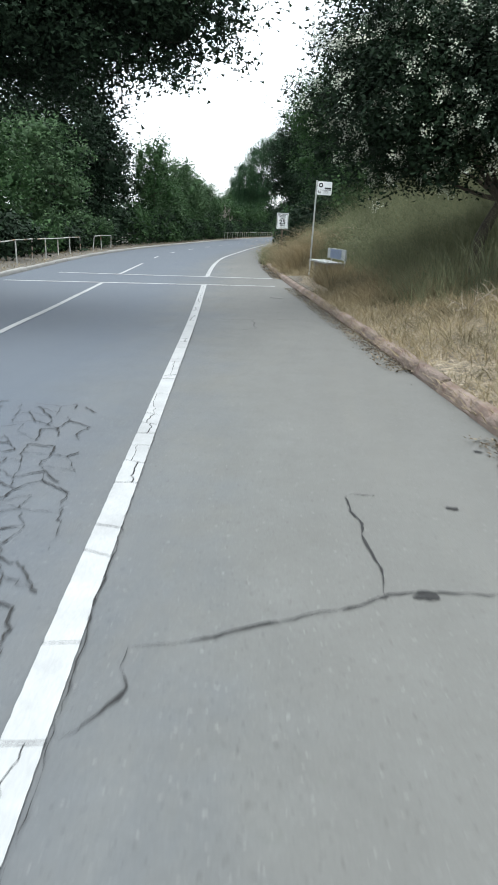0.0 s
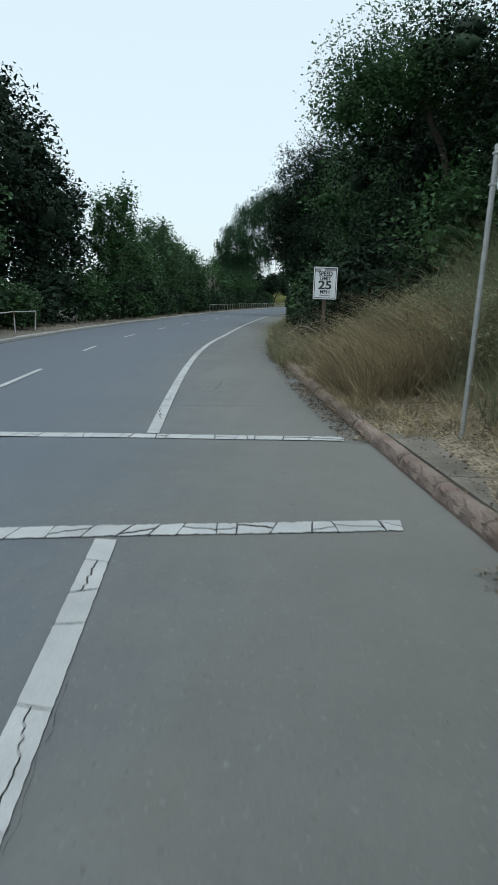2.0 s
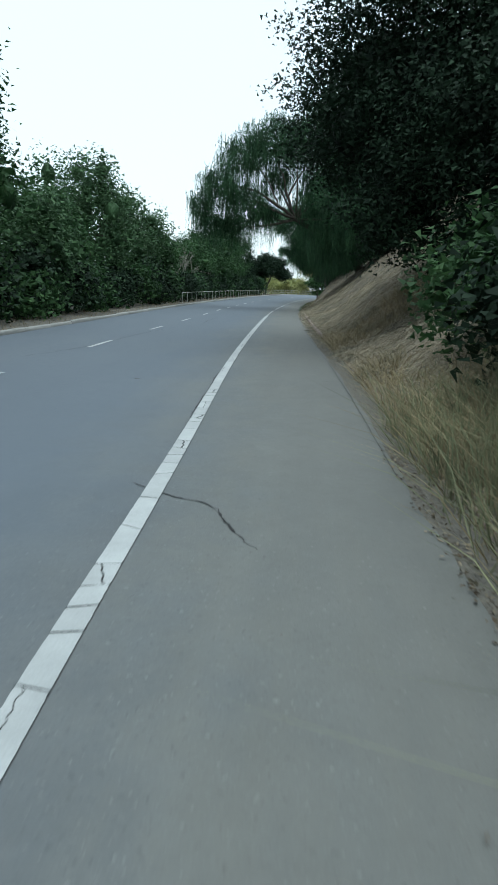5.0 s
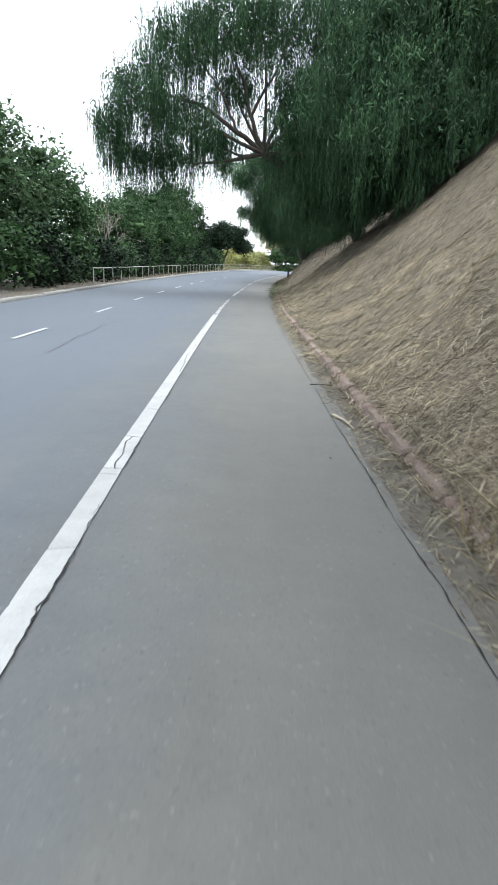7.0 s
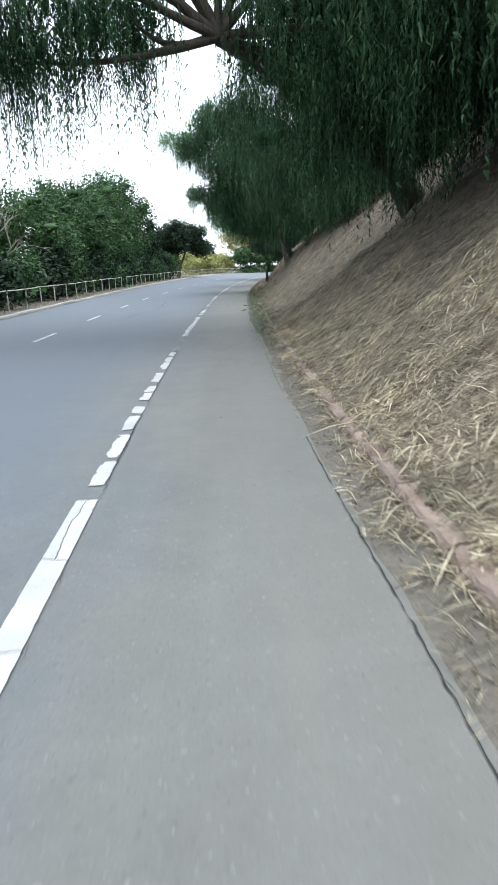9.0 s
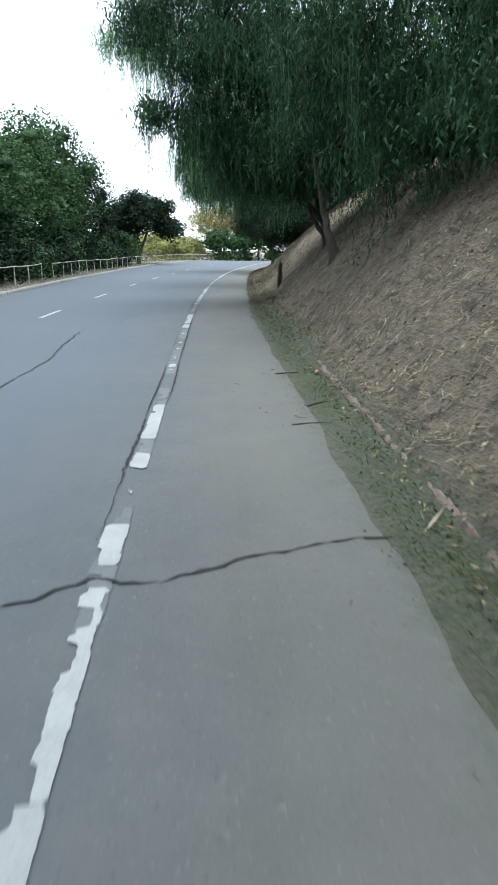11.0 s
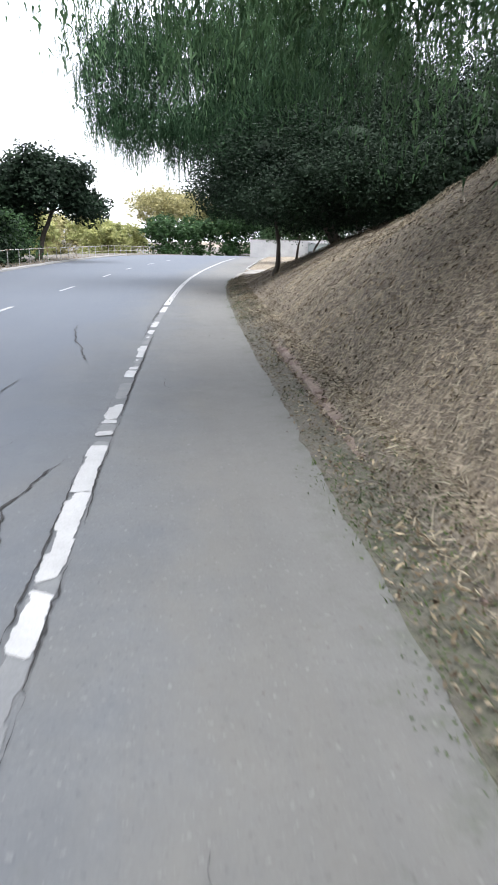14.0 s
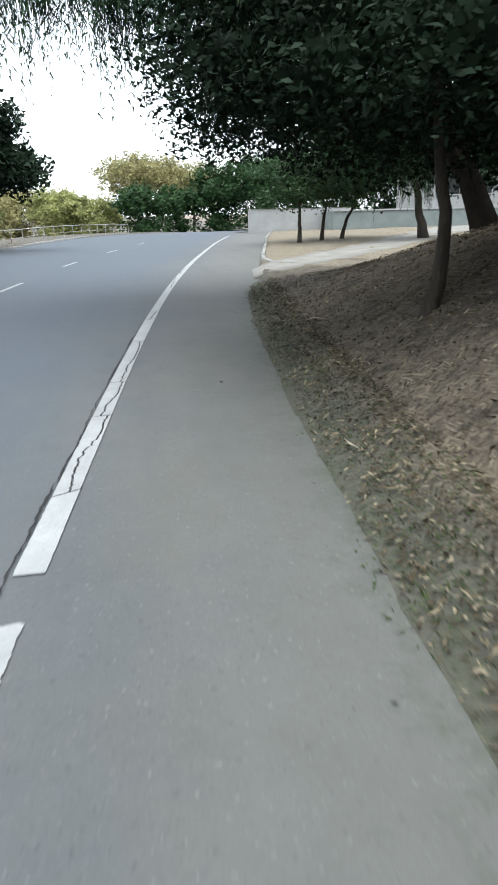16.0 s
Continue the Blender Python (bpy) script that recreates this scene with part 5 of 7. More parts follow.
def cracked_line(parent, place, s0, s1, w, mean, split=0.4, gap=0.014, ragged=0.0022, spread=0.6, dark=True, seam=1.0, tilt=0.13):
    """A painted line broken into blocks by cracks across it, some split lengthwise too."""
    cuts = [(s0, s0)]
    s = s0
    while s < s1 - 0.08:
        s = min(s1, s + mean * rng.uniform(1 - spread, 1 + spread))
        lean = rng.uniform(-tilt, tilt) * w if s < s1 else 0.0
        cuts.append((s - lean, s + lean))
    if cuts[-1][0] != s1:
        cuts[-1] = (s1, s1)
    bed = []

    def joint(ps, pu, width):
        x, y = place(np.array(ps), np.array(pu))
        v, f = ribbon(np.stack([x, y], 1), np.full(len(x), width) * rng.uniform(0.15, 1.25, len(x)), 0.0, 0.002)
        v[:, 2] = np.maximum(on_road(v[:, 0], v[:, 1]), crown_of_road(v[:, 1])) + 0.0055
        bed.append((v, f))

    for (la, ra), (lb, rb) in zip(cuts, cuts[1:]):
        long = (lb - la + rb - ra) / 2
        n = max(7, int(long / 0.03) + 2)
        t = np.linspace(0, 1, n)
        g = gap * rng.uniform(0.4, 1.2) / 2
        worn = lambda: np.abs(rng.normal(size=n)) * ragged + 0.002 * (np.minimum(t, 1 - t) * long < 0.012)  # noqa: E731
        edges = [-w / 2 + worn(), w / 2 - worn()]
        if rng.uniform() < split and long > 0.1:
            mid = np.linspace(rng.uniform(-0.3, 0.32), rng.uniform(-0.3, 0.32), n) * w + np.cumsum(rng.normal(size=n) * 0.0055) + rng.normal(size=n) * 0.0045
            mid = np.clip(mid, -0.33 * w, 0.33 * w)
            rows = ((edges[0], mid - g * seam), (mid + g * seam, edges[1]))
            joint(la + (lb - la) * t, mid, gap * 1.2 * seam)
        else:
            rows = (tuple(edges),)
        for a, b in rows:
            fa, fb = (np.mean(a) / w + 0.5), (np.mean(b) / w + 0.5)
            sl = lambda f: (la + (ra - la) * f + g) + ((lb + (rb - lb) * f - g) - (la + (ra - la) * f + g)) * t  # noqa: E731
            strip(place, sl(fa), sl(fb), a, b, "paint_patch", PAINT, parent)
        if lb < s1 - 0.05:
            k = np.linspace(-0.5, 0.5, 11)
            joint(lb + (rb - lb) * (k + 0.5) + np.cumsum(rng.normal(size=11)) * 0.004, k * w * 1.05, gap * 1.2)
    if bed and dark:
        put("crack", mesh_of("crack", *joined(bed), CRACK), parent)


def beside(edge, off=0.0):
    """Places along a line of the plan."""
    return lambda s, u: (edge(s) + off + u, s)


def flake(parent, edge, y0, y1, w, wear=0.02, material=PAINT, name="paint_patch", lift=0.008):
    """A worn flake of paint, bitten away in ragged steps, mostly along its left side."""
    n = max(8, int((y1 - y0) / 0.018))
    t = np.linspace(0, 1, n)
    bite = np.zeros(n)
    i = 0
    while i < n:
        k = int(rng.integers(2, 12))
        bite[i:i + k] = rng.choice([0.0, 0.3, 0.7, 1.4, 2.4], p=[0.3, 0.25, 0.2, 0.15, 0.1]) * wear
        i += k
    broad = wear * 2.0 * (hash_noise(t * (y1 - y0) * 1.7 + y0, t * 0, 8) + 0.25)
    eaten = np.clip(broad + bite + rng.normal(size=n) * 0.0035, 0, 0.72 * w)
    end = np.exp(-np.minimum(t, 1 - t) * (y1 - y0) / 0.02)
    right = w / 2 - np.abs(rng.normal(size=n)) * 0.005 - 0.03 * end * rng.uniform(0, 1, n) - 0.25 * np.roll(bite, 7)
    lean = rng.uniform(-0.05, 0.05)
    s = y0 + (y1 - y0) * t
    strip(beside(edge), s - lean * (1 - t), s + lean * t, np.minimum(-w / 2 + eaten + 0.03 * end * rng.uniform(0, 1, n), right - 0.012), right, name, material, parent, lift)


def crossing(y_at, slope):
    """Places along a line across the road; y_at is its reach at x = -4.6."""
    return lambda s, u: (s, y_at + slope * (s + 4.6) + u)


bike_line = tagged(new("lane_line"), "cracked white paint line of the bicycle lane", "lane line", kind="structure")
for y0, y1, w, mean, split, gap in ((-4, 18.34, 0.15, 0.46, 0.5, 0.011), (21.66, 33, 0.15, 0.36, 0.30, 0.012), (33, 43, 0.15, 0.5, 0.25, 0.014), (43, 47.2, 0.15, 0.36, 0.40, 0.018), (47.2, 58, 0.15, 0.8, 0.45, 0.007),
                                    (58, 72.5, 0.15, 1.0, 0.55, 0.011), (122.81, 131, 0.15, 1.6, 0.25, 0.014), (131, 165, 0.14, 1.5, 0.2, 0.014)):
    cracked_line(bike_line, beside(LINE), y0, y1, w, mean, split, gap, tilt=0.33)
y = 72.8
while y < 80:
    l = rng.uniform(0.25, 0.9)
    flake(bike_line, LINE, y, y + l, 0.14, 0.016)
    y += l + rng.uniform(0.03, 0.35)
flake(bike_line, LINE, 82.85, 84.49, 0.15, 0.026)
flake(bike_line, LINE, 84.5, 86.0, 0.15, 0.022)
flake(bike_line, LINE, 86.01, 87.28, 0.14, 0.034)
for a, b in ((87.51, 88.03), (89.04, 89.45), (89.83, 91.1), (97.94, 98.6), (98.78, 99.4), (99.43, 100.73), (103.94, 104.11), (104.82, 105.2), (105.25, 105.62),
             (105.85, 106.52), (106.82, 107.4), (107.5, 108.09), (108.77, 109.3), (109.4, 110.5), (110.51, 111.5), (111.78, 111.89), (112.14, 112.27), (112.29, 112.82), (114.12, 114.56), (114.62, 114.78), (115.48, 116.48), (117.72, 118.24), (118.69, 119.5), (121.2, 122.43)):
    flake(bike_line, LINE, a, b, 0.15, 0.018)
for a, b, w in ((88.53, 88.6, 0.07), (93.09, 93.19, 0.06), (93.36, 93.58, 0.10), (94.08, 94.16, 0.05), (94.22, 94.3, 0.06), (95.0, 95.11, 0.06), (95.69, 95.84, 0.07), (96.96, 97.09, 0.07), (102.1, 102.25, 0.06), (115.2, 115.35, 0.07), (117.3, 117.5, 0.08)):
    flake(bike_line, LINE, a, b, w, 0.02)
# worn ghost of the line, and the seams that run beside it
y = 80.5
while y < 121:
    l = rng.uniform(0.3, 1.6)
    flake(bike_line, LINE, y, y + l, 0.15, 0.03, FADED, "worn_paint", 0.0035)
    y += l + rng.choice([0.02, 0.2, 0.9])
for a, b, off, w, full in ((-3, 5, 0.085, 0.011, 0.15), (6, 17, 0.085, 0.013, 0.1), (22.5, 33, 0.085, 0.010, 0.2), (44, 51, -0.085, 0.016, 0.6), (50, 60, 0.075, 0.011, 0.45), (60, 72, 0.08, 0.010, 0.2), (72, 81, 0.07, 0.010, 0.5), (79.5, 85.4, 0.04, 0.012, 1.0),
                           (87.8, 93.6, -0.085, 0.019, 1.1), (94, 101.5, -0.085, 0.009, 0.3), (101.3, 106.6, -0.085, 0.018, 1.1), (91.1, 99.6, 0.085, 0.017, 1.1), (100.2, 104.4, 0.085, 0.020, 1.1), (105.8, 109.6, 0.085, 0.018, 1.0), (107.5, 113, -0.07, 0.011, 0.5),
                           (110, 113.5, 0.085, 0.017, 0.9), (112.8, 117.5, 0.085, 0.018, 1.0), (116.8, 122, -0.06, 0.013, 0.7), (118, 130, -0.09, 0.014, 0.7)):
    pts = wander(a, b, LINE, off, 0.009, 0.045)
    kick = np.cumsum(rng.choice([-1, 0, 0, 1], len(pts)) * 0.004)
    pts[:, 0] += rng.normal(size=len(pts)) * 0.0048 + kick - np.convolve(np.pad(kick, 12, "edge"), np.ones(25) / 25, "valid")
    run = np.clip(full + 2.0 * hash_noise(pts[:, 1] * 1.3, pts[:, 1] * 0 + off, 4), 0.0, 1.2) * np.clip(np.minimum(pts[:, 1] - a, pts[-1, 1] - pts[:, 1]) / 0.7, 0.05, 1)
    laid("crack", pts, rng.uniform(0.3, 1.25, len(pts)) * w * run + 0.0005, CRACK, road, 0.011, 0.002)

lane_line = tagged(new("lane_line"), "white dashed line between the traffic lanes", "lane line", kind="structure")
cracked_line(lane_line, beside(LANE), -4, 17.65, 0.11, 3.0, 0.1, 0.01)
cracked_line(lane_line, beside(LANE), 21.0, 27.6, 0.11, 3.0, 0.1, 0.01)
for end in (34.3, 41.1, 48.0, 54.6, 61.2, 67.1, 73.4, 79.3, 84.9, 90.6, 96.4, 102.2, 108.8, 115.7, 122.4, 129.1, 136.9, 143.8, 151.0, 158.0):
    cracked_line(lane_line, beside(LANE), end - 1.95, end, 0.11, 1.2, 0.1, 0.008)

# crossing lines, in cracked blocks
for y_at, slope, x_end in ((18.34, 0.25, -2.0), (21.5, 0.16, -2.35)):
    stop = tagged(new("crossing_line"), "white crossing line broken by cracks", "crossing line", kind="structure")
    cracked_line(stop, crossing(y_at, slope), -9.3, -4.75, 0.23, 0.22, 0.3, 0.010)
    cracked_line(stop, crossing(y_at, slope), -4.74, x_end, 0.23, 0.21, 0.8, 0.014, 0.009, seam=2.2)

# ---- cracks in the asphalt ----
def crack(points, width=0.018, rough=0.05, step=0.05):
    """A jagged crack through points of the plan."""
    p = np.array(points, float)
    s = np.concatenate([[0], np.cumsum(np.linalg.norm(np.diff(p, axis=0), axis=1))])
    t = np.arange(0, s[-1], step)
    q = np.stack([np.interp(t, s, p[:, k]) for k in (0, 1)], 1)
    kick = np.cumsum(rng.choice([-1, 0, 0, 1], size=q.shape) * 0.016, 0)
    kick -= np.linspace(0, 1, len(q))[:, None] * kick[-1:]
    q += np.stack([hash_noise(t * 3.1, t * 0 + p[0, 0], 2), hash_noise(t * 3.1, t * 0 + p[0, 1], 6)], 1) * rough + kick * 0.8 + rng.normal(size=q.shape) * 0.006
    if len(q) > 3:
        taper = np.clip(np.minimum(np.arange(len(q)), np.arange(len(q))[::-1]) / 6, 0.15, 1)
        laid("crack", q, 0.62 * width * rng.uniform(0.2, 1.5, len(q)) * taper, CRACK, road, 0.006, width * 0.15)


for width, line in (
    (0.018, [(-0.71, 2.07), (-0.37, 2.21), (0.08, 2.46), (0.29, 2.65), (0.48, 2.69), (1.2, 2.75)]),
    (0.022, [(0.29, 2.65), (0.24, 3.07), (0.13, 3.8), (0.3, 3.85)]),
    (0.022, [(-0.71, 2.07), (-0.68, 1.84), (-0.75, 1.63), (-0.95, 1.5)]),
    (0.018, [(-2.57, 11.41), (-1.62, 11.67), (-0.77, 12.06)]),
    (0.018, [(-1.62, 11.67), (-1.48, 11.04), (-1.43, 10.58), (-1.66, 10.36), (-1.91, 10.1)]),
    (0.012, [(-1.43, 10.58), (-1.16, 10.64)]),
    (0.014, [(-3.28, 20.3), (-3.25, 20.5)]),
    (0.020, [(-5.0, 23.6), (-4.35, 23.8), (-3.43, 24.0)]),
    (0.018, [(-5.3, 25.1), (-5.1, 25.24), (-4.48, 25.3), (-3.6, 25.5)]),
    (0.018, [(-4.48, 25.3), (-4.47, 25.7), (-4.62, 27.0)]),
    (0.012, [(-5.0, 27.0), (-4.62, 27.0), (-3.9, 27.1)]),
    (0.014, [(-6.9, 27.6), (-5.9, 27.2), (-5.4, 27.5)]),
    (0.020, [(-6.4, 32.6), (-4.8, 32.8), (-4.0, 32.5)]),
    (0.022, [(-7.3, 42.4), (-6.6, 42.0), (-6.2, 41.2)]),
    (0.020, [(-5.95, 48.5), (-5.3, 48.8)]),
    (0.030, [(-11.9, 50.0), (-11.4, 52.69), (-11.27, 57.5), (-11.0, 60.0)]),
    (0.022, [(-10.4, 63.5), (-10.57, 65.76), (-10.74, 67.85), (-10.5, 69.5)]),
    (0.022, [(-10.8, 71.5), (-10.2, 72.5), (-10.6, 74.5)]),
    (0.038, [(-9.6, 86.9), (-9.08, 87.15), (-8.71, 87.36), (-8.32, 87.34), (-7.86, 87.57), (-7.33, 87.75), (-6.9, 87.8)]),
    (0.036, [(-11.1, 88.3), (-10.95, 89.66), (-10.67, 91.71), (-10.45, 94.35), (-10.65, 97.67)]),
    (0.018, [(-10.2, 99.0), (-9.8, 101.0), (-9.6, 103.4)]),
    (0.014, [(-7.68, 103.53), (-7.72, 103.8)]),
    (0.016, [(-7.9, 102.45), (-7.87, 102.95)]),
    (0.016, [(-8.06, 101.8), (-7.98, 102.2), (-7.96, 102.5)]),
    (0.030, [(-9.1, 106.8), (-9.02, 107.46), (-8.98, 108.11), (-8.8, 108.9)]),
    (0.028, [(-8.5, 109.58), (-8.6, 110.3), (-8.43, 110.86), (-8.35, 111.2)]),
    (0.024, [(-9.25, 111.0), (-9.4, 112.4), (-9.18, 114.15)]),
    (0.020, [(-8.95, 111.3), (-8.8, 111.7)]),
    (0.009, [(-7.57, 107.82), (-7.68, 106.96), (-7.6, 106.5)]),
    (0.009, [(-7.48, 106.76), (-7.44, 106.22), (-7.38, 105.4)]),
    (0.032, [(-9.05, 119.0), (-8.96, 118.1), (-8.79, 116.89), (-8.56, 115.77), (-8.54, 115.12)]),
    (0.010, [(-7.6, 114.31), (-7.56, 113.76), (-7.45, 113.3)]),
    (0.016, [(-7.41, 113.73), (-7.31, 113.43)]),
    (0.014, [(-6.2, 125.68), (-5.8, 125.58)]),
    (0.014, [(-5.65, 132.36), (-5.08, 131.91)]),
):
    crack(line, width)
# an old crack net left of the line near the start: small cells, joined
net, node_at = [], {}
for i in range(14):
    for j in range(25):
        y = 0.9 + j * 0.185 + rng.uniform(-0.06, 0.06) + 0.08 * (i % 2)
        node_at[i, j] = np.array((float(LINE(y)) - 0.10 - i * 0.165 - 0.02 * j + rng.uniform(-0.06, 0.06), y))
for (i, j), a in node_at.items():
    for k, odds in (((i + 1, j), 0.9), ((i, j + 1), 0.95), ((i + 1, j + 1), 0.12)):
        fade = min(1.0, 1.25 - 0.03 * j) * (0.6 if i < 1 else 1.0)
        if k in node_at and rng.uniform() < odds * fade:
            s = np.linspace(0, 1, 7)
            q = a + (node_at[k] - a) * s[:, None] + rng.normal(size=(7, 2)) * 0.011 * np.sin(np.pi * s)[:, None]
            v, f = ribbon(q, rng.choice([0.004, 0.006, 0.011]) * (0.3 + rng.uniform(0.1, 1.2, 7)), 0.0, 0.002)
            v[:, 2] = np.maximum(on_road(v[:, 0], v[:, 1]), 0) + 0.010
            net.append((v, f))
put("crack_net", mesh_of("crack_net", *joined(net), CRACK), road)
# dark spots of oil and tar
for x, y, r in ((0.47, 2.69, 0.04), (0.74, 3.74, 0.026), (1.1, 4.9, 0.03), (-3.6, 16.1, 0.05), (-8.8, 48.0, 0.04), (-6.2, 54.6, 0.02), (-7.6, 97.6, 0.022), (-7.15, 97.7, 0.014), (-6.7, 118.9, 0.016)):
    a = np.linspace(0, 2 * np.pi, 14, endpoint=False)
    q = r * rng.uniform(0.6, 1.25, 14)
    v = np.stack([x + 1.4 * q * np.cos(a), y + q * np.sin(a), 0 * a + max(float(on_road(x, y)), 0) + 0.006], 1)
    put("stain", mesh_of("stain", v, [tuple(range(14))], CRACK), road)

# round utility cover, flush with the asphalt
bm = bmesh.new()
bmesh.ops.create_cone(bm, cap_ends=True, segments=28, radius1=0.155, radius2=0.148, depth=0.02)
cover = part("utility_cover", bm, mottled("cast_iron", (0.09, 0.092, 0.092), (0.14, 0.14, 0.135), 8, 60, 0.7, 0.4, 0.004, metal=0.3), None)
cover.location = (-1.62, 15.85, 0.002)
tagged(cover, "dark round iron utility cover in the bicycle lane", "manhole cover")

# concrete pad by the stop
bm = bmesh.new()
for k in range(3):
    y0 = 16.4 + k * 1.75
    q = []
    for y in (y0, y0 + 1.73):
        q.append((float(RIGHT(y)) + 0.16, y))
        q.append((float(RIGHT(y)) + 1.25, y))
    vs = [bm.verts.new((x, y, z)) for z in (0.02, 0.15) for x, y in q]
    for f in ((4, 5, 7, 6), (0, 1, 5, 4), (1, 3, 7, 5), (3, 2, 6, 7), (2, 0, 4, 6)):
        bm.faces.new([vs[i] for i in f])
pavement = part("pavement", bm, mottled("dusty_slab", (0.075, 0.066, 0.054), (0.15, 0.135, 0.112), 2.2, 40, 0.95, 0.6, 0.01), None)
tagged(pavement, "dusty concrete pad beside the bus stop", "pavement", kind="structure")

# ---- signs ----
def lettering(text, size, material, parent, at, label="", wide=1.0):
    cu = bpy.data.curves.new("lettering", "FONT")
    cu.body, cu.size, cu.align_x, cu.align_y, cu.extrude, cu.offset = text, size, "CENTER", "CENTER", 0.0012, size * 0.022
    tmp = bpy.data.objects.new("lettering", cu)
    scene.collection.objects.link(tmp)
    me = bpy.data.meshes.new_from_object(tmp.evaluated_get(bpy.context.evaluated_depsgraph_get()))
    bpy.data.objects.remove(tmp)
    me.materials.append(material)
    ob = put("lettering", me, parent, label, at @ Matrix.Diagonal((wide, 1, 1, 1)))
    return ob


def plate(parent, name, x, z, w, h, y, material, label="", corner=0.02, thick=0.003):
    """A thin upright plate facing -y, its corners rounded."""
    bm = bmesh.new()
    pts = []
    for cx, cz, a0 in ((w / 2 - corner, h / 2 - corner, 0), (-w / 2 + corner, h / 2 - corner, 90), (-w / 2 + corner, -h / 2 + corner, 180), (w / 2 - corner, -h / 2 + corner, 270)):
        for k in range(5):
            a = radians(a0 + k * 22.5)
            pts.append((x + cx + corner * math.cos(a), z + cz + corner * math.sin(a)))
    front = [bm.verts.new((px, y, pz)) for px, pz in pts]
    back = [bm.verts.new((px, y + thick, pz)) for px, pz in pts]
    bm.faces.new(front)
    bm.faces.new(back[::-1])
    for i in range(len(pts)):
        bm.faces.new((front[i - 1], front[i], back[i], back[i - 1]))
    return part(name, bm, material, parent, label)


UPRIGHT = pose(0, 0, 0, 90, 0, 0)
# speed sign
sx, sy = -2.74, 27.6
speed_sign = new("speed_limit_sign")
sz = float(height(sx, sy))
speed_sign.matrix_basis = pose(sx, sy, 0, 0, 0.6, 4)
bm = box(-0.035, 0.006, sz - 0.4, 0.035, 0.05, 2.14, 0.006)
part("post", bm, OLDPOST, speed_sign, "weathered dark post")
plate(speed_sign, "sign_face", 0, 1.885, 0.457, 0.61, 0.0, SIGNWHITE)
for w, h, dx, dz in ((0.42, 0.011, 0, 0.28), (0.42, 0.011, 0, -0.28), (0.011, 0.56, -0.205, 0), (0.011, 0.56, 0.205, 0)):
    plate(speed_sign, "border_line", dx, 1.885 + dz, w, h, -0.004, SIGNBLACK, corner=0.003, thick=0.0025)
for text, size, dz, wd in (("SPEED", 0.115, 0.175, 0.88), ("LIMIT", 0.105, 0.085, 0.9), ("25", 0.215, -0.045, 1.25), ("MPH", 0.10, -0.17, 0.95)):
    lettering(text, size, SIGNBLACK, speed_sign, pose(0, -0.004, 1.885 + dz) @ UPRIGHT, wide=wd)
plate(speed_sign, "small_print", 0, 1.885 - 0.235, 0.2, 0.022, -0.004, SIGNGREY, corner=0.003, thick=0.0025)
plate(speed_sign, "sticker", -0.15, 1.885 + 0.235, 0.12, 0.06, -0.0035, SIGNGREY, corner=0.004, thick=0.0025)
plate(speed_sign, "sticker", 0.09, 1.885 + 0.255, 0.22, 0.04, -0.0035, SIGNGREY, corner=0.004, thick=0.0025)
tagged(speed_sign, "white speed limit sign on a weathered post in dry grass", "road sign")

# bus stop sign
bx, by = -1.18, 21.3
bus_sign = new("bus_stop_sign")
bus_sign.matrix_basis = pose(bx, by, 0, 0, 1.6, 6)
bz = float(height(bx, by))
v, f = tube([(0, 0, bz - 0.3), (0, 0, 1.5), (0, 0, 3.02)], [0.026, 0.026, 0.026], 10)
put("pole", mesh_of("pole", v, f, STEEL, True), bus_sign, "grey steel pole")
plate(bus_sign, "sign_face", 0.245, 2.80, 0.44, 0.385, -0.03, SIGNWHITE, corner=0.03)
bm = bmesh.new()
bmesh.ops.create_cone(bm, cap_ends=True, segments=28, radius1=0.067, radius2=0.067, depth=0.003, matrix=pose(0.13, -0.0335, 2.885, 90))
part("emblem", bm, SIGNBLACK, bus_sign, "round black emblem")
plate(bus_sign, "emblem_bar", 0.13, 2.885, 0.055, 0.05, -0.0375, SIGNWHITE, corner=0.008, thick=0.002)
plate(bus_sign, "name_bar", 0.345, 2.80, 0.2, 0.05, -0.034, SIGNBLACK, corner=0.01, thick=0.003)
plate(bus_sign, "rule", 0.27, 2.745, 0.34, 0.010, -0.034, SIGNBLACK, corner=0.003, thick=0.003)
for dz in (2.715, 2.69, 2.665):
    plate(bus_sign, "small_print", 0.29, dz, 0.15, 0.010, -0.034, SIGNGREY, corner=0.002, thick=0.003)
lettering("96", 0.10, SIGNBLACK, bus_sign, pose(0.09, -0.034, 2.685) @ UPRIGHT)
for dz in (2.66, 2.94):
    part("bracket", box(-0.034, -0.03, dz - 0.012, 0.034, 0.03, dz + 0.012, 0.004), STEEL, bus_sign)
tagged(bus_sign, "white bus stop sign on a grey steel pole by the kerb", "bus stop sign")

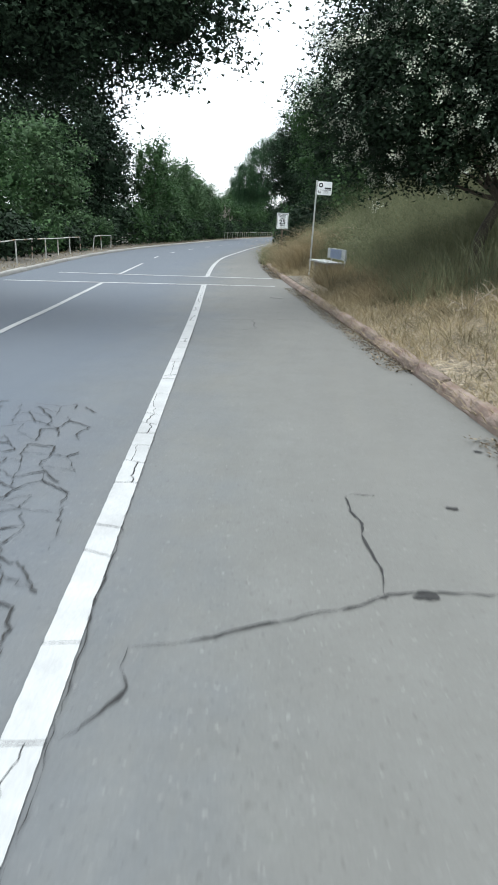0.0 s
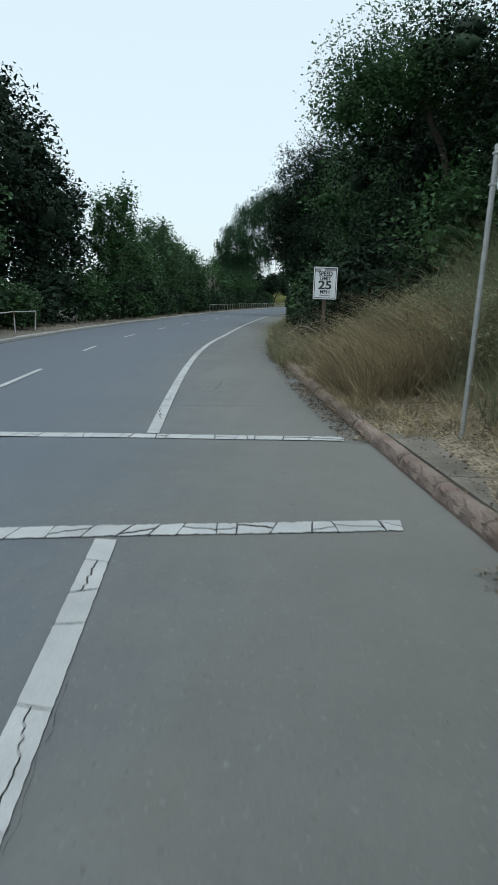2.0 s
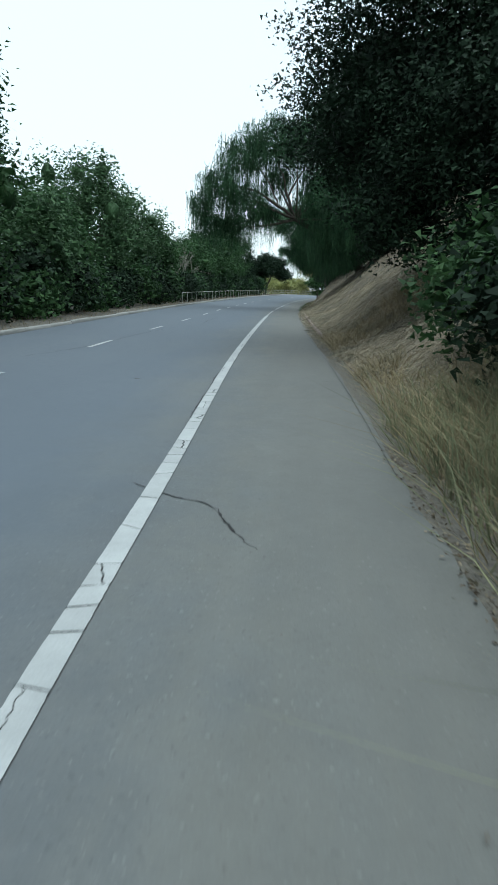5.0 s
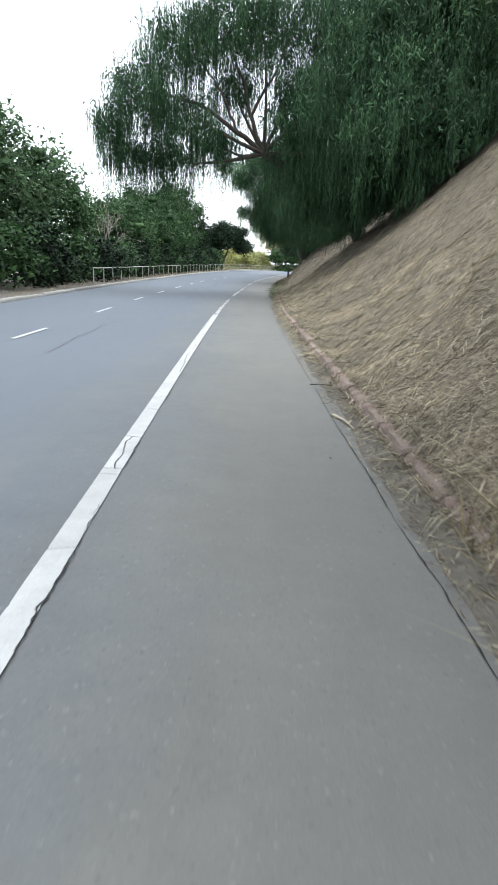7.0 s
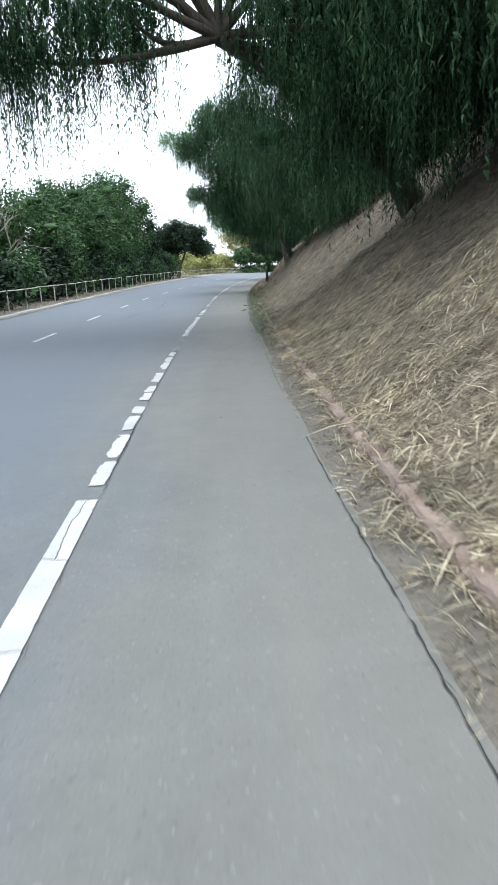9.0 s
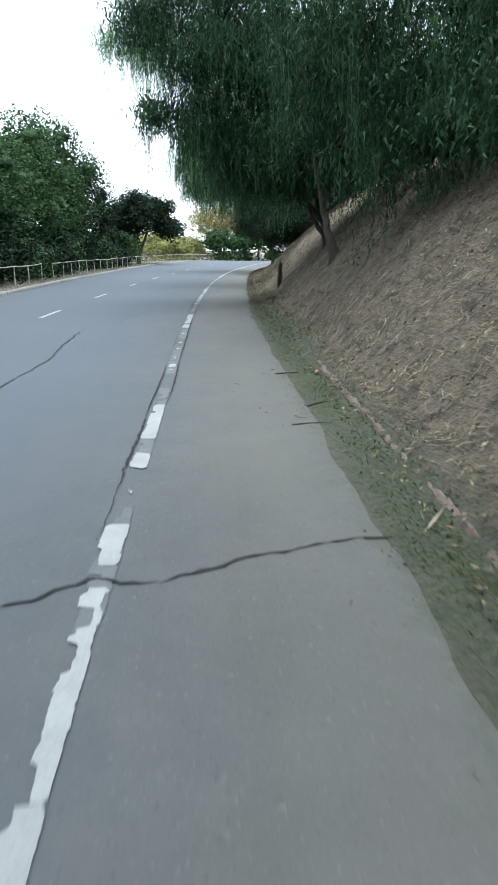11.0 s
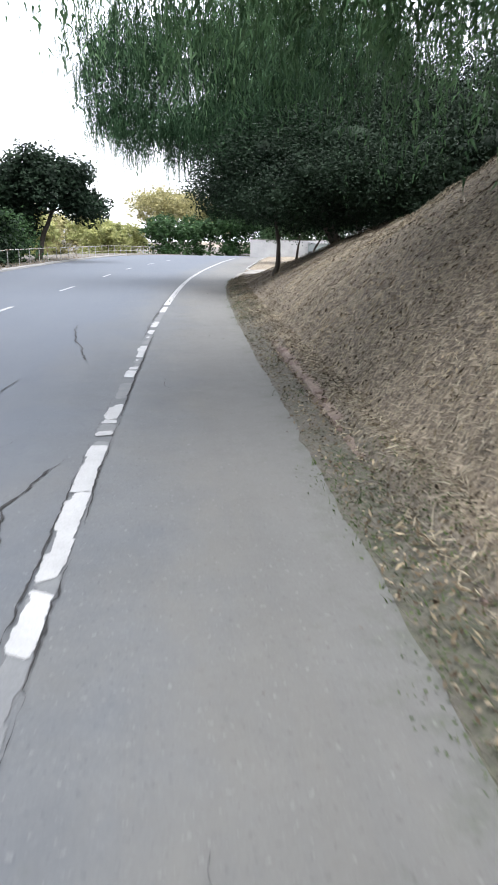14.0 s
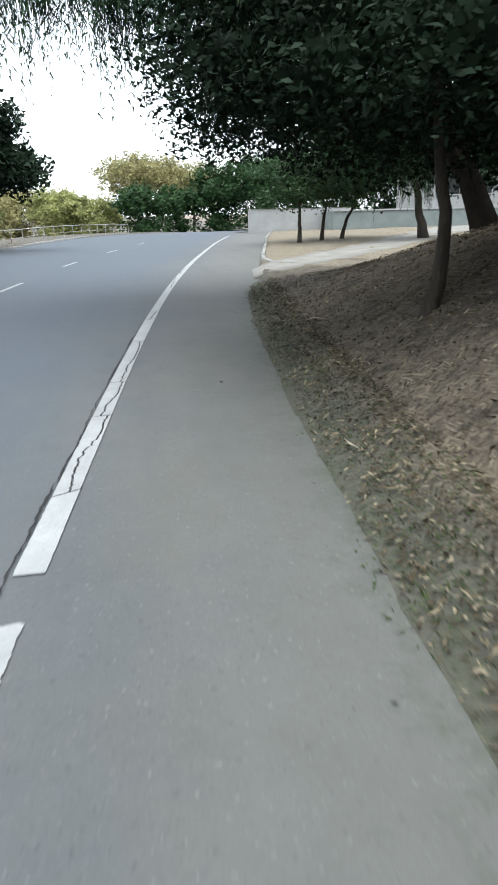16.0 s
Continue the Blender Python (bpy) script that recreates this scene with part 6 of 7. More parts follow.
# bench
bench = new("bench")
bench.matrix_basis = pose(-0.52, 18.75, float(height(-0.52, 18.75)) + 0.03, 0, 0, 16)
for dx in (-0.2, 0.03):
    part("seat_board", box(dx - 0.11, -0.95, 0.43, dx + 0.11, 0.95, 0.475, 0.008), BENCHGREY, bench, "grey seat board")
bm = box(0.20, -0.95, 0.52, 0.245, 0.95, 0.80, 0.008)
part("backrest", bm, BENCHGREY, bench, "grey backrest board")
part("panel", box(0.192, -0.55, 0.55, 0.1985, 0.6, 0.775, 0.0), BENCHBLUE, bench, "blue panel on the backrest")
for dy in (-0.7, 0.7):
    part("leg", box(-0.24, dy - 0.05, -0.1, 0.24, dy + 0.05, 0.43, 0.01), LEFTKERB, bench, "concrete leg")
    part("back_support", box(0.247, dy - 0.03, 0.2, 0.285, dy + 0.03, 0.79, 0.006), STEEL, bench)
tagged(bench, "grey bus bench with a blue panel amid dry grass", "bench")

# ---- railings on the left ----
def railing(y0, y1, off, label, material, spacing=2.1, tall=0.78, mid=False, lean=3.0, group="roadside railings"):
    ob = new("railing")
    ob.location = (float(LEFT(y0)) - off, y0, 0)
    o = np.array(ob.location)
    ys = np.arange(y0, y1 + 0.01, spacing)
    tops = []
    for y in ys:
        x = float(LEFT(y)) - off
        z = float(height(x, y))
        top = np.array([x + rng.normal() * 0.012 * lean, y + rng.normal() * 0.02 * lean, z + tall + rng.normal() * 0.015])
        tops.append(top - o)
        put("post", mesh_of("post", *tube([np.array([x, y, z - 0.2]) - o, top - o], [0.028, 0.026], 6), material, True), ob)
    fine = []
    for a, b in zip(tops, tops[1:]):
        for s in (0, 0.5):
            fine.append(a + (b - a) * s + np.array([0, 0, -0.012 if s else 0]))
    fine.append(tops[-1])
    put("rail", mesh_of("rail", *tube(np.array(fine), 0.025, 6), material, True), ob)
    if mid:
        put("rail", mesh_of("rail", *tube(np.array(fine) - np.array([0, 0, tall * 0.55]), 0.016, 6), material, True), ob)
    return tagged(ob, label, "railing", group)


railing(12.3, 33.4, 0.95, "weathered pipe railing on the dusty verge", RUSTY, lean=1.2)
railing(35.6, 39.9, 0.9, "short leaning pipe railing with a tilted post", RUSTY, lean=4.0)
railing(86.9, 117.0, 0.65, "grey pipe railing along the verge below dark trees", RUSTY, lean=1.5)
railing(118.6, 152.5, 0.65, "grey pipe railing along the verge", RUSTY, lean=2.0)
railing(153.5, 186.0, 0.7, "pale pipe railing curving with the road", RUSTY, lean=1.0, mid=True)

# ---- white wall, drive, house beyond the bank ----
def slab(name, left, right, material, label, lift=0.02, thick=0.12, category="drive"):
    """A paved strip between two lines of the plan, lying on the ground."""
    n = 40
    t = np.linspace(0, 1, n)
    pick = lambda e: np.stack([np.interp(t, np.linspace(0, 1, len(e)), [q[k] for q in e]) for k in (0, 1)], 1)  # noqa: E731
    a, b = pick(left), pick(right)
    rows = [a + (b - a) * f for f in (0, 0.33, 0.66, 1)]
    z = [np.maximum(height(r[:, 0], r[:, 1]), on_road(r[:, 0], r[:, 1])) + lift for r in rows]
    v = np.concatenate([np.column_stack([r, q]) for r, q in zip(rows, z)] + [np.column_stack([rows[0], z[0] - thick]), np.column_stack([rows[3], z[3] - thick])])
    f = []
    for p, q in ((4, 0), (0, 1), (1, 2), (2, 3), (3, 5)):
        i = np.arange(n - 1)
        f.append(np.stack([p * n + i, p * n + i + 1, q * n + i + 1, q * n + i], 1))
    return tagged(put(name, mesh_of(name, v, np.concatenate(f), material, True)), label, category, kind="structure")


slab("driveway", [(-3.6, 138.3), (2.0, 146.0), (9, 157), (18, 170)], [(-4.0, 135.6), (2.5, 143.0), (10, 153.5), (20, 166)], SLAB, "pale concrete drive that branches off the road", 0.015)
slab("far_path", [(1.0, 173.0), (6.0, 186.0), (10, 200)], [(3.4, 173.0), (9.5, 186.0), (14.5, 200)], SLAB, "pale concrete path beyond the crest", 0.25)
kerb("kerb_bed", lambda y: RIGHT(y) + np.interp(y, [137.6, 139.2, 141], [1.6, 0.35, 0.0]), 1, 137.6, 172, 1.6, LEFTKERB, "pale concrete kerb round the earth bed", tall=0.15)

garden_wall = new("garden_wall")
garden_wall.matrix_basis = pose(1.8, 170.6, -0.05, 0, 0, -12)
part("wall_face", box(0, 0, -0.4, 7.6, 0.2, 1.62, 0.01), STUCCO, garden_wall)
part("coping", box(-0.03, -0.03, 1.625, 7.63, 0.23, 1.69, 0.01), SLAB, garden_wall)
tagged(garden_wall, "long white stucco garden wall behind the small trees", "wall")

terrace_wall = new("retaining_wall")
terrace_wall.matrix_basis = pose(7.0, 166.0, 0, 0, 0, -3)
part("wall_face", box(0, 0, -0.5, 17, 3.5, 1.36, 0.01), TEAL, terrace_wall)
part("coping", box(-0.05, -0.08, 1.364, 17.05, 3.55, 1.46, 0.01), STUCCO, terrace_wall, "white coping")
tagged(terrace_wall, "grey-green retaining wall with a white coping", "wall")

terrace_rail = new("terrace_railing")
terrace_rail.matrix_basis = pose(15.2, 166.0, 1.46, 0, 0, -3)
for z0 in (0.08, 0.82):
    part("rail", box(0, -0.02, z0, 5.6, 0.03, z0 + 0.05, 0.006), STUCCO, terrace_rail)
for k in range(40):
    part("baluster", box(0.03 + k * 0.15, -0.008, 0.13, 0.06 + k * 0.15, 0.018, 0.82), STUCCO, terrace_rail)
tagged(terrace_rail, "white terrace railing with thin balusters", "railing")

house = new("house")
house.matrix_basis = pose(15.5, 169.8, 1.3, 0, 0, -3)
part("wall_front", box(0, 0, 0, 11, 0.25, 3.1), STUCCO, house)
part("wall_side", box(0, 0.252, 0, 0.25, 7, 3.1), STUCCO, house)
part("wall_back", box(0.252, 6.75, 0, 11, 7, 3.1), STUCCO, house)
part("roof", box(-0.6, -0.9, 3.104, 11.6, 7.6, 3.32, 0.02), ROOFING, house, "dark overhanging roof")
for x0 in (1.0, 3.6, 6.4):
    w = part("window", box(x0, -0.03, 0.9, x0 + 1.5, -0.004, 2.4, 0.0), BLACKTRIM, house)
    part("window_frame", box(x0 - 0.06, -0.05, 0.84, x0 + 1.56, -0.032, 0.9), STUCCO, w)
    part("window_frame", box(x0 - 0.06, -0.05, 2.4, x0 + 1.56, -0.032, 2.46), STUCCO, w)
for x0 in (0.2, 2.9, 5.6):
    part("porch_post", box(x0, -0.8, 0.16, x0 + 0.12, -0.68, 3.1, 0.01), STUCCO, house)
tagged(house, "white single-storey house with a porch above a terrace", "house")

# ---- weathered post on the bank ----
px, py = -5.87, 105.05
stump = new("wooden_post")
stump.matrix_basis = pose(px, py, float(height(px, py)), 0, 2.5, 20)
for name, x0, x1, top, seed in (("timber", -0.004, 0.06, 0.70, 1.0), ("splinter", -0.055, -0.014, 0.66, 5.0)):
    bm = box(x0, -0.05, -0.2, x1, 0.05, top, 0.0)
    bmesh.ops.subdivide_edges(bm, edges=bm.edges[:], cuts=5, use_grid_fill=True)
    for v in bm.verts:
        p = Vector((v.co.x, v.co.y, v.co.z * 0.6)) * 11 + Vector((seed, 0, 2))
        v.co.x += 0.016 * noise.noise(p) + 0.022 * (x0 > -0.01) * (0.1 < v.co.z < 0.3)
        v.co.y += 0.016 * noise.noise(p + Vector((3, 1, 2)))
        v.co.z += 0.06 * noise.noise(p * 1.6) * (v.co.z > 0.6)
    part(name, bm, OLDPOST, stump)
bm = bmesh.new()
bmesh.ops.create_icosphere(bm, subdivisions=3, radius=0.055, matrix=pose(0.018, 0, 0.685) @ Matrix.Diagonal((1.05, 1, 0.85, 1)))
for v in bm.verts:
    v.co += 0.014 * noise.noise_vector(v.co * 16)
part("knot", bm, OLDPOST, stump, "dark weathered knot at the top")
tagged(stump, "split weathered wooden post in the straw bank", "post")

# ---- minivan ----
def minivan():
    van = new("minivan")
    van.matrix_basis = pose(float(LINE(-14.0)) - 1.75, -14.0, 0.0, 0, 0, 10.3)
    st = np.array([(-2.53, 0.92, 0.98, 0.74), (-2.49, 1.0, 1.25, 0.76), (-2.36, 1.03, 1.58, 0.74), (-2.1, 1.04, 1.70, 0.73), (-1.2, 1.04, 1.755, 0.735), (0.0, 1.03, 1.755, 0.735), (0.6, 1.02, 1.70, 0.72),
                   (1.0, 1.01, 1.52, 0.70), (1.4, 1.0, 1.27, 0.69), (1.75, 0.97, 1.07, 0.68), (2.2, 0.92, 0.98, 0.62), (2.48, 0.82, 0.86, 0.55), (2.58, 0.62, 0.66, 0.48)])
    ys = np.linspace(-2.53, 2.58, 44)
    belt, top, wtop = (np.interp(ys, st[:, 0], st[:, k]) for k in (1, 2, 3))
    taper = np.interp(ys, [-2.53, -2.4, -2.0, 1.9, 2.4, 2.58], [0.80, 0.92, 0.965, 0.965, 0.86, 0.70])
    rows = []
    for y, b, t, w, k in zip(ys, belt, top, wtop, taper):
        w = min(w, k - 0.03)
        low = np.interp(y, [-2.53, -2.3, 2.3, 2.58], [0.42, 0.27, 0.25, 0.36])
        half = [(k * 0.86, low), (k * 0.97, low + 0.07), (k * 0.995, 0.55), (k, 0.72), (k * 0.985, b - 0.06), (k * 0.965, b)]
        half += [(k * 0.965 + (w - k * 0.965) * f, b + (t - 0.10 - b) * f) for f in (0.35, 0.7, 1.0)]
        half += [(w - 0.06, t - 0.035), (w - 0.2, t), (w * 0.4, t + 0.015)]
        rows.append([(x, y, z) for x, z in half] + [(-x, y, z) for x, z in half[::-1]])
    v = np.array(rows)
    n = v.shape[1]
    i, j = np.meshgrid(np.arange(len(ys) - 1), np.arange(n), indexing="ij")
    jj = (j + 1) % n
    f = np.stack([i * n + j, (i + 1) * n + j, (i + 1) * n + jj, i * n + jj], -1).reshape(-1, 4).tolist()
    f += [list(range(n)), list(range((len(ys) - 1) * n, len(ys) * n))[::-1]]
    put("body", mesh_of("body", v.reshape(-1, 3), f, CARPAINT, True), van, "dark grey metallic body")

    def surf(y, fr, out=0.012):
        b, t, w, k = (np.interp(y, ys, q) for q in (belt, top, np.minimum(wtop, taper - 0.03), taper))
        x = k * 0.965 + (w - k * 0.965) * fr
        return (x + out, y, b + (t - 0.10 - b) * fr)

    def pane(name, quad, side, material=CARGLASS, label="", out=0.012):
        (ya, fa), (yb, fb), (yc, fc), (yd, fd) = quad
        m = 6
        pts = []
        for u in np.linspace(0, 1, m):
            for w in np.linspace(0, 1, m):
                y = (ya * (1 - u) + yb * u) * (1 - w) + (yd * (1 - u) + yc * u) * w
                fr = (fa * (1 - u) + fb * u) * (1 - w) + (fd * (1 - u) + fc * u) * w
                x, yy, z = surf(y, fr, out)
                pts.append((side * x, yy, z))
        fs = [(a * m + b, (a + 1) * m + b, (a + 1) * m + b + 1, a * m + b + 1) for a in range(m - 1) for b in range(m - 1)]
        return put(name, mesh_of(name, np.array(pts), fs, material, True), van, label)

    for side in (1, -1):
        pane("window", ((-2.2, 0.06), (-1.28, 0.06), (-1.34, 0.95), (-2.12, 0.92)), side)
        pane("window", ((-1.18, 0.06), (-0.14, 0.06), (-0.16, 0.95), (-1.22, 0.95)), side)
        pane("window", ((-0.04, 0.06), (1.22, 0.06), (0.52, 0.93), (-0.06, 0.95)), side)
        pane("trim", ((-2.35, -0.02), (1.3, -0.02), (1.3, 0.025), (-2.35, 0.025)), side, CHROME, "bright beltline trim", 0.016)
        for y in (-0.05, 1.02):
            part("door_handle", box(side * 0.97 - 0.015, y - 0.32, 0.86, side * 0.97 + 0.02, y - 0.14, 0.9, 0.008), CARPAINT, van)
        part("sill_strip", box(side * 0.945 - 0.01, -1.0, 0.34, side * 0.945 + 0.004, 1.05, 0.348, 0.001), ALLOY, van, "thin bright sill strip")
        for y in (-1.23, -0.09, 1.17):
            part("door_seam", box(side * 0.9645 - 0.004, y - 0.004, 0.42, side * 0.9645 + 0.004, y + 0.004, 0.96), BLACKTRIM, van)
        mirror = part("mirror", box(side * 1.08 - 0.11, 1.02, 1.0, side * 1.08 + 0.11, 1.16, 1.19, 0.035), BLACKTRIM, van, "black wing mirror")
        part("mirror_arm", box(side * 0.95 - 0.06, 1.05, 1.0, side * 0.95 + 0.06, 1.12, 1.045, 0.01), BLACKTRIM, mirror)
        part("tail_lamp", box(side * 0.74 - 0.07, -2.54, 0.85, side * 0.74 + 0.07, -2.42, 1.3, 0.02), TAILRED, van)
        for y in (-1.45, 1.55):
            bm = bmesh.new()
            bmesh.ops.create_cone(bm, cap_ends=True, segments=32, radius1=0.40, radius2=0.40, depth=0.24, matrix=pose(side * 0.862, y, 0.37, 0, 90, 0))
            part("wheel_arch", bm, BLACKTRIM, van)
            bm = bmesh.new()
            bmesh.ops.create_cone(bm, cap_ends=True, segments=36, radius1=0.335, radius2=0.335, depth=0.23, matrix=pose(side * 0.876, y, 0.335, 0, 90, 0))
            bmesh.ops.bevel(bm, geom=[e for e in bm.edges if e.calc_face_angle(0) > 1], offset=0.03, segments=3, affect="EDGES")
            tyre = part("wheel", bm, RUBBER, van, "black tyre on an alloy rim", True)
            bm = bmesh.new()
            bmesh.ops.create_cone(bm, cap_ends=True, segments=32, radius1=0.225, radius2=0.225, depth=0.012, matrix=pose(side * 0.995, y, 0.335, 0, 90, 0))
            rim = part("rim", bm, BLACKTRIM, tyre)
            bm = bmesh.new()
            for k in range(5):
                m = pose(side * 1.004, y, 0.335, k * 72, 0, 0)
                bmesh.ops.create_cube(bm, size=1, matrix=m @ Matrix.Translation((0, 0, 0.11)) @ Matrix.Diagonal((0.012, 0.055, 0.21, 1)))
            part("spokes", bm, ALLOY, tyre)
    # rear window and bumper
    bm = bmesh.new()
    q = [bm.verts.new(p) for p in ((-0.62, -2.515, 1.06), (0.62, -2.515, 1.06), (0.6, -2.375, 1.56), (-0.6, -2.375, 1.56))]
    bm.faces.new(q)
    part("rear_window", bm, CARGLASS, van)
    part("bumper", box(-0.82, -2.6, 0.4, 0.82, -2.5, 0.68, 0.03), CARPAINT, van)
    return tagged(van, "dark grey minivan in the traffic lane beside the line", "car")


minivan()

# ---- drink can at the foot of the bank ----
def drink_can(x, y):
    ob = new("drink_can")
    ob.matrix_basis = pose(x, y, float(height(x, y)) + 0.033, 4, 0, -14)
    prof = [(-0.061, 0.0), (-0.061, 0.025), (-0.055, 0.032), (0.048, 0.033), (0.057, 0.028), (0.061, 0.0265)]
    a = np.linspace(0, 2 * np.pi, 18, endpoint=False)
    dent = 1 - 0.12 * np.exp(-((a - 1.6) / 0.6) ** 2)
    for name, rows, material, label in (("body", prof[2:5], plain("can_red", (0.16, 0.02, 0.024), 0.4, 0.2), "red printed side"), ("base", prof[:3], CHROME, "bare metal base"), ("rim", prof[4:], CHROME, "bare metal rim")):
        v = np.array([(r * math.cos(q) * k, p, r * math.sin(q) * k) for p, r in rows for q, k in zip(a, dent)])
        f = [(i * 18 + j, i * 18 + (j + 1) % 18, (i + 1) * 18 + (j + 1) % 18, (i + 1) * 18 + j) for i in range(len(rows) - 1) for j in range(18)]
        put(name, mesh_of(name, v, f, material, True), ob, label)
    bm = bmesh.new()
    bmesh.ops.create_circle(bm, cap_ends=True, segments=18, radius=0.026, matrix=pose(0, -0.058, 0, 90))
    part("lid", bm, SIGNWHITE, ob, "pale metal lid")
    return tagged(ob, "dented red and white drink can lying at the bank", "can")


drink_can(-6.72, 92.6)


# ---- fallen sticks by the kerb ----
def stick(x0, y0, x1, y1, radius, material, label, bend=0.05):
    """One fallen stick with a knot or two, lying on what is below it."""
    s = np.linspace(0, 1, 9)
    p = np.stack([x0 + (x1 - x0) * s, y0 + (y1 - y0) * s], 1) + np.stack([bend * np.sin(3 * s), 0.6 * bend * np.sin(5 * s)], 1)
    z = np.maximum(height(p[:, 0], p[:, 1]), on_road(p[:, 0], p[:, 1])) + radius * 0.9
    z = np.maximum(z, np.linspace(z[0], z[-1], 9))
    ob = new("stick")
    ob.location = (x0, y0, z[0])
    q = np.column_stack([p, z]) - np.array(ob.location)
    pieces = [tube(q, radius * np.interp(s, [0, 0.5, 1], [1.0, 0.85, 0.4]) * rng.uniform(0.85, 1.15, 9), 7)]
    e = q[5] + np.array([0.07, 0.1, 0.03]) * min(1.0, 1.2 * math.hypot(x1 - x0, y1 - y0))
    pieces.append(tube([q[5], (q[5] + e) / 2, e], [radius * 0.5, radius * 0.4, radius * 0.2], 5))
    put("branch", mesh_of("branch", *joined(pieces), material, True), ob)
    return tagged(ob, label, "stick", "fallen sticks")


for x0, y0, x1, y1, r, pale in ((-5.92, 60.6, -5.55, 61.5, 0.016, 1), (-6.15, 60.1, -6.0, 59.55, 0.018, 1), (-5.9, 59.4, -5.45, 59.9, 0.013, 1), (-5.6, 60.6, -5.2, 60.2, 0.014, 1), (-6.3, 61.9, -6.02, 61.8, 0.008, 0),
                                (-7.25, 92.7, -6.95, 92.75, 0.009, 0), (-7.1, 90.9, -6.85, 91.1, 0.010, 0), (-7.35, 90.2, -7.0, 90.25, 0.007, 0),
                                (-6.25, 64.6, -5.9, 64.7, 0.007, 1), (-6.1, 66.2, -5.75, 66.5, 0.008, 1)):
    stick(x0, y0, x1, y1, r, DEADWOOD if pale else BARK, "pale bare stick lying by the kerb" if pale else "dark twig lying on the bicycle lane", 0.03)

# ---- dead brush ----
def brush(label, x, y, spread, count, up=0.9, thin=0.012):
    z = float(height(x, y))
    ob = new("dead_branch")
    ob.location = (x, y, z)
    for k in range(count):
        a = rng.uniform(0, 2 * math.pi)
        l = spread * rng.uniform(0.5, 1.3)
        s = np.linspace(0, 1, 7)
        p = np.stack([l * s * math.cos(a), l * s * math.sin(a), up * l * np.sin(s * rng.uniform(1.2, 2.8)) * rng.uniform(0.3, 0.9)], 1) + np.cumsum(rng.normal(size=(7, 3)) * 0.03 * l, 0)
        ground_z = height(x + p[:, 0], y + p[:, 1]) - z
        p[:, 2] = ground_z + np.maximum(p[:, 2], -0.02)
        pieces = [tube(p, np.linspace(thin, thin * 0.35, 7), 5)]
        for _ in range(4):
            i = rng.integers(2, 6)
            e = p[i] + rng.normal(size=3) * 0.28 * l
            pieces.append(tube([p[i], (p[i] + e) / 2 + rng.normal(size=3) * 0.03, e], [thin * 0.55, thin * 0.4, thin * 0.2], 4))
        put("branch", mesh_of("branch", *joined(pieces), DEADWOOD), ob)
    return tagged(ob, label, "branch", "dead brush on the bank")


for bx, by, sp, n in ((-2.6, 29.6, 0.9, 9), (-2.9, 31.2, 1.0, 9), (-3.3, 33.0, 0.9, 9), (-2.2, 28.9, 0.8, 6), (2.0, 11.2, 0.9, 5), (2.9, 12.4, 1.0, 5), (-0.4, 29.5, 1.2, 7), (-1.6, 32.4, 1.2, 8), (-1.9, 34.8, 1.2, 8), (0.3, 25.5, 1.3, 6), (-2.6, 45.6, 1.2, 7), (-2.6, 47.8, 1.4, 10), (-2.0, 49.6, 1.6, 10), (-2.9, 50.6, 1.1, 8), (0.2, 22.0, 1.2, 6)):
    brush("pale dead branches tangled on the bank", bx, by, sp, n)

# ---- grass, straw, leaves ----
xs, ys = along(78000, -3, 31, 0.05, 7.5, 1.35)
clump = hash_noise(xs * 1.6, ys * 1.6, 11) + 0.5 * hash_noise(xs * 5, ys * 5, 12)
off = ((np.abs(ys - 18.8) < 2.6) & (xs - RIGHT(ys) < 0.75)) | (clump < -0.34)
xs, ys = xs[~off], ys[~off]
blades("dry_grass", xs, ys, 0.15 + 0.17 * np.clip((xs - RIGHT(ys)) / 2, 0, 1) + 0.14 * np.clip(hash_noise(xs, ys, 13) + 0.2, 0, 1), 0.0042, DRYGRASS, "soft dry tan grass covering the bank", 1.5)
xs, ys = along(56000, 12.5, 46, 1.2, 7.0, 0.8)
keep = hash_noise(xs * 0.7, ys * 0.7, 14) > -0.25
xs, ys = xs[keep], ys[keep]
blades("tall_weeds", xs, ys, 0.6 + (0.55 + 0.35 * (ys < 27)) * np.clip((xs - RIGHT(ys) - 1) / 2.5, 0, 1), 0.0048, WEEDS, "tall grey-green weeds on the bank", 0.6, "weeds")
xs, ys = along(11000, 29.5, 45, -0.1, 1.8, 0.9)
blades("tall_weeds", xs, ys, 0.5, 0.0045, DRYGRASS, "tall golden dry weeds leaning over the kerb", 0.9, "weeds")
xs, ys = along(12000, 29.5, 45, -0.15, 2.0, 0.9)
blades("tall_weeds", xs, ys, 0.62, 0.0048, WEEDS, "tall drying weeds leaning over the kerb", 0.7, "weeds")
xs, ys = along(14000, 23.6, 27.4, 0.35, 2.4, 0.8)
blades("tall_weeds", xs, ys, 0.95, 0.0045, DRYGRASS, "tall golden grass before the speed sign", 0.75, "weeds")
xs, ys = along(22000, 42, 57, -0.02, 5.5, 1.1)
keep = hash_noise(xs * 0.8, ys * 0.8, 15) > -0.15
blades("dry_grass", xs[keep], ys[keep], 0.34, 0.005, DRYGRASS, "dry tan grass and weeds on the bank", 1.4)
xs, ys = rng.normal(-0.45, 0.25, 4200), rng.normal(17.7, 0.8, 4200)
keep = xs > RIGHT(ys) + 0.55
xs, ys = xs[keep], ys[keep]
blades("dry_grass", xs, ys, 0.56, 0.005, DRYGRASS, "dry grass grown up round the bench", 0.6)
xs, ys = along(6000, 13.4, 17.6, 0.7, 2.6, 0.9)
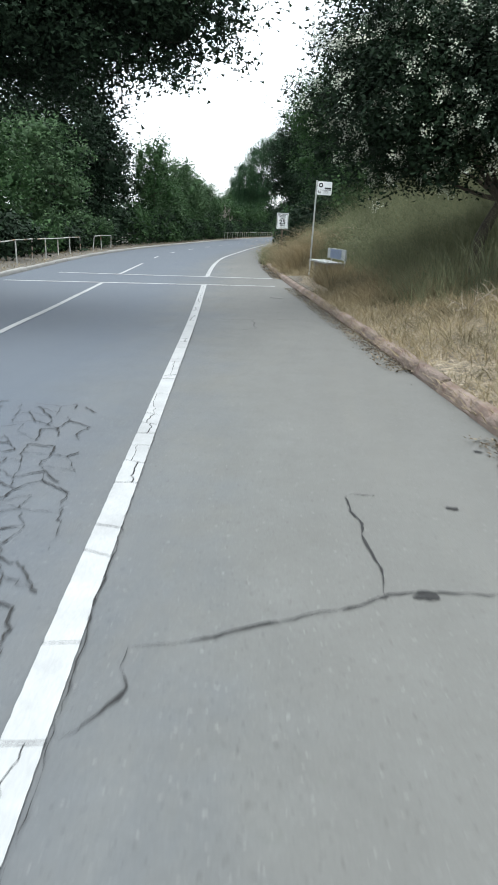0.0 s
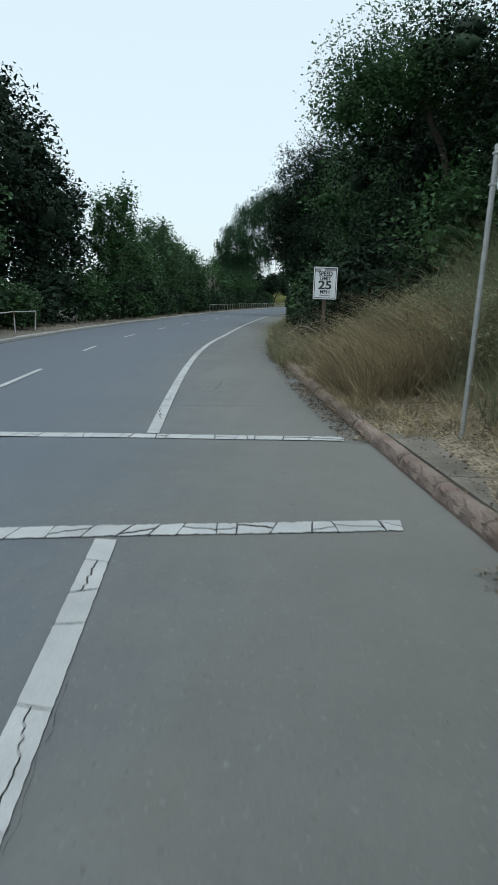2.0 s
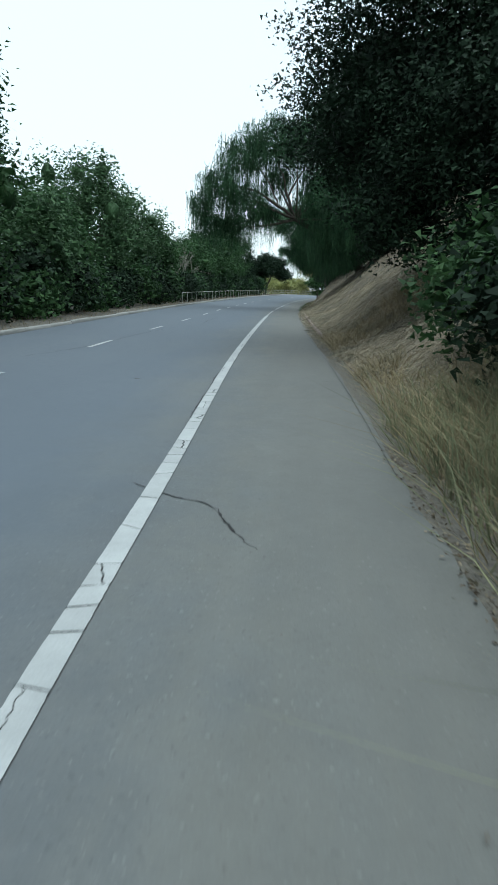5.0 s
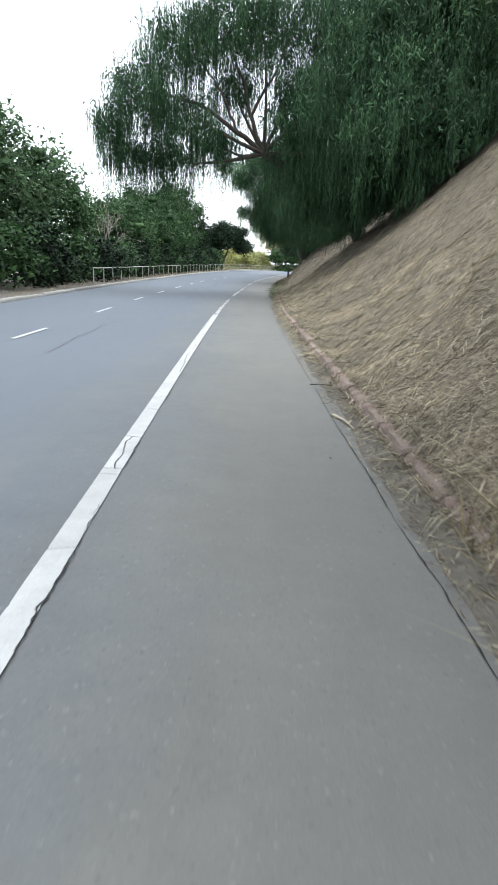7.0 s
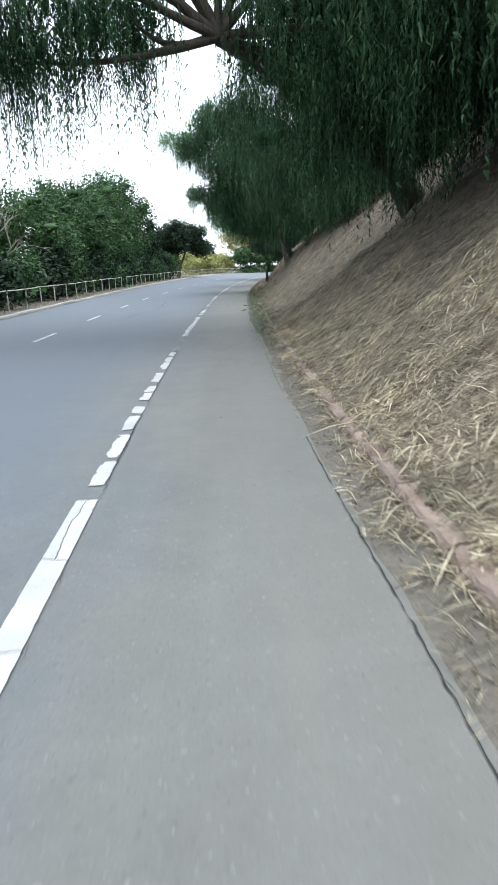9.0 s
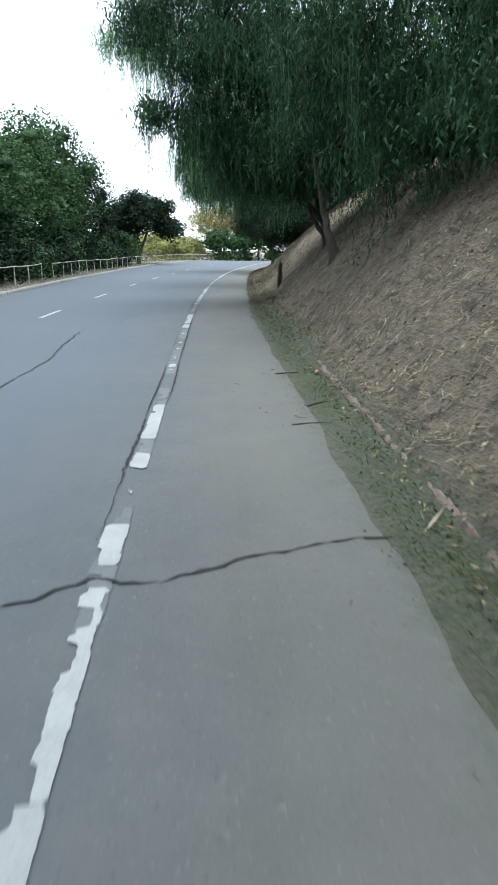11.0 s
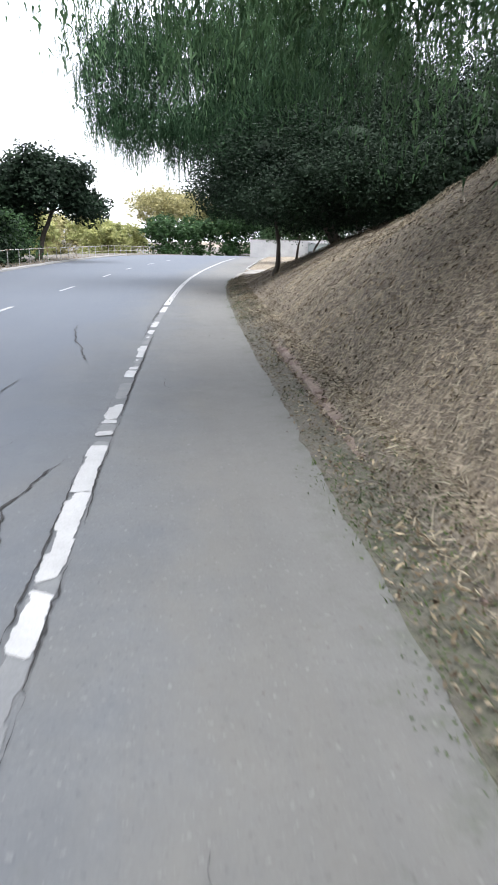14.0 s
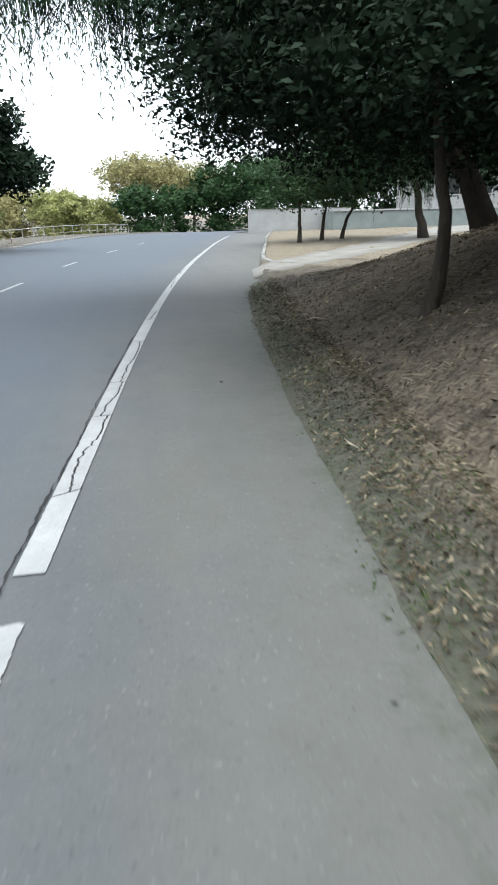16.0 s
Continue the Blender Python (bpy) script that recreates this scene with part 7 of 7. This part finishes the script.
blades("dry_grass", xs, ys, 0.42, 0.0045, DRYGRASS, "taller dry grass before the bench", 1.2)
xs2, ys2 = along(9000, 8, 160, 0.15, 3.0, 1.2, "left")
blades("verge_grass", xs2, ys2, 0.16, 0.006, DRYGRASS, "short dry grass on the verge", 0.8)
xs, ys = along(260, 8, 46, 0.4, 5.5, 1.0)
blades("dry_stalks", xs, ys, 0.9, 0.006, DRYGRASS, "tall pale dry stalks among the weeds", 0.9, "weeds")
xs, ys = along(260, 0, 24, 0.2, 5.0, 1.0)
strewn("dry_stalks", xs, ys, 0.6, 0.006, DRYGRASS, "pale dry stalks lying in the grass", 0.14, 0.25, "weeds")
# straw mulch on the cut bank: single stalks, and wisps that lie one way
def wisps(y0, y1, d0, d1, tufts, each, long, wide, label, power=1.3, lift=0.03, tilt=0.3):
    """Stalks in small bundles; those of one bundle share a direction, mostly down the bank or along it."""
    cx, cy = along(tufts, y0, y1, d0, d1, power)
    way = np.repeat(rng.choice([0.0, 0.5, 1.2, 2.0, 2.7], tufts) + rng.normal(size=tufts) * 0.35, each)
    n = tufts * each
    xs, ys = np.repeat(cx, each) + rng.normal(size=n) * 0.09, np.repeat(cy, each) + rng.normal(size=n) * 0.09
    strewn("straw", xs, ys, long, wide, STRAW, label, lift, tilt, "straw", turn=way + rng.normal(size=n) * 0.33)


xs, ys = along(52000, 86, 122, 0.0, 6.5, 1.3)
keep = (ys > 101) | (hash_noise(xs * 1.3, ys * 1.1, 77) + 0.5 * hash_noise(xs * 4, ys * 3, 78) > 0.22)
strewn("straw", xs[keep], ys[keep], 0.10, 0.0032, STRAW, "short pale straw strewn over the bank", 0.03, 0.32, "straw")
wisps(99, 121, 0.1, 6.0, 2600, 9, 0.13, 0.003, "pale chopped straw in small wisps", 1.2)
xs, ys = along(60000, 50, 86, 0.0, 7.0, 1.4)
strewn("straw", xs, ys, 0.13, 0.0036, STRAW, "pale straw strewn over the bank", 0.03, 0.35, "straw")
wisps(44, 57, 0.1, 4.5, 1500, 10, 0.27, 0.0042, "tufts of golden straw lying over the bank", 1.2)
wisps(51, 86, -0.05, 6.5, 5200, 10, 0.21, 0.0034, "wisps of pale straw lying over the bank", 1.4)
wisps(52, 84, -0.1, 3.0, 1800, 8, 0.30, 0.0042, "coarse straw at the foot of the bank", 1.2)
wisps(84, 100, 0.2, 6.0, 800, 7, 0.22, 0.0034, "thin straw on the shaded bank", 1.1)
xs, ys = along(1500, 52, 84, -0.12, 5.0, 1.2)
strewn("straw", xs, ys, 0.55, 0.0045, STRAW, "long dry stalks on the bank", 0.04, 0.2, "straw")
xs, ys = along(42000, 83, 134, -0.22, 6.5, 1.05)
strewn("mulch", xs, ys, 0.065, 0.008, MULCH, "brown mulch and leaf chips on the bank", 0.028, 0.4)
xs, ys = along(70, 50, 134, -0.15, 2.5, 1.0)
strewn("twigs", xs, ys, 0.45, 0.009, DEADWOOD, "pale broken sticks on the bank", 0.03, 0.12)
# fallen leaves
xs, ys = along(26000, 112, 134, -0.06, 7.0, 1.0)
strewn("fallen_leaves", xs, ys, 0.045, 0.0105, LITTER, "dry fallen leaves under the oaks", 0.03, 0.4)
xs, ys = along(30000, 2, 44, -0.34, 0.2, 0.55)
keep = hash_noise(ys * 0.7, ys * 0, 16) > -0.25
strewn("fallen_leaves", xs[keep], ys[keep], 0.042, 0.009, LITTER, "brown leaf litter in the gutter", 0.010, 0.3, road_level=True)
xs, ys = along(3600, 15.5, 24.5, 0.1, 1.5, 0.9)
strewn("fallen_leaves", xs, ys, 0.042, 0.009, LITTER, "dead leaves on the dusty pad behind the kerb", 0.03, 0.3)
xs, ys = along(9000, 52, 80, -0.3, 0.12, 0.7)
keep = hash_noise(xs * 3, ys * 0.9, 31) > -0.1
strewn("straw", xs[keep], ys[keep], 0.10, 0.003, STRAW, "broken straw in the gutter", 0.008, 0.15, "straw", road_level=True)
xs, ys = along(9000, 42, 84, -0.26, 0.2, 0.6)
strewn("fallen_leaves", xs, ys, 0.030, 0.006, LITTER, "brown leaf litter at the foot of the bank", 0.012, 0.3)
xs, ys = along(14000, 103, 133, -0.30, 0.4, 0.9)
strewn("fallen_leaves", xs, ys, 0.036, 0.0085, LITTER, "brown leaf litter in the gutter below the bank", 0.015, 0.3)
# moss and small weeds along the damp edge
for y0, y1, n, far in ((80, 111, 26000, 0.6), (119, 134, 11000, 0.42)):
    xs, ys = along(n, y0, y1, -far, 0.35, 0.8)
    near = (xs - RIGHT(ys) + far) / far
    keep = hash_noise(xs * 2.4, ys * 1.2, 17) + 0.6 * hash_noise(xs * 9, ys * 7, 21) + 0.8 * near > 0.52 + 0.4 * rng.uniform(-1, 1, n)
    strewn("moss", xs[keep], ys[keep], 0.02, 0.007, MOSS, "green moss along the edge of the asphalt", 0.003, 0.2, "moss")
xs, ys = along(18000, 82, 134, -0.36, 0.6, 0.9)
keep = damp_at(xs, ys) + 0.7 * hash_noise(xs * 2.0, ys * 1.3, 23) > 0.38
blades("small_weeds", xs[keep], ys[keep], 0.045, 0.0045, MOSS, "small green weeds at the foot of the bank", 1.0, "weeds", 0.01)
# bits on the asphalt
BITS = mottled("dark_bits", (0.05, 0.045, 0.04), (0.11, 0.10, 0.085), 30, 80)
ys = rng.uniform(-1, 132, 420)
xs = RIGHT(ys) - 0.1 - np.abs(rng.normal(size=420)) * 0.55
strewn("road_litter", xs, ys, 0.038, 0.006, BITS, "dark twigs and bits on the bicycle lane", 0.010, 0.12, road_level=True)
ys = rng.uniform(88.5, 95, 34)
xs = RIGHT(ys) - 0.2 - np.abs(rng.normal(size=34)) * 0.4
strewn("road_litter", xs, ys, 0.13, 0.007, BITS, "dark twigs on the bicycle lane", 0.012, 0.06, road_level=True)
